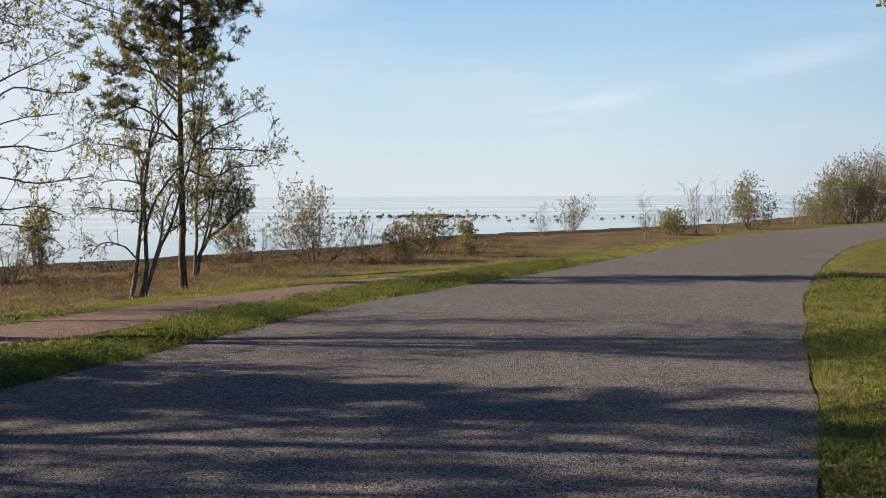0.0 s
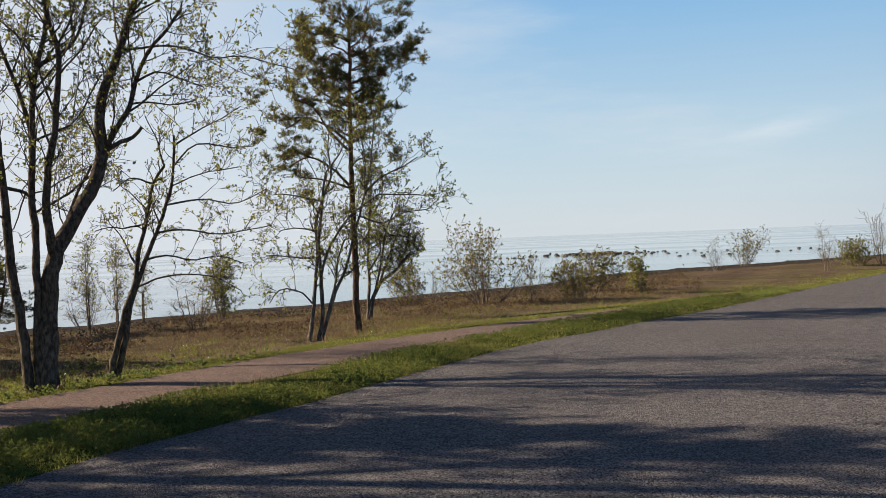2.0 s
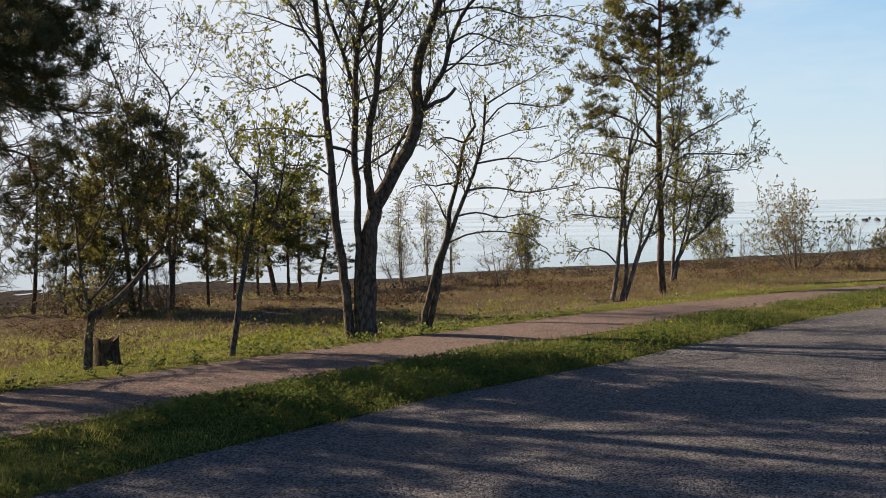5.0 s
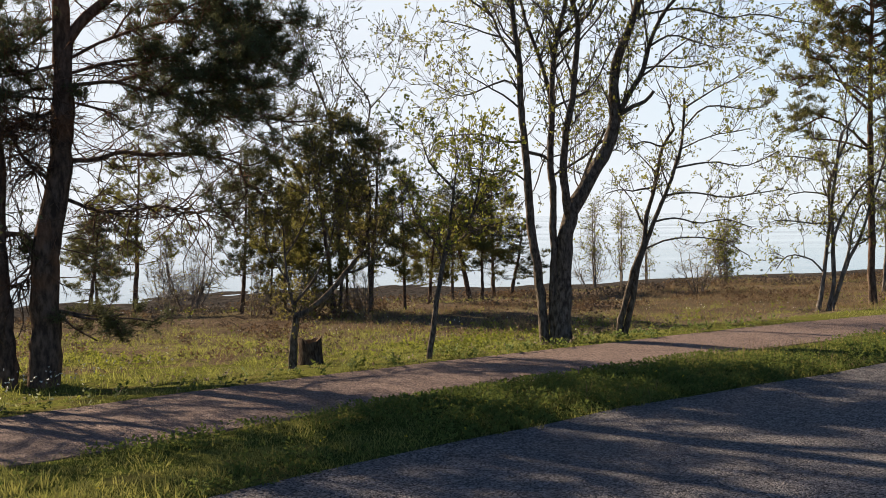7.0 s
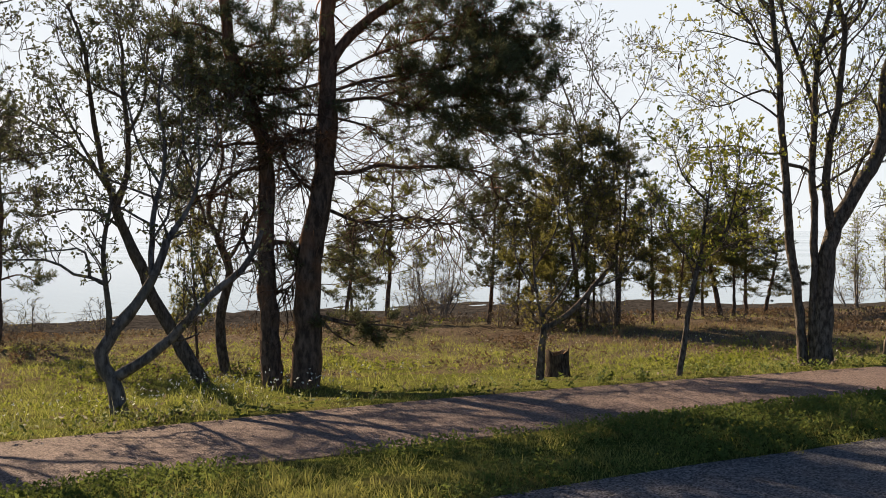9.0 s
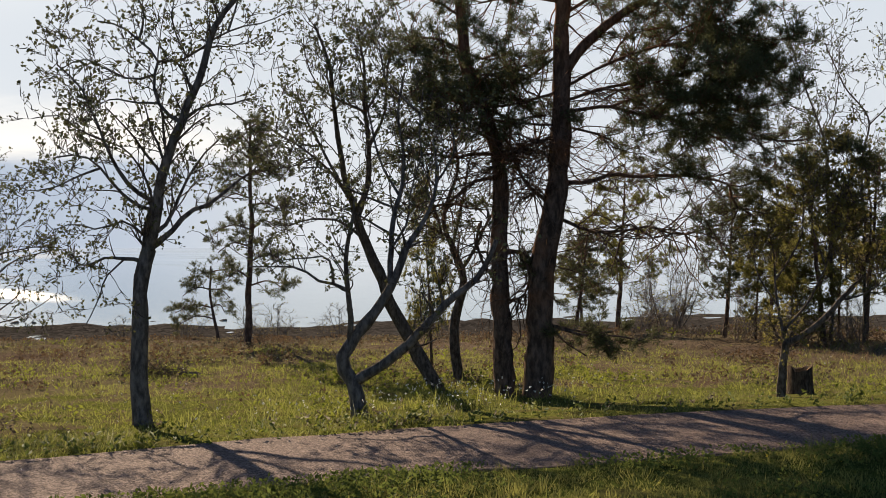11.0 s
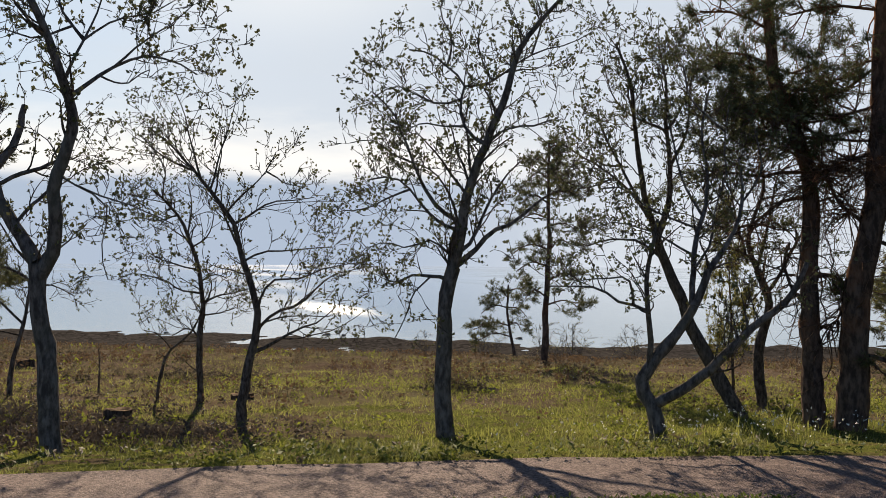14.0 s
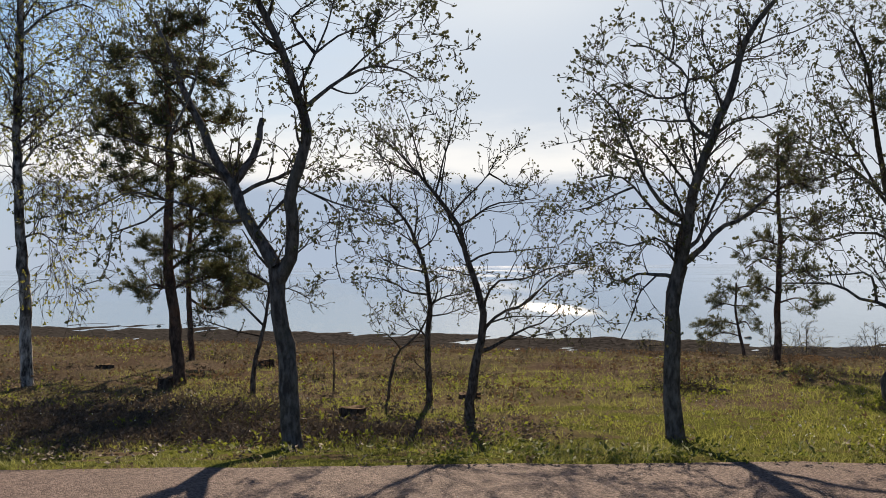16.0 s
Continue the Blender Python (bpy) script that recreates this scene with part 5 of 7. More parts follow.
vase_tree.limb("limb", 0.013, 0.005, (0.12, 3.07), (-0.05, 3.09), (-0.25, 3.17), (-0.46, 3.27), (-0.66, 3.18))
vase_tree.limb("limb", 0.013, 0.005, (0.04, 1.73), (-0.11, 1.83), (-0.34, 1.78), (-0.55, 1.83), (-0.70, 1.78))
vase_tree.limb("limb", 0.013, 0.005, (-0.35, 2.34), (-0.50, 2.24), (-0.70, 2.13), (-0.90, 2.11))
vase_tree.limb("limb", 0.013, 0.005, (-0.27, 2.52), (-0.50, 2.65), (-0.70, 2.80), (-0.91, 2.77))
vase_tree.limb("limb", 0.010, 0.005, (0.15, 2.02), (0.29, 2.25), (0.31, 2.46))
vase_tree.limb("limb", 0.013, 0.005, (0.14, 2.81), (-0.05, 2.86), (-0.25, 2.88), (-0.40, 2.80))
vase_tree.limb("limb", 0.013, 0.005, (0.77, 3.71), (0.85, 3.92), (0.77, 4.18))
vase_tree.limb("limb", 0.013, 0.005, (0.00, 3.46), (0.05, 3.69), (-0.05, 3.89), (0.05, 4.10))
vase_tree.broadleaf(LEAF_SPRING, 0.105, 0.38, 0.13, 5, 4, 0.034, 0.2, 0.95, side=0.3, bend=0.16)

low_branched_tree = Tree("young_tree", "slim young tree with low spreading branches and small leaves", 3, -11.25, 0.97, 85.1)
low_branched_tree.limb("trunk", 0.057, 0.008, (0.02, -0.01), (0.03, 0.14), (0.05, 0.36), (0.08, 0.58), (0.12, 0.80), (0.15, 1.01), (0.16, 1.18), (0.11, 1.34), (0.08, 1.51), (0.03, 1.67), (-0.02, 1.89), (-0.06, 2.03), (-0.16, 2.16), (-0.26, 2.32), (-0.36, 2.46), (-0.47, 2.59), (-0.60, 2.75), (-0.78, 2.90))
low_branched_tree.limb("limb", 0.025, 0.005, (0.09, 0.73), (0.28, 0.79), (0.44, 0.87), (0.60, 0.95), (0.84, 1.04), (0.99, 1.17))
low_branched_tree.limb("limb", 0.022, 0.005, (0.14, 0.88), (0.22, 1.01), (0.38, 1.15), (0.60, 1.23), (0.76, 1.37), (0.92, 1.51), (1.25, 1.60))
low_branched_tree.limb("limb", 0.016, 0.005, (0.16, 1.18), (0.25, 1.34), (0.33, 1.43), (0.59, 1.45), (0.81, 1.54), (1.09, 1.60), (1.31, 1.60))
low_branched_tree.limb("limb", 0.014, 0.005, (0.05, 1.62), (0.22, 1.73), (0.43, 1.73), (0.64, 1.76), (0.92, 1.79))
low_branched_tree.limb("limb", 0.016, 0.005, (-0.04, 1.97), (0.11, 2.11), (0.26, 2.23), (0.53, 2.29), (0.75, 2.32))
low_branched_tree.limb("limb", 0.014, 0.005, (-0.10, 2.11), (0.05, 2.33), (0.26, 2.56), (0.37, 2.78))
low_branched_tree.limb("limb", 0.014, 0.005, (-0.26, 2.32), (-0.21, 2.65), (-0.14, 2.98), (-0.06, 3.26))
low_branched_tree.limb("limb", 0.014, 0.005, (-0.36, 2.46), (-0.47, 2.81), (-0.55, 3.13), (-0.63, 3.29))
low_branched_tree.limb("limb", 0.011, 0.005, (0.17, 1.04), (0.38, 1.07), (0.65, 1.09), (0.90, 1.09))
low_branched_tree.limb("limb", 0.014, 0.005, (-0.47, 2.59), (-0.67, 2.64), (-0.88, 2.79), (-1.03, 2.89))
low_branched_tree.limb("limb", 0.011, 0.005, (0.09, 1.45), (-0.07, 1.56), (-0.25, 1.62))
low_branched_tree.limb("limb", 0.011, 0.005, (0.26, 2.56), (0.48, 2.45), (0.64, 2.40))
low_branched_tree.broadleaf(LEAF_SPRING, 0.10, 0.32, 0.13, 4, 3, 0.031, 0.25, 0.5, side=0.3, bend=0.16)

slim_tree = Tree("young_tree", "thin young tree with fine twigs and small new leaves", 4, -12.52, 0.67, 87.0)
slim_tree.limb("trunk", 0.045, 0.012, (0.00, 0.02), (-0.00, 0.23), (-0.02, 0.53), (-0.03, 0.77), (-0.01, 1.01), (0.01, 1.13), (-0.01, 1.31), (-0.05, 1.56), (-0.10, 1.74), (-0.18, 1.97), (-0.28, 2.15), (-0.43, 2.33), (-0.57, 2.44))
slim_tree.limb("limb", 0.015, 0.006, (0.01, 1.13), (0.15, 1.25), (0.30, 1.28), (0.47, 1.34))
slim_tree.limb("limb", 0.015, 0.006, (-0.03, 0.83), (-0.13, 0.89), (-0.30, 0.81))
slim_tree.limb("limb", 0.015, 0.006, (-0.00, 1.25), (-0.22, 1.31), (-0.44, 1.43), (-0.67, 1.49))
slim_tree.limb("limb", 0.012, 0.006, (-0.02, 1.43), (0.12, 1.50), (0.26, 1.47))
slim_tree.limb("limb", 0.012, 0.006, (-0.05, 1.56), (-0.33, 1.61), (-0.59, 1.73))
slim_tree.limb("limb", 0.012, 0.006, (-0.00, 1.04), (0.18, 1.07), (0.38, 1.16))
slim_tree.limb("limb", 0.012, 0.006, (-0.10, 1.74), (0.06, 1.92), (0.11, 2.16))
slim_tree.limb("limb", 0.012, 0.006, (-0.18, 1.97), (-0.14, 2.22), (-0.18, 2.52))
slim_tree.limb("limb", 0.009, 0.006, (-0.02, 0.41), (-0.13, 0.51), (-0.21, 0.60))
slim_tree.limb("limb", 0.012, 0.006, (-0.28, 2.15), (-0.51, 2.09), (-0.73, 2.14))
slim_tree.limb("limb", 0.012, 0.006, (-0.43, 2.33), (-0.40, 2.63), (-0.52, 2.86))
slim_tree.broadleaf(LEAF_SPRING, 0.10, 0.32, 0.13, 4, 3, 0.029, 0.2, 0.4, side=0.3, bend=0.16)

curved_sapling = Tree("sapling", "thin curved sapling leaning in rough grass", 5, -12.78, 0.20, 89.1)
curved_sapling.limb("trunk", 0.023, 0.010, (0.00, -0.01), (0.04, 0.35), (0.10, 0.58), (0.38, 0.86), (0.50, 1.12))
curved_sapling.limb("limb", 0.010, 0.005, (0.13, 0.61), (0.00, 0.83), (-0.18, 0.90))
curved_sapling.broadleaf(LEAF_SPRING, 0.15, 0.25, 0.12, 4, 2, 0.028, 0.3, 0.6)

bent_sapling = Tree("sapling", "bent sapling with a leaning crown of fine twigs", 6, -13.75, -1.44, 96.0)
bent_sapling.limb("trunk", 0.039, 0.014, (0.00, -0.01), (0.01, 0.41), (0.10, 0.78), (0.19, 1.15), (0.20, 1.41), (-0.05, 1.55))
bent_sapling.limb("limb", 0.018, 0.007, (0.15, 0.94), (-0.17, 1.21), (-0.49, 1.38), (-0.73, 1.54))
bent_sapling.limb("limb", 0.014, 0.007, (0.08, 0.74), (-0.23, 0.88), (-0.54, 1.01))
bent_sapling.limb("limb", 0.014, 0.007, (0.19, 1.15), (0.40, 1.35), (0.72, 1.21))
bent_sapling.broadleaf(LEAF_SPRING, 0.11, 0.3, 0.15, 5, 2, 0.03, 0.3, 0.6)

forked_tree = Tree("broadleaf_tree", "forked roadside tree with a broken stub and sparse new leaves", 1, -9.70, -0.62, 93.7, BARK_GREY)
forked_tree.limb("trunk", 0.095, 0.068, (-0.03, 0.01), (-0.06, 0.28), (-0.07, 0.52), (-0.09, 0.96), (-0.12, 1.15), (-0.15, 1.34), (-0.17, 1.60))
forked_tree.limb("limb", 0.066, 0.019, (-0.12, 1.54), (-0.08, 1.68), (-0.05, 1.98), (-0.07, 2.17), (-0.01, 2.44), (0.05, 2.68), (0.02, 2.95), (-0.05, 3.14), (-0.11, 3.33), (-0.20, 3.55), (-0.32, 3.79), (-0.40, 3.95), (-0.49, 4.21))
forked_tree.limb("limb", 0.063, 0.019, (-0.19, 1.55), (-0.28, 1.80), (-0.39, 1.96), (-0.48, 2.14), (-0.55, 2.33), (-0.64, 2.46), (-0.76, 2.70), (-0.85, 2.90), (-0.94, 3.11), (-1.04, 3.33), (-1.13, 3.57), (-1.22, 3.76), (-1.29, 3.95))
forked_tree.limb("stub", 0.044, 0.027, (-0.57, 2.36), (-0.45, 2.50), (-0.36, 2.67), (-0.29, 2.96))
forked_tree.limb("limb", 0.022, 0.007, (0.05, 2.88), (0.28, 3.10), (0.46, 3.22), (0.65, 3.29), (0.89, 3.25), (1.07, 3.16))
forked_tree.limb("limb", 0.017, 0.007, (0.02, 3.00), (0.09, 3.24), (0.18, 3.47), (0.28, 3.71), (0.33, 3.94))
forked_tree.limb("limb", 0.022, 0.017, (-0.47, 2.21), (-0.31, 2.34), (-0.11, 2.40), (-0.01, 2.44))
forked_tree.limb("limb", 0.019, 0.015, (-0.38, 1.98), (-0.24, 2.07), (-0.08, 2.21))
forked_tree.limb("limb", 0.019, 0.005, (-0.41, 1.99), (-0.57, 2.02), (-0.69, 2.05), (-0.91, 2.17), (-1.13, 2.22), (-1.40, 2.29), (-1.62, 2.21), (-1.88, 2.10), (-1.99, 2.13))
forked_tree.limb("limb", 0.012, 0.005, (-1.13, 2.21), (-1.35, 1.98), (-1.55, 1.91), (-1.56, 1.72), (-1.63, 1.49), (-1.75, 1.45))
forked_tree.limb("limb", 0.019, 0.005, (-0.59, 2.40), (-0.82, 2.56), (-1.00, 2.62), (-1.36, 2.71), (-1.66, 2.76), (-1.97, 2.64))
forked_tree.limb("limb", 0.010, 0.005, (-0.05, 2.32), (0.18, 2.21), (0.36, 2.10), (0.36, 1.88), (0.34, 1.70), (0.40, 1.49))
forked_tree.limb("limb", 0.010, 0.005, (0.18, 2.22), (0.57, 2.07), (0.86, 1.92))
forked_tree.limb("limb", 0.010, 0.005, (-0.07, 1.71), (0.08, 1.84), (0.22, 1.94))
forked_tree.limb("limb", 0.015, 0.007, (-0.94, 3.11), (-0.85, 3.43), (-0.82, 3.72), (-0.87, 3.91))
forked_tree.limb("limb", 0.015, 0.005, (-0.76, 2.70), (-0.92, 2.80), (-1.25, 2.87), (-1.57, 2.96))
forked_tree.limb("limb", 0.012, 0.005, (-1.04, 3.33), (-1.34, 3.42), (-1.62, 3.32), (-1.80, 3.36))
forked_tree.limb("limb", 0.015, 0.005, (-0.20, 3.55), (-0.01, 3.73), (0.19, 3.89), (0.34, 4.04))
forked_tree.limb("limb", 0.012, 0.005, (-0.11, 3.33), (-0.25, 3.39), (-0.44, 3.43), (-0.63, 3.33))
forked_tree.limb("limb", 0.012, 0.005, (0.46, 3.22), (0.62, 3.40), (0.82, 3.55), (0.97, 3.70))
forked_tree.limb("limb", 0.012, 0.005, (0.18, 3.47), (0.43, 3.60), (0.63, 3.65), (0.88, 3.80))
forked_tree.limb("limb", 0.010, 0.005, (0.28, 3.10), (0.47, 3.05), (0.67, 3.16))
forked_tree.broadleaf(LEAF_SPRING, 0.12, 0.40, 0.14, 5, 4, 0.036, 0.3, 0.95, side=0.34, bend=0.17)

thin_field_pine = Tree("pine_tree", "slender field pine beyond the grass", 21, -18.99, -3.03, 99.1)
thin_field_pine.limb("trunk", 0.059, 0.025, (0.00, -0.03), (-0.03, 0.79), (-0.07, 1.55), (-0.03, 2.32), (-0.01, 2.99))
thin_field_pine.limb("limb", 0.025, 0.010, (-0.04, 1.36), (0.40, 1.45), (0.97, 1.20))
thin_field_pine.limb("limb", 0.025, 0.010, (-0.04, 1.07), (0.30, 0.92), (0.78, 1.06))
thin_field_pine.limb("limb", 0.025, 0.010, (-0.04, 2.03), (0.31, 2.32), (0.60, 2.27))
thin_field_pine.limb("limb", 0.025, 0.010, (-0.04, 1.84), (-0.34, 1.94), (-0.71, 1.94))
thin_field_pine.limb("limb", 0.025, 0.010, (-0.02, 2.61), (0.32, 2.90), (0.50, 2.80))
thin_field_pine.pine(NEEDLE, 0.045, 0.38, 6, 15, 0.065, 0.0058, 0.1, 0.8)

field_pine = Tree("pine_tree", "dark field pine with layered branches", 20, -14.70, -2.48, 99.6)
field_pine.limb("trunk", 0.092, 0.031, (0.00, -0.02), (-0.04, 0.68), (-0.11, 1.42), (-0.12, 2.16), (-0.10, 3.04), (-0.11, 4.00), (-0.18, 4.74))
field_pine.limb("limb", 0.027, 0.008, (-0.11, 1.64), (0.24, 1.86), (0.68, 1.74))
field_pine.limb("limb", 0.027, 0.008, (-0.11, 1.27), (-0.34, 1.42), (-0.51, 1.31))
field_pine.limb("limb", 0.027, 0.008, (-0.12, 2.16), (0.24, 2.30), (0.61, 2.38))
field_pine.limb("limb", 0.027, 0.008, (-0.11, 2.89), (-0.54, 3.11), (-0.89, 3.47))
field_pine.limb("limb", 0.027, 0.008, (-0.11, 3.34), (0.25, 3.57), (0.61, 3.54))
field_pine.limb("limb", 0.027, 0.008, (-0.11, 3.63), (-0.54, 3.77), (-0.92, 3.69))
field_pine.limb("limb", 0.027, 0.008, (-0.11, 4.00), (0.25, 4.16), (0.47, 4.02))
field_pine.limb("limb", 0.027, 0.008, (-0.12, 4.30), (-0.46, 4.44), (-0.68, 4.28))
field_pine.limb("limb", 0.023, 0.008, (-0.14, 4.60), (0.11, 4.76), (0.26, 4.69))
field_pine.limb("limb", 0.023, 0.008, (-0.10, 2.45), (-0.47, 2.67), (-0.75, 2.96))
field_pine.limb("limb", 0.023, 0.008, (-0.09, 1.34), (0.31, 1.49), (0.82, 1.33))
field_pine.limb("limb", 0.023, 0.008, (-0.10, 2.67), (0.32, 2.90), (0.61, 2.83))
field_pine.pine(NEEDLE, 0.036, 0.40, 6, 15, 0.065, 0.0058, 0.1, 0.7, dead=20)

birch_tree = Tree("birch_tree", "white-barked birch with drooping fine twigs and young leaves", 19, -15.14, -4.58, 106.8, BARK_BIRCH)
birch_tree.limb("trunk", 0.089, 0.033, (0.02, -0.04), (-0.02, 0.68), (-0.03, 1.43), (-0.08, 2.34), (-0.11, 3.32), (-0.08, 4.30), (-0.03, 5.21), (-0.02, 6.36), (0.00, 7.35))
birch_tree.limb("limb", 0.024, 0.008, (-0.10, 2.94), (0.19, 3.33), (0.55, 3.49), (0.91, 3.74))
birch_tree.limb("limb", 0.024, 0.008, (-0.08, 3.32), (0.33, 3.71), (0.69, 4.11), (0.84, 4.51))
birch_tree.limb("limb", 0.020, 0.008, (-0.04, 2.03), (0.18, 2.11), (0.40, 1.96))
birch_tree.limb("limb", 0.025, 0.008, (-0.05, 4.76), (0.34, 5.09), (0.77, 5.20), (1.07, 4.99))
birch_tree.limb("limb", 0.025, 0.008, (-0.05, 5.21), (0.41, 5.71), (0.92, 5.75))
birch_tree.limb("limb", 0.025, 0.008, (-0.09, 4.15), (-0.44, 4.43), (-0.85, 4.33))
birch_tree.limb("limb", 0.025, 0.008, (-0.03, 5.82), (-0.51, 6.08), (-0.92, 5.89))
birch_tree.limb("limb", 0.016, 0.008, (-0.08, 2.41), (0.11, 2.64), (0.33, 2.61))
birch_tree.broadleaf(LEAF_YELLOW, 0.06, 0.6, 0.35, 5, 4, 0.036, 0.15, 0.35, droop=0.4)


# ---- young pines and tall thin trees behind the meadow ----
def young_pine(name, label, seed, x, y, h, half, leaf, low=0.3):
    t = Tree(name, label, seed, x, y, 0)
    rng = t.rng
    lean = rng.normal(size=2) * 0.05 * h
    t.limb("trunk", 0.012 + 0.014 * h, 0.008, (0, 0, 0), (lean[0] * 0.3, lean[1] * 0.3, h * 0.35), (lean[0] * 0.6, lean[1] * 0.8, h * 0.7), (lean[0], lean[1], h))
    for level in np.arange(low, 0.94, 0.085):
        for _ in range(4):
            a, z = rng.uniform(0, 2 * math.pi), (level + rng.normal() * 0.02) * h
            shape = math.sin(min(1.0, (1.02 - level) / 0.55) * math.pi / 2)
            r = half * shape * rng.uniform(0.6, 1.15)
            c, s = math.cos(a), math.sin(a)
            cx, cy = lean[0] * level, lean[1] * level
            t.limb("limb", 0.011, 0.005, (cx, cy, z), (cx + c * r * 0.5, cy + s * r * 0.5, z + r * 0.06), (cx + c * r, cy + s * r, z + r * 0.22))
    return t.pine(leaf, 0.09, 0.25, 4, 14, 0.06, 0.006, 0.2, 0.85, dead=24)


PINES = [
    (-11.6, 14.6, 3.02, 0.58), (-11.8, 13.9, 3.05, 0.80), (-12.8, 13.8, 2.21, 0.58), (-13.4, 14.1, 1.85, 0.45), (-14.1, 14.1, 2.70, 0.50),
    (-12.3, 13.8, 2.10, 0.48), (-11.3, 15.2, 2.45, 0.50), (-12.9, 19.7, 2.43, 0.75), (-12.6, 19.7, 2.16, 0.65), (-13.1, 21.0, 2.75, 0.80),
    (-12.8, 21.2, 1.70, 0.60), (-13.0, 19.2, 1.95, 0.65), (-12.2, 17.2, 2.05, 0.60), (-21.1, 17.5, 4.3, 1.55), (-25.9, 20.1, 2.60, 0.85),
    (-12.1, 7.0, 2.51, 0.32), (-17.5, 13.4, 2.10, 0.55), (-12.0, 14.5, 2.50, 0.45),
]
PINE_LOOKS = ("young pine with warm olive needles near the shore", "slender young pine with dark green needles", "bushy young pine, bare at the foot")
pine_models = [young_pine("pine_tree", PINE_LOOKS[0], 101, *PINES[1], NEEDLE_WARM, 0.22), young_pine("pine_tree", PINE_LOOKS[1], 102, *PINES[0], NEEDLE, 0.3),
               young_pine("pine_tree", PINE_LOOKS[2], 103, *PINES[9], NEEDLE_WARM, 0.42), young_pine("pine_tree", "taller young pine with a yellow-green sunlit top", 104, *PINES[13], NEEDLE_SUN, 0.3)]
for ob in pine_models[:3]:
    tagged(ob, group="young pines by the shore")
for i, (x, y, h, half) in enumerate(PINES):
    if i in (0, 1, 9, 13):
        continue
    k = i % 3
    h0, half0 = ((3.05, 0.80), (3.02, 0.58), (2.75, 0.80))[k]
    copy_thing(pine_models[k], pose(*spot(x, y, float(ground(x, y)) - 0.02)[:3], 0, 0, 67 * i) @ Matrix.Diagonal((half / half0, half / half0, h / h0, 1)))

tall = Tree("broadleaf_tree", "tall thin tree with two bare stems and few leaves", 61, -11.9, 14.2, 40.0)
tall.limb("trunk", 0.035, 0.008, (0, 0), (0.0, 1.5), (-0.05, 2.5), (-0.08, 3.1), (-0.37, 4.1), (-0.70, 5.3))
tall.limb("trunk", 0.03, 0.008, (0.5, 0), (0.52, 1.6), (0.48, 3.1), (0.56, 3.5), (0.2, 4.1), (-0.1, 4.8))
tall.limb("limb", 0.014, 0.005, (0.56, 3.45), (0.95, 3.9), (1.15, 4.5))
tall.limb("limb", 0.012, 0.005, (-0.2, 3.6), (-0.7, 3.9), (-1.1, 4.5))
tall.limb("limb", 0.012, 0.005, (-0.1, 3.2), (0.1, 3.9), (0.15, 4.8))
tall.broadleaf(LEAF_SPRING, 0.13, 0.45, 0.22, 4, 3, 0.04, 0.2, 0.55)

roadside = Tree("broadleaf_tree", "roadside tree with a low overhanging leafy branch", 62, 5.2, 8.6, -31.0)
roadside.limb("trunk", 0.12, 0.05, (0, 0), (0.05, 1.5), (0.0, 3.0), (0.1, 5.0))
roadside.limb("limb", 0.04, 0.008, (0.03, 2.5), (-0.6, 3.15), (-1.1, 3.36), (-1.42, 3.3))
roadside.limb("limb", 0.05, 0.01, (0.0, 3.0), (0.8, 3.8), (1.5, 4.6))
roadside.limb("limb", 0.05, 0.01, (0.05, 3.6), (-0.4, 4.6), (-0.7, 5.6))
roadside.broadleaf(LEAF_YELLOW, 0.14, 0.45, 0.2, 6, 5, 0.06, 0.3, 0.7)


# ---- shrubs along the shore ----
def shrub(name, label, seed, x, y, h, half, leaf, bark_mat, stems=7, gap=0.12, leaves=3, size=0.05, thin=1.0, narrow=False):
    t = Tree(name, label, seed, x, y, 0, bark_mat)
    rng = t.rng
    for k in range(stems):
        a = rng.uniform(0, 2 * math.pi)
        q = rng.uniform(0.1, 1.0)
        out = half * q * (0.5 if narrow else 1.0)
        top = h * rng.uniform(0.8, 1.0) * (1 - (0.0 if narrow else 0.55) * q**2) if k else h
        c, s = math.cos(a), math.sin(a)
        f = rng.uniform(0.02, 0.1) * half
        t.limb("stem", 0.008 + 0.009 * h * thin, 0.004, (c * f, s * f, 0), (c * (f + out * 0.5), s * (f + out * 0.5), top * 0.35), (c * out * 0.85, s * out * 0.85, top * 0.7), (c * out, s * out, top))
    return t.broadleaf(leaf, gap, 0.32 * half + 0.1, 0.1 + 0.08 * h, 3, leaves, size, 0.25, 0.3, side=0.5)


BARE, SPARSE, DENSE, YELLOW, POPLAR = range(5)
SHRUB_LOOKS = (
    ("leafless grey shrub with fine twigs near the shore", LEAF_OLIVE, BARK_SHORE, 6, 0.11, 1, 0.024),
    ("low wind-bent shrub with thin new leaves", LEAF_OLIVE, BARK_SHORE, 11, 0.075, 4, 0.045),
    ("rounded olive-green shrub beside the road", LEAF_WOOD, BARK_SHORE, 14, 0.06, 8, 0.044),
    ("small shrub with bright yellow young leaves", LEAF_YELLOW, BARK_SHORE, 8, 0.08, 5, 0.05),
    ("narrow young tree with upright twigs and yellow-green leaves", LEAF_YELLOW, BARK_SHORE, 3, 0.09, 3, 0.04),
)
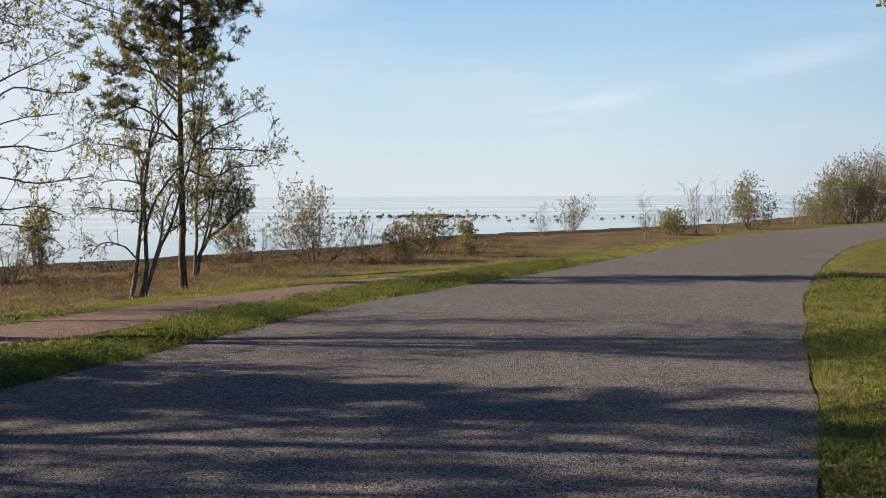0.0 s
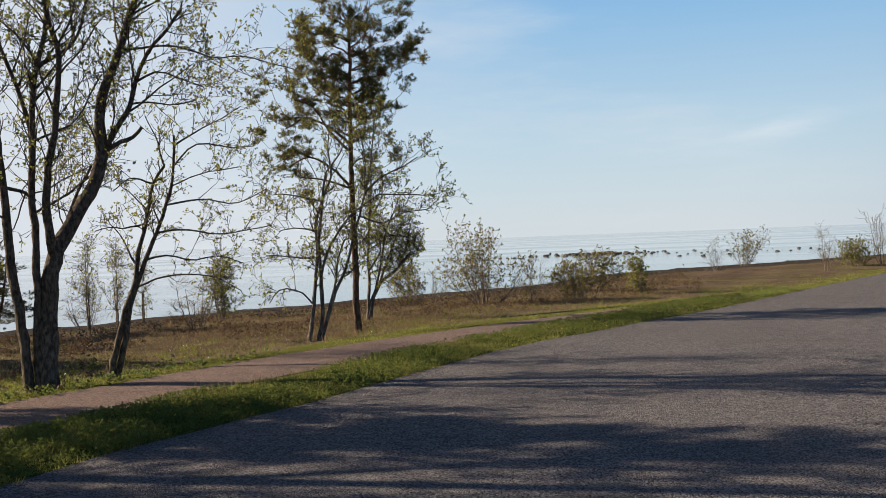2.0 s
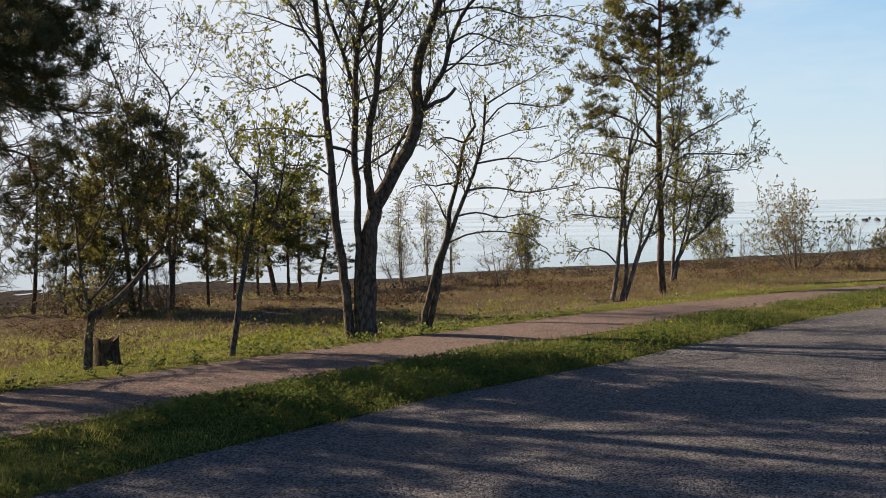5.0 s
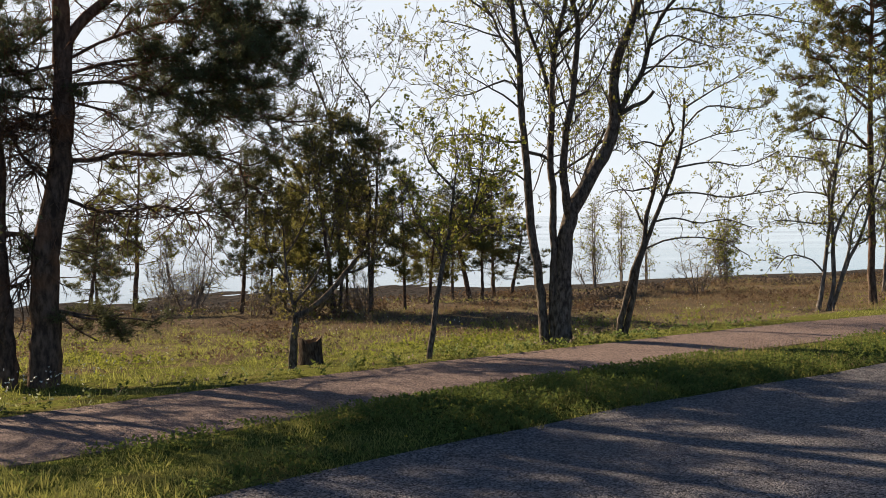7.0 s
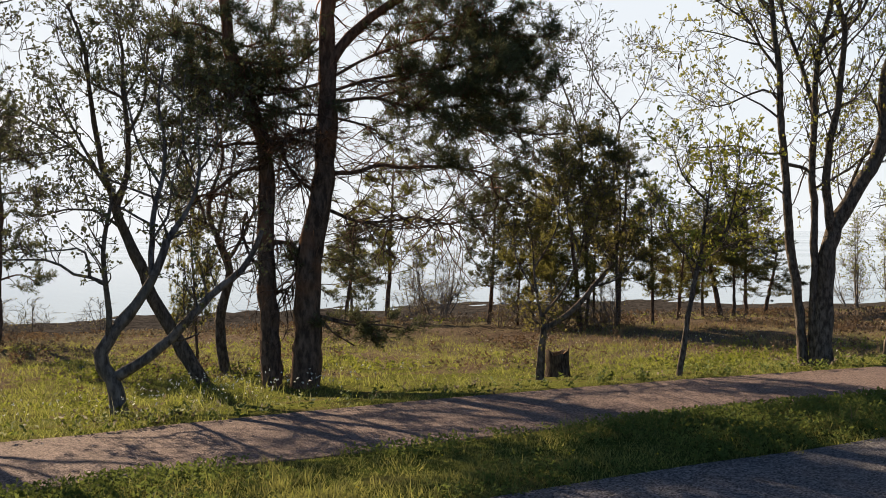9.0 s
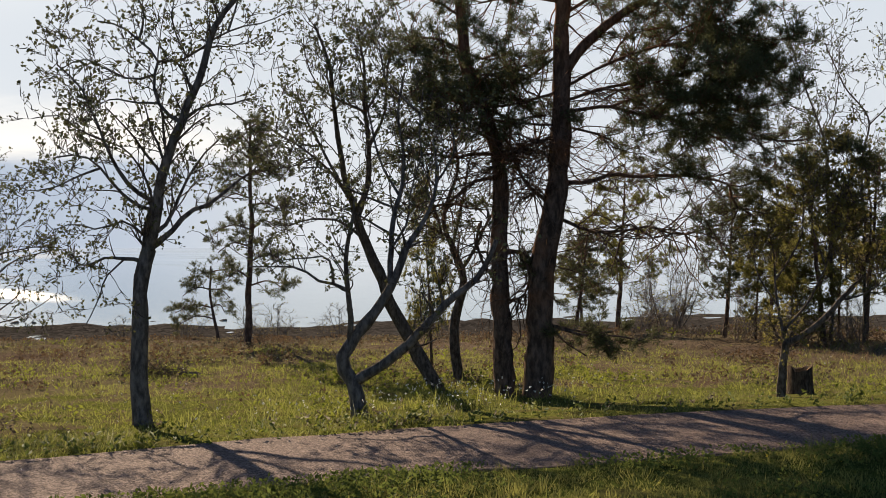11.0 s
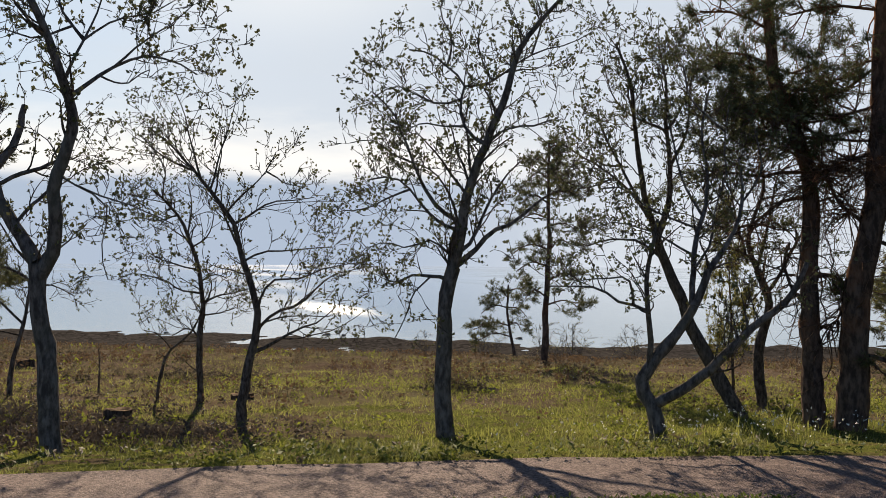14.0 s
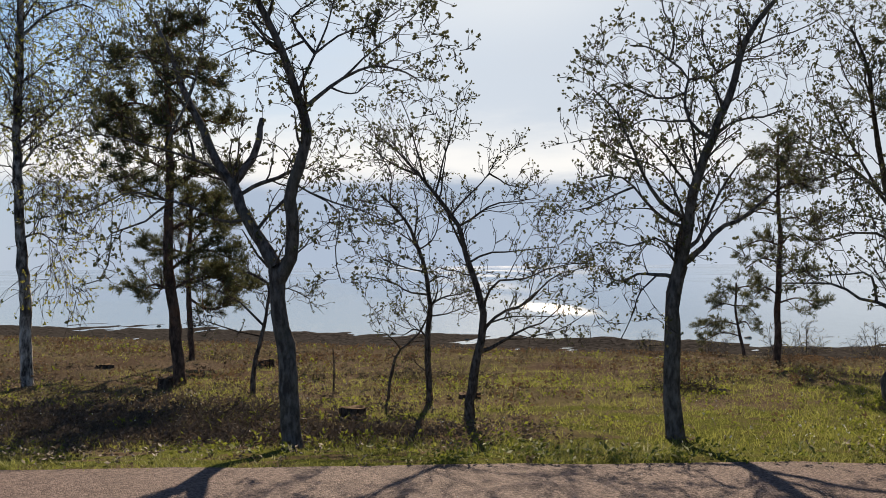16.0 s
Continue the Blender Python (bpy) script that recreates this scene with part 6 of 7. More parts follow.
SHRUBS = [
    (-3.05, 26.0, 1.75, 1.38, SPARSE), (-2.0, 26.3, 0.95, 0.57, BARE), (-1.0, 26.2, 0.85, 0.65, SPARSE), (-0.6, 30.2, 0.96, 0.91, SPARSE),
    (0.7, 28.2, 0.97, 0.32, YELLOW), (-5.0, 26.4, 0.94, 0.57, SPARSE), (-4.6, 27.8, 0.85, 0.39, BARE), (4.2, 45.1, 1.25, 0.68, BARE),
    (7.0, 60.1, 1.75, 1.45, SPARSE), (7.2, 38.9, 1.5, 0.49, BARE), (8.9, 42.4, 0.95, 0.94, DENSE), (9.9, 42.3, 2.03, 1.16, BARE),
    (11.6, 45.9, 1.99, 0.94, BARE), (13.7, 48.6, 2.21, 1.36, DENSE), (17.7, 55.2, 1.45, 1.13, BARE), (19.6, 57.0, 1.41, 1.41, DENSE),
    (20.6, 58.3, 2.9, 1.6, DENSE), (22.3, 59.4, 3.9, 1.65, DENSE), (24.6, 61.9, 3.6, 1.4, DENSE), (21.2, 56.9, 1.6, 1.89, BARE),
    (23.6, 60.2, 2.2, 1.3, DENSE), (27.2, 64.0, 3.5, 2.1, DENSE), (-13.5, 26.8, 2.45, 0.22, POPLAR), (-12.0, 25.3, 2.18, 0.2, POPLAR),
    (-11.0, 24.6, 1.64, 0.22, POPLAR), (-8.1, 20.5, 1.07, 0.69, BARE), (-9.1, 24.8, 1.58, 0.41, YELLOW), (-16.4, 32.2, 1.22, 0.76, BARE),
    (-28.5, 11.6, 0.9, 0.86, BARE), (-28.1, 13.4, 0.85, 0.82, BARE), (-17.5, 15.9, 1.64, 0.92, BARE), (-19.2, 16.8, 1.2, 0.72, BARE),
    (-30.2, 9.3, 0.98, 0.77, BARE), (-27.5, 10.4, 0.91, 0.97, BARE), (-30.8, 8.0, 0.63, 0.55, BARE), (-20.4, 18.4, 1.62, 0.94, BARE),
    (-19.3, 17.9, 1.78, 0.90, BARE), (-13.2, 13.4, 0.86, 0.54, BARE), (-11.7, 14.4, 0.74, 0.58, BARE), (-11.1, 14.0, 0.73, 0.51, BARE), (-11.9, 13.3, 0.8, 0.68, SPARSE),
]
models = {}
for i, (x, y, h, half, look_of) in enumerate(SHRUBS):
    label, leaf, bark_mat, stems, step, leaves, size = SHRUB_LOOKS[look_of]
    far = max(1.0, math.hypot(x, y) / 30.0)
    key = (look_of, round(h * 1.5), far > 1.5)
    if key in models:
        ob, h0, half0 = models[key]
        copy_thing(ob, pose(*spot(x, y, float(ground(x, y)) - 0.02)[:3], 0, 0, 71 * i) @ Matrix.Diagonal((half / half0, half / half0, h / h0, 1)))
    else:
        name = "young_tree" if look_of == POPLAR else "shrub"
        ob = shrub(name, label, 200 + i, x, y, h, half, leaf, bark_mat, stems, step * far, leaves, size * (0.75 + 0.25 * far), 0.55 if look_of == BARE else 1.0, look_of == POPLAR)
        models[key] = tagged(ob, group="shrubs along the shore"), h, half


# ---- stumps, dead brush, boulders ----
WOOD_OLD = bark("weathered_dead_wood", (0.040, 0.033, 0.027), (0.18, 0.15, 0.122), 10.0)
WOOD_CUT = bark("cut_wood_face", (0.10, 0.075, 0.05), (0.30, 0.22, 0.145), 6.0)
m, n = material("wet_grey_boulder")
p = n.add("ShaderNodeTexCoord").outputs["Object"]
speck, stain = n.noise(p, 18.0, 4.0), n.noise(p, 2.0, 4.0)
surface(n, n.mix(n.step(stain, 0.35, 0.65), (0.05, 0.047, 0.044), n.mix(speck, (0.10, 0.09, 0.08), (0.26, 0.235, 0.21))), 0.75, speck, 0.5, 0.03)
BOULDER_MAT = m


STUMP_BARK = bark("dark_stump_bark", (0.026, 0.021, 0.018), (0.11, 0.088, 0.070), 10.0)


def stump(label, seed, x, y, r, h, hollow=True):
    rng = np.random.default_rng(seed)
    root = new("tree_stump")
    stand(root, x, y, -0.02, rng.uniform(0, 360))
    tagged(root, label, "stump")
    k = 18
    ang = np.arange(k) * 2 * math.pi / k
    flare = 1 + 0.09 * np.sin(ang * 3 + 1) + 0.03 * rng.normal(size=k)
    rim = h * (1 + 0.05 * np.sin(ang * 2) + 0.03 * rng.normal(size=k))
    rings = [(1.3, np.zeros(k)), (1.08, rim * 0.25), (1.0, rim * 0.6), (0.98, rim)]
    v = [np.stack([np.cos(ang) * r * s * flare, np.sin(ang) * r * s * flare, z], -1) for s, z in rings]
    i = np.arange(len(v) * k).reshape(-1, k)
    j = np.roll(i, -1, 1)
    part("bark", mesh_of("bark", np.concatenate(v), np.stack([i[:-1], j[:-1], j[1:], i[1:]], -1).reshape(-1, 4), STUMP_BARK, True), root)
    inner = [(0.97, rim), (0.74, rim * 0.97), (0.66, rim * (0.45 if hollow else 0.96)), (0.05, rim * 0 + h * (0.35 if hollow else 0.95))]
    v = [np.stack([np.cos(ang) * r * s * flare, np.sin(ang) * r * s * flare, z], -1) for s, z in inner]
    i = np.arange(len(v) * k).reshape(-1, k)
    j = np.roll(i, -1, 1)
    part("cut_face", mesh_of("cut_face", np.concatenate(v), np.stack([i[:-1], j[:-1], j[1:], i[1:]], -1).reshape(-1, 4), WOOD_CUT), root, "pale sawn wood")
    return root


stump("hollow dark tree stump beside a small forked tree", 1, -8.02, 9.06, 0.125, 0.33)
stump("low brown stump with a splinter in rough grass", 2, -11.55, -0.19, 0.14, 0.16, False)
stump("broken grey stump beside a field pine", 3, -14.34, -2.6, 0.10, 0.22)
stump("dark low stump far out in the meadow", 4, -17.74, -1.66, 0.13, 0.15, False)
stump("dark low stump far out in the meadow", 5, -17.86, -4.2, 0.14, 0.10, False)
stump("short dark stump by a slim tree", 6, -12.9, 1.15, 0.13, 0.13, False)


def brush_pile(label, seed, x, y, rx, ry, count, h):
    """A heap of cut dead branches."""
    rng = np.random.default_rng(seed)
    a, q = rng.uniform(0, 2 * math.pi, count), np.sqrt(rng.uniform(0, 1, count))
    px, py = np.cos(a) * q * rx, np.sin(a) * q * ry
    at = np.stack([px, py, h * (1 - q**2) * rng.uniform(0, 1, count) + 0.01], -1)
    head = np.stack([rng.normal(size=count), rng.normal(size=count), rng.normal(size=count) * 0.5], -1)
    lines = sprigs(rng, at, head, rng.uniform(0.06, 0.30, count), 4, 0.25)
    v, f = tubes(lines, rng.uniform(0.0015, 0.005, count)[:, None] * np.linspace(1, 0.5, 4), 4)
    ob = new("brush_pile", mesh_of("brush_pile", v, f, WOOD_OLD, True))
    stand(ob, x, y, 0.02, 90)
    tagged(ob, label, "brush", kind="stuff")


brush_pile("heap of dead branches scattered by the path edge", 11, -11.3, -3.2, 2.2, 1.3, 2600, 0.09)
brush_pile("low heap of dead brush in rough grass", 12, -11.7, -1.3, 0.8, 0.5, 420, 0.07)
brush_pile("scatter of cut twigs on the grass", 13, -10.4, -1.0, 1.7, 0.5, 1100, 0.05)
brush_pile("dark brush heap near a birch", 14, -14.4, -4.4, 1.2, 0.6, 380, 0.07)
brush_pile("scatter of dry sticks in the verge", 15, -10.1, -0.1, 0.9, 0.3, 110, 0.04)
brush_pile("low pile of dark logs and sticks in the meadow", 16, -13.5, 3.85, 0.5, 0.3, 420, 0.13)
brush_pile("dry brush heap out in the meadow", 17, -15.6, 0.9, 1.0, 0.5, 260, 0.06)
brush_pile("tangled dead brush under the young pines", 18, -12.3, 13.2, 1.6, 0.6, 220, 0.12)
brush_pile("tangle of cut branches at the foot of thin stems", 19, -4.9, 16.9, 0.55, 0.35, 110, 0.1)


def log(label, seed, x, y, length, r, az):
    rng = np.random.default_rng(seed)
    line = spline([(-length / 2, 0, r * 0.8), (0, rng.normal() * 0.03, r * 0.85), (length / 2, 0, r * 0.8)], 9)
    root = new("log")
    stand(root, x, y, -0.03, az)
    tagged(root, label, "log")
    v, f = tubes(line[None], np.full((1, 9), r) * (1 + 0.06 * rng.normal(size=9)), 10)
    part("bark", mesh_of("bark", v, f, WOOD_OLD, True), root)
    for end in (0, -1):
        bm = bmesh.new()
        bmesh.ops.create_circle(bm, cap_ends=True, segments=10, radius=r * 0.98, matrix=pose(*line[end], 0, 90, 0))
        part_bm("cut_face", bm, WOOD_CUT, root)


for k, (x, y, length, r, az) in enumerate([(-13.35, 4.25, 0.22, 0.05, 60), (-13.5, 4.05, 0.26, 0.045, 12), (-13.65, 3.8, 0.2, 0.05, 140), (-13.4, 3.62, 0.26, 0.04, 30), (-13.6, 3.42, 0.2, 0.05, 75)]):
    log("short dark log with a pale cut end in rough grass", 20 + k, x, y, length, r, az)
log("dark log lying by the brush heap", 3, -14.2, -3.7, 0.5, 0.05, 100)


stake = new("stake")
stand(stake, -13.61, -0.45, -0.03)
tagged(stake, "thin dead upright stick standing in the meadow", "stick")
rng = np.random.default_rng(9)
v, f = tubes(spline([(0, 0, 0), (0.01, 0.005, 0.2), (-0.005, 0.01, 0.42), (0.012, 0.0, 0.62)], 10)[None], np.linspace(0.014, 0.007, 10)[None], 6, rng, 0.1)
part("stem", mesh_of("stem", v, f, WOOD_OLD, True), stake)
at = np.array([(0.0, 0.0, z) for z in np.linspace(0.1, 0.5, 9)])
v, f = tubes(sprigs(rng, at, rng.normal(size=(9, 3)) + np.array([0, 0, 0.6]), rng.uniform(0.04, 0.12, 9), 4), np.full((9, 4), 0.004), 4)
tagged(part("twigs", mesh_of("twigs", v, f, WOOD_OLD, True), stake), kind="stuff")


def boulder_mesh(seed):
    rng = np.random.default_rng(seed)
    bm = bmesh.new()
    bmesh.ops.create_icosphere(bm, subdivisions=2, radius=1.0)
    push = rng.normal(size=(5, 3))
    for v in bm.verts:
        d = 1.0
        for q in push:
            u = Vector(q).normalized()
            d -= 0.28 * max(0.0, v.co.dot(u) - 0.45)
        v.co = v.co * d * (1 + 0.05 * rng.normal())
    me = bpy.data.meshes.new("boulder")
    bm.to_mesh(me)
    bm.free()
    me.materials.append(BOULDER_MAT)
    return me


rng = np.random.default_rng(77)
boulders = [boulder_mesh(k) for k in range(6)]


def boulder(x, y, z, s):
    ob = new("boulder", boulders[int(rng.integers(6))])
    px, py, pz, k = spot(x, y, z)
    s *= k
    ob.matrix_world = pose(px, py, pz, rng.uniform(-20, 20), rng.uniform(-20, 20), rng.uniform(0, 360)) @ Matrix.Diagonal((s * rng.uniform(0.9, 1.6), s, s * rng.uniform(0.45, 0.7), 1))
    tagged(ob, "grey sea-worn boulder standing in shallow water", "rock", "boulders in the shallow sea")


for k in range(150):
    u = rng.normal() * 0.42
    boulder(-1.5 + 10.0 * u, 138 + rng.normal() * 4.5, SEA + 0.05, rng.uniform(0.12, 0.36) * (1.1 - 0.5 * min(1, abs(u))))
for k in range(16):
    boulder(-13 + 1.3 * k * 0.6 + rng.normal() * 0.5, 131 + rng.normal() * 1.5, SEA, rng.uniform(0.10, 0.25))
for k in range(30):
    boulder(6 + rng.uniform(0, 22), 118 + rng.normal() * 9, SEA, rng.uniform(0.1, 0.28))
for k in range(26):
    a = radians(rng.uniform(-12, 122))
    r = float(np.interp(math.degrees(a), SHORE_AZ, SHORE_R)) * rng.uniform(1.0, 1.15)
    boulder(-math.sin(a) * r, math.cos(a) * r, SEA + 0.0, rng.uniform(0.06, 0.16))


# ---- grass, herbs and flowers ----
def meadow_points(rng, count, x0, x1, y0, y1, want):
    x, y = rng.uniform(x0, x1, count), rng.uniform(y0, y1, count)
    keep = rng.uniform(size=count) < want(x, y)
    return x[keep], y[keep]


def patch(x, y, s=1.0):
    return np.clip(0.5 + 0.9 * relief(x * s + 3.1, y * s - 1.7), 0, 1)


def land(x, y):
    off = np.minimum(gap(ROAD_GAP, x, y), gap(PATH_GAP, x, y))
    return ground(x, y) + np.maximum(np.where(off > 0.1, 0.035, 0.06) * np.clip((off - 0.06) / 0.35, -1, 1), -0.02) + 0.08 * relief(x, y) * np.clip((gap(PATH_GAP, x, y) - 1.5) / 5, 0, 1) * np.clip((gap(ROAD_GAP, x, y) - 0.8) / 3, 0, 1)


def grass(name, label, seed, x, y, height, width, mat, lean=0.35, per=1, spread=0.03):
    """Blades of grass; with per > 1 each place bears a tuft that fans outward, of single-triangle blades."""
    rng = np.random.default_rng(seed)
    size = rng.uniform(0.55, 1.35, len(x)) * (0.6 + 0.8 * patch(x, y, 2.6))
    if per > 1:
        size = np.repeat(size, per)
        off = rng.normal(size=(len(x) * per, 2)) * spread
        b = np.arctan2(off[:, 1], off[:, 0]) + rng.normal(size=len(off)) * 0.7
        x, y = np.repeat(x, per) + off[:, 0], np.repeat(y, per) + off[:, 1]
    else:
        b = rng.uniform(0, 2 * math.pi, len(x))
    n = len(x)
    a = rng.uniform(0, 2 * math.pi, n)
    h = height * rng.uniform(0.4, 1.25, n) * size
    wd = width * rng.uniform(0.6, 1.3, n)
    base = np.stack([x, y, land(x, y) - 0.012], -1)
    s = np.stack([np.cos(a), np.sin(a), 0 * a], -1) * wd[:, None]
    t = np.stack([np.cos(b), np.sin(b), 0 * b], -1) * (h * lean * rng.uniform(0.1, 1.6, n))[:, None]
    up = np.array([0, 0, 1.0])
    tip = base + t + up * (h * 0.95)[:, None]
    if per > 1:
        v = np.stack([base - s, base + s, tip], 1)
        f = np.arange(n * 3).reshape(-1, 3)
    else:
        mid = base + t * 0.35 + up * (h * 0.55)[:, None]
        v = np.stack([base - s, base + s, mid - s * 0.75, mid + s * 0.75, tip], 1)
        i = (np.arange(n) * 5)[:, None]
        f = np.concatenate([i + np.array([[0, 1, 3]]), i + np.array([[0, 3, 2]]), i + np.array([[2, 3, 4]])])
    tagged(new(name, mesh_of(name, settle(v), f, mat)), label, "grass", kind="stuff")


def herbs(name, label, seed, x, y, size, mat, leaves=6, height=0.06):
    """Low rosettes of broad leaves."""
    rng = np.random.default_rng(seed)
    n = len(x)
    at = np.repeat(np.stack([x, y, land(x, y)], -1), leaves, 0)
    at[:, 2] += height * rng.uniform(0, 1, len(at))
    at[:, :2] += rng.normal(size=(len(at), 2)) * size * 0.4
    d = np.stack([rng.normal(size=len(at)), rng.normal(size=len(at)), rng.uniform(0.1, 1.2, len(at))], -1)
    l = size * rng.uniform(0.6, 1.3, len(at))
    v, f = blades(rng, at, d, l, l * 0.26)
    tagged(new(name, mesh_of(name, settle(v), f, mat)), label, "herb", kind="stuff")


rng = np.random.default_rng(31)
HERB_BRIGHT = foliage("fresh_herb_leaf", (0.068, 0.096, 0.018), (0.136, 0.160, 0.032), (0.240, 0.256, 0.040), 0.45)
HERB = foliage("broad_herb_leaf", (0.043, 0.075, 0.020), (0.102, 0.134, 0.036), (0.178, 0.204, 0.051), 0.42)


def verge(x, y):
    r, p = gap(ROAD_GAP, x, y), gap(PATH_GAP, x, y)
    east = x > np.interp(y, ROAD_RIGHT[:, 1], ROAD_RIGHT[:, 0])
    ragged = 0.10 * relief(x * 2.3, y * 2.3) - 0.04
    near = (r > ragged) & (p > ragged * 1.4) & (p < 2.6) & (x > np.interp(y, PATH_NEAR[:, 1], PATH_NEAR[:, 0]) - 0.05) & ~east
    return near, r, p, east


def verge_want(x, y):
    near, r, p, east = verge(x, y)
    d = np.hypot(x, y)
    return near * np.clip(9.0 / np.maximum(d, 1), 0.18, 1) * (0.55 + 0.45 * patch(x, y, 1.5))


vx, vy = meadow_points(rng, 300000, -8.0, 4.5, 0, 30, lambda x, y: verge_want(x, y) * (0.3 + 0.7 * patch(x + 2, y, 1.1)))
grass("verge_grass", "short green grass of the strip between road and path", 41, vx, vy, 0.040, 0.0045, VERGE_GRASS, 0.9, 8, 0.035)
hx, hy = meadow_points(rng, 260000, -8.0, 4.5, 0, 30, lambda x, y: verge_want(x, y) * np.clip(patch(x, y, 0.9) * 1.5 - 0.15, 0, 1))
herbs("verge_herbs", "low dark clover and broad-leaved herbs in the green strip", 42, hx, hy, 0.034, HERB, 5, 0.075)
tx, ty = meadow_points(rng, 42000, -8.0, 4.5, 0, 30, lambda x, y: verge_want(x, y) * patch(x + 4, y - 3, 2.1) ** 3)
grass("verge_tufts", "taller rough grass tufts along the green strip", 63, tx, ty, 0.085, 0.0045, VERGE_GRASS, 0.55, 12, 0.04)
tx, ty = meadow_points(rng, 15000, -8.0, 4.5, 0, 30, lambda x, y: verge_want(x, y) * patch(x - 6, y + 1, 1.7) ** 3)
grass("bright_verge_tufts", "sunlit yellow-green grass tufts in the green strip", 64, tx, ty, 0.07, 0.004, GRASS, 0.6, 12, 0.04)
sx, sy = meadow_points(rng, 60000, -8.0, 4.5, 0, 30, lambda x, y: verge(x, y)[0] * patch(x + 9, y, 0.5) ** 4)
grass("dry_verge_grass", "dry straw stalks in the green strip", 43, sx, sy, 0.15, 0.0028, STRAW_PALE, 0.5)
ex, ey = meadow_points(rng, 90000, -6, 4.5, 0, 30, lambda x, y: (verge(x, y)[0] & (verge(x, y)[1] < 0.35)) * patch(x + 1, y + 6, 0.8) ** 2)
grass("yellowed_verge_grass", "yellowed short grass along the road's edge", 55, ex, ey, 0.05, 0.0045, GRASS, 0.9, 4, 0.03)


def roadside_want(x, y):
    r, p = gap(ROAD_GAP, x, y), gap(PATH_GAP, x, y)
    d = np.hypot(x, y)
    far_side = (p > 2) & (y > 24) & (x < np.interp(y, ROAD_LEFT[:, 1], ROAD_LEFT[:, 0])) & (r < 2.2)
    east = x > np.interp(y, ROAD_RIGHT[:, 1], ROAD_RIGHT[:, 0])
    return (r > -0.03) * (far_side | east) * np.clip(7.0 / np.maximum(d, 1), 0.1, 1) * (np.degrees(np.arctan2(x, y)) < 25)


rx, ry = meadow_points(rng, 260000, 1.5, 24, 3, 62, lambda x, y: roadside_want(x, y) * np.clip(1.5 * patch(x, y + 3, 1.3) - 0.25, 0.05, 1) * (gap(ROAD_GAP, x, y) > 0.05 * relief(x * 2, y * 2) - 0.03))
rx2, ry2 = meadow_points(rng, 120000, 1.4, 20, 3, 45, lambda x, y: (roadside_want(x, y) > 0) * (gap(ROAD_GAP, x, y) < 0.16) * np.clip(9.0 / np.hypot(x, y), 0.2, 1))
rx3, ry3 = meadow_points(rng, 34000, 1.5, 6.5, 3, 17, lambda x, y: (roadside_want(x, y) > 0) * np.clip(1.6 * patch(x, y + 3, 1.3) - 0.1, 0.05, 1))
rx, ry = np.r_[rx, rx2, rx3], np.r_[ry, ry2, ry3]
grass("roadside_grass", "trimmed green grass along the road's far bend", 44, rx, ry, 0.06, 0.006, VERGE_GRASS, 0.8, 7, 0.05)
hx, hy = meadow_points(rng, 45000, 1.5, 8, 3, 22, lambda x, y: roadside_want(x, y) * patch(x, y, 1.1))
ex, ey = meadow_points(rng, 40000, 1.5, 24, 3, 50, lambda x, y: roadside_want(x, y) * patch(x - 5, y, 0.9) ** 2)
grass("yellowed_roadside_grass", "yellowed sunlit grass beside the road's bend", 59, ex, ey, 0.06, 0.006, GRASS, 0.9, 6, 0.05)
herbs("roadside_herbs", "clover and dandelion leaves beside the road", 45, hx, hy, 0.04, HERB, 4, 0.05)


def seaward(x, y):
    p = gap(PATH_GAP, x, y)
    return np.where((p > -0.05) & (x < np.interp(y, PATH_FAR[:, 1], PATH_FAR[:, 0]) + 0.05), p, -9.0) * (fall(x, y) < 0.8)


def litter(x, y):
    """Where cut brush and dead leaves lie thick by the path."""
    return np.minimum(1, np.exp(-(((x + 10.5) / 0.45) ** 2 + ((y + 0.6) / 1.8) ** 2)) + 1.2 * np.exp(-(((x + 11.4) / 1.7) ** 2 + ((y + 3.2) / 2.4) ** 2)))


def lush_want(x, y):
    p, d = seaward(x, y), np.hypot(x, y)
    brown = litter(x, y)
    return (p > -0.04) * np.clip(1.15 - p / np.interp(y, [7, 13], [7.8, 2.6]), 0, 1) * np.clip(10.0 / np.maximum(d, 1), 0.2, 1) * (0.06 + 0.94 * patch(x, y, 0.7)) * (0.35 + 0.65 * patch(x - 4, y + 8, 1.9)) * (1 - 0.75 * brown)


lx, ly = meadow_points(rng, 420000, -17.5, 3.0, -9, 26, lush_want)
grass("meadow_grass", "lush yellow-green grass beside the path", 46, lx, ly, 0.052, 0.0038, GRASS, 0.9, 10, 0.045)
lx, ly = meadow_points(rng, 60000, -17.5, 3.0, -9, 26, lambda x, y: lush_want(x, y) * patch(x + 7, y, 1.3) ** 2)
grass("tall_meadow_grass", "taller single stalks among the meadow grass", 56, lx, ly, 0.13, 0.003, GRASS, 0.5)
hx, hy = meadow_points(rng, 90000, -15, 0, -8, 22, lambda x, y: lush_want(x, y) * patch(x, y, 1.1) ** 2)
herbs("meadow_herbs", "broad-leaved weeds among the meadow grass", 47, hx, hy, 0.045, HERB_BRIGHT, 5, 0.10)
ux, uy = meadow_points(rng, 30000, -13, -3, -7, 18, lambda x, y: lush_want(x, y) * patch(x + 2, y - 5, 1.7) ** 3)
herbs("dry_litter", "brown dead leaves and litter in the meadow grass", 57, ux, uy, 0.05, STRAW, 4, 0.05)
sx, sy = meadow_points(rng, 8000, -12, -5, 0, 16, lambda x, y: (seaward(x, y) > -0.05) * (seaward(x, y) < 0.35) * patch(x, y, 1.9))
herbs("edge_weeds", "dark weeds hanging over the path's edge", 58, sx, sy, 0.05, HERB, 6, 0.09)


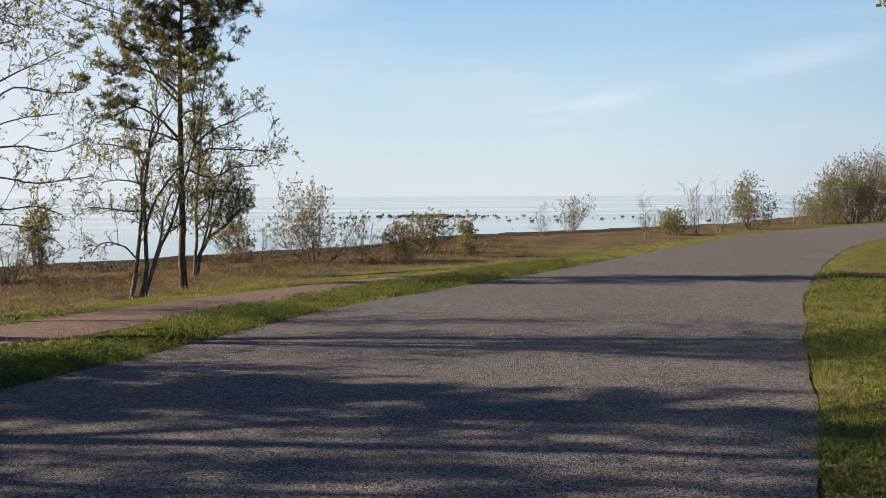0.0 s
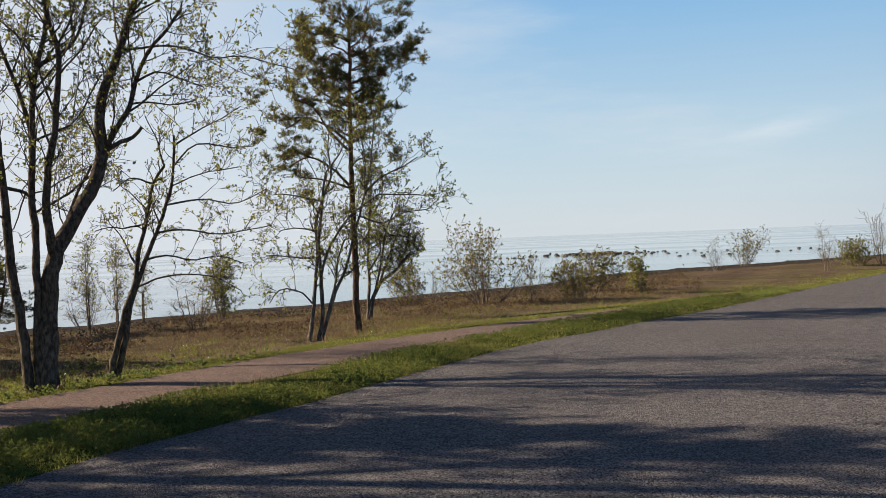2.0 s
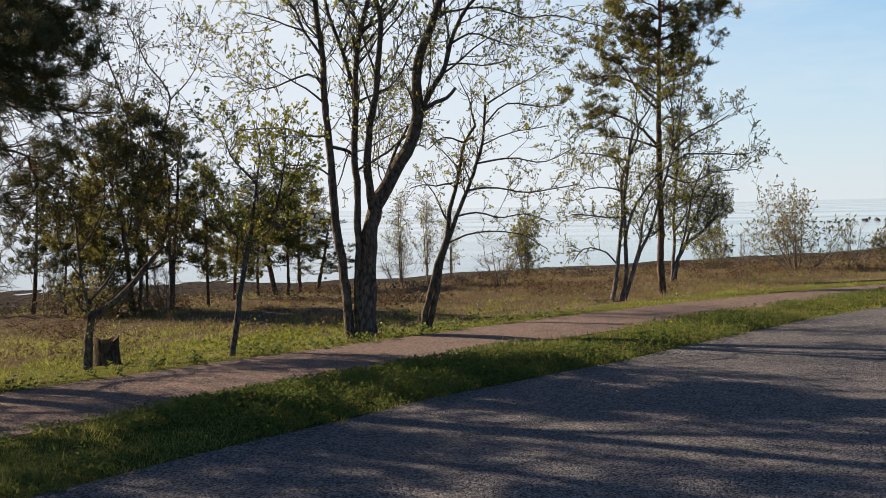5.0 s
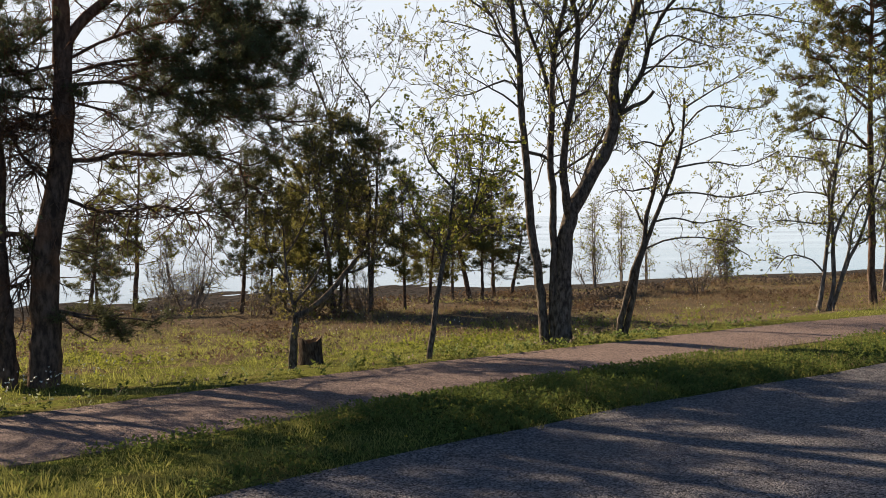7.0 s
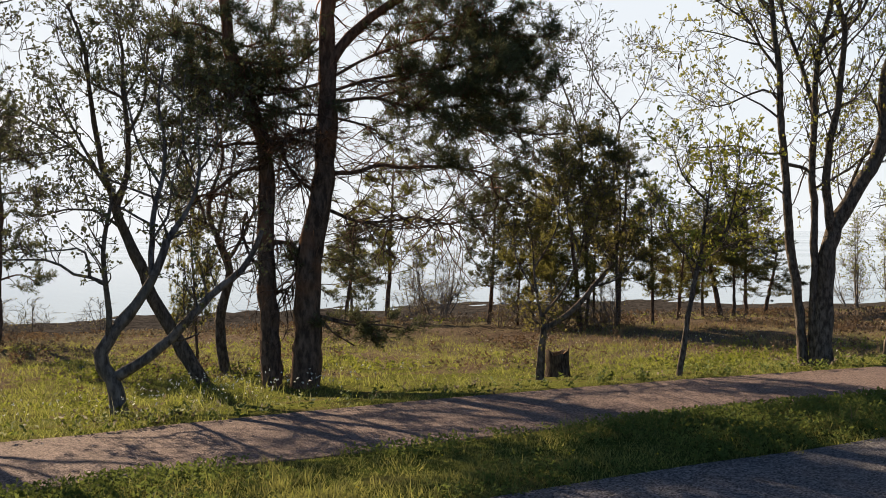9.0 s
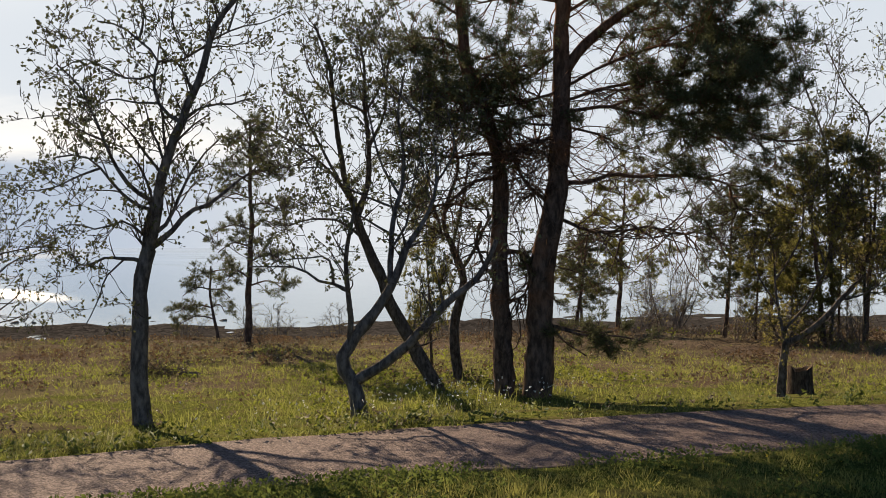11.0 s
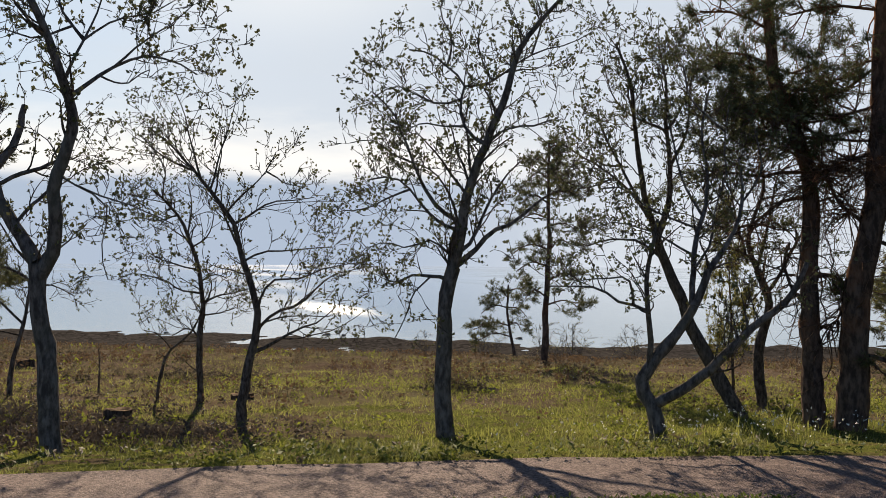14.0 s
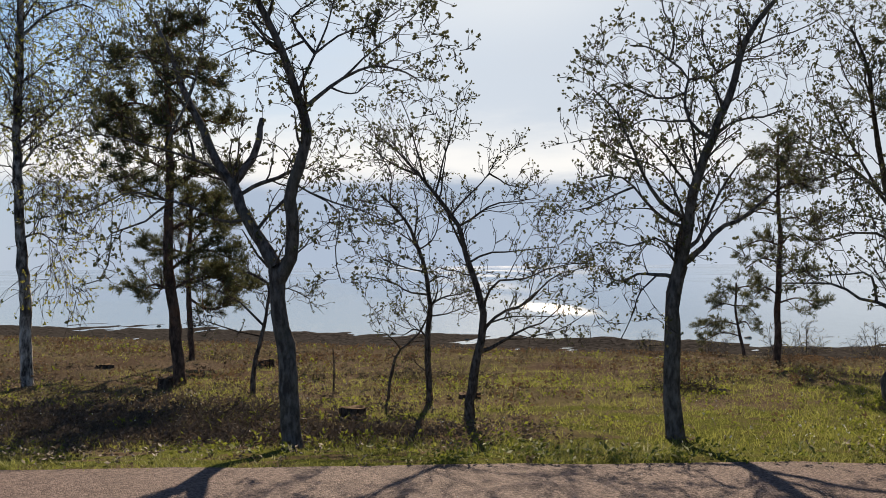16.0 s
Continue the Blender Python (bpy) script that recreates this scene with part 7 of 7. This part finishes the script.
def dry_want(x, y):
    p, d = seaward(x, y), np.hypot(x, y)
    return (p > 0.3) * (fall(x, y) < np.interp(np.degrees(np.arctan2(-x, y)), [14, 34], [0.28, 0.6])) * np.clip(0.35 + p / np.interp(y, [7, 13], [6.0, 1.5]), 0, 1) * np.clip(13.0 / np.maximum(d, 1), 0.2, 1) * (0.1 + 0.9 * patch(x + 5, y - 4, 0.6)) * (0.2 + 0.8 * patch(x, y, 1.6))


dx, dy = meadow_points(rng, 340000, -32, 9, -14, 44, dry_want)
grass("dry_meadow_grass", "short dry brown grass of the open heath", 48, dx, dy, 0.05, 0.0065, STRAW, 1.0, 5, 0.05)
hx, hy = meadow_points(rng, 230000, -11, 9, 12, 46, lambda x, y: dry_want(x, y) * (y > 12) * (gap(PATH_GAP, x, y) > 0.5))
grass("heath_grass", "sunlit straw-coloured grass on the brown heath", 50, hx, hy, 0.08, 0.006, STRAW_PALE, 1.0, 5, 0.05)
gx2, gy2 = meadow_points(rng, 260000, -28, 6, -12, 40, lambda x, y: dry_want(x, y) * patch(x - 2, y + 6, 0.45) ** 1.3 * (1 - 0.9 * litter(x, y)) * np.clip(1.35 - seaward(x, y) / 11.0, 0.2, 1))
grass("green_tussock", "green tufts scattered over the dry heath", 49, gx2, gy2, 0.065, 0.0055, GRASS, 0.9, 8, 0.06)

def scrub_want(x, y):
    p = seaward(x, y)
    return (p > 1.2) * (fall(x, y) < np.interp(np.degrees(np.arctan2(-x, y)), [15, 35], [0.25, 0.55])) * np.clip(patch(x - 7, y + 3, 1.15) * 2.4 - 1.3, 0, 1) * np.clip(p / np.interp(y, [7, 13], [7.0, 1.5]) - 0.1, 0, 1)


bx, by = meadow_points(rng, 80000, -28, 8, -12, 44, scrub_want)
herbs("heath_scrub", "low brown heath scrub in patches over dry ground", 60, bx, by, 0.05, HEATHER, 7, 0.13)
bx, by = meadow_points(rng, 110000, -28, 16, -10, 58, lambda x, y: np.clip(patch(x + 4, y + 12, 1.3) * 2.4 - 1.2, 0, 1) * (seaward(x, y) > 1.2) * (y > 10) * (fall(x, y) > 0.02) * (fall(x, y) < 0.28))
herbs("dark_scrub", "dark dead heather and bramble in patches above the shore", 65, bx, by, 0.05, LITTER, 7, 0.15)
bx, by = meadow_points(rng, 26000, -30, -9.5, -12, 12, lambda x, y: np.clip(patch(x * 0.7 - 3, y * 1.2 + 9, 1.1) * 2.6 - 1.35, 0, 1) * np.clip(seaward(x, y) / 3.0 - 1.3, 0, 1) * (fall(x, y) < 0.6))
herbs("dead_bramble", "flattened brown dead stalks in patches over the meadow", 66, bx, by, 0.055, STRAW, 6, 0.07)
bx, by = meadow_points(rng, 40000, -28, 8, -12, 44, lambda x, y: scrub_want(x + 6, y - 5) * (fall(x, y) < 0.25) * (seaward(x, y) > 0.6))
herbs("heath_herbs", "low olive-green herbs in patches over the heath", 61, bx, by, 0.06, HERB_BRIGHT, 5, 0.09)

bx, by = meadow_points(rng, 17000, -14.5, -9.2, -8, 2, lambda x, y: litter(x, y) * (seaward(x, y) > 0.15))
herbs("leaf_litter", "brown dead leaves and broken twigs under the trees", 62, bx, by, 0.045, LITTER, 4, 0.06)

m, n = material("white_petal")
surface(n, n.mix(n.add("ShaderNodeObjectInfo").outputs["Random"], (0.72, 0.72, 0.66), (0.8, 0.8, 0.76)), 0.8)
PETAL_WHITE = m
m, n = material("yellow_petal")
surface(n, n.mix(n.add("ShaderNodeNewGeometry").outputs["Random Per Island"], (0.65, 0.48, 0.03), (0.7, 0.55, 0.05)), 0.8)
PETAL_YELLOW = m


def flowers(name, label, seed, x, y, height, size, mat):
    rng = np.random.default_rng(seed)
    at = np.repeat(np.stack([x, y, land(x, y) + height * rng.uniform(0.5, 1.2, len(x))], -1), 5, 0)
    at += rng.normal(size=at.shape) * size * 0.25
    d = rng.normal(size=at.shape) + np.array([0, 0, 0.5])
    v, f = blades(rng, at, d, np.full(len(at), size), np.full(len(at), size * 0.35))
    tagged(new(name, mesh_of(name, settle(v), f, mat)), label, "flowers", kind="stuff")


def near_pines(x, y):
    return (seaward(x, y) > 0.1) * np.exp(-(((x + 9.1) / 0.55) ** 2 + ((y - 5.4) / 1.7) ** 2))


fx, fy = meadow_points(rng, 2200, -11.5, -7.5, 2.5, 9.5, near_pines)
flowers("white_flowers", "small white flower heads at the foot of old pines", 51, fx, fy, 0.19, 0.014, PETAL_WHITE)
grass("flower_stalks", "upright green stalks at the foot of old pines", 52, np.repeat(fx, 4) + rng.normal(size=len(fx) * 4) * 0.03, np.repeat(fy, 4) + rng.normal(size=len(fx) * 4) * 0.03, 0.16, 0.003, GRASS, 0.6)
fx, fy = meadow_points(rng, 1500, -15, -4, -6, 18, lambda x, y: (seaward(x, y) > 0.1) * patch(x, y + 2, 0.9))
flowers("pale_seed_heads", "pale dandelion seed heads in the meadow", 53, fx, fy, 0.11, 0.009, PETAL_WHITE)
fx, fy = meadow_points(rng, 260, -8, 6, 3, 20, lambda x, y: verge(x, y)[0] | (roadside_want(x, y) > 0))
flowers("yellow_flowers", "yellow dandelion heads in short grass", 54, fx, fy, 0.06, 0.014, PETAL_YELLOW)
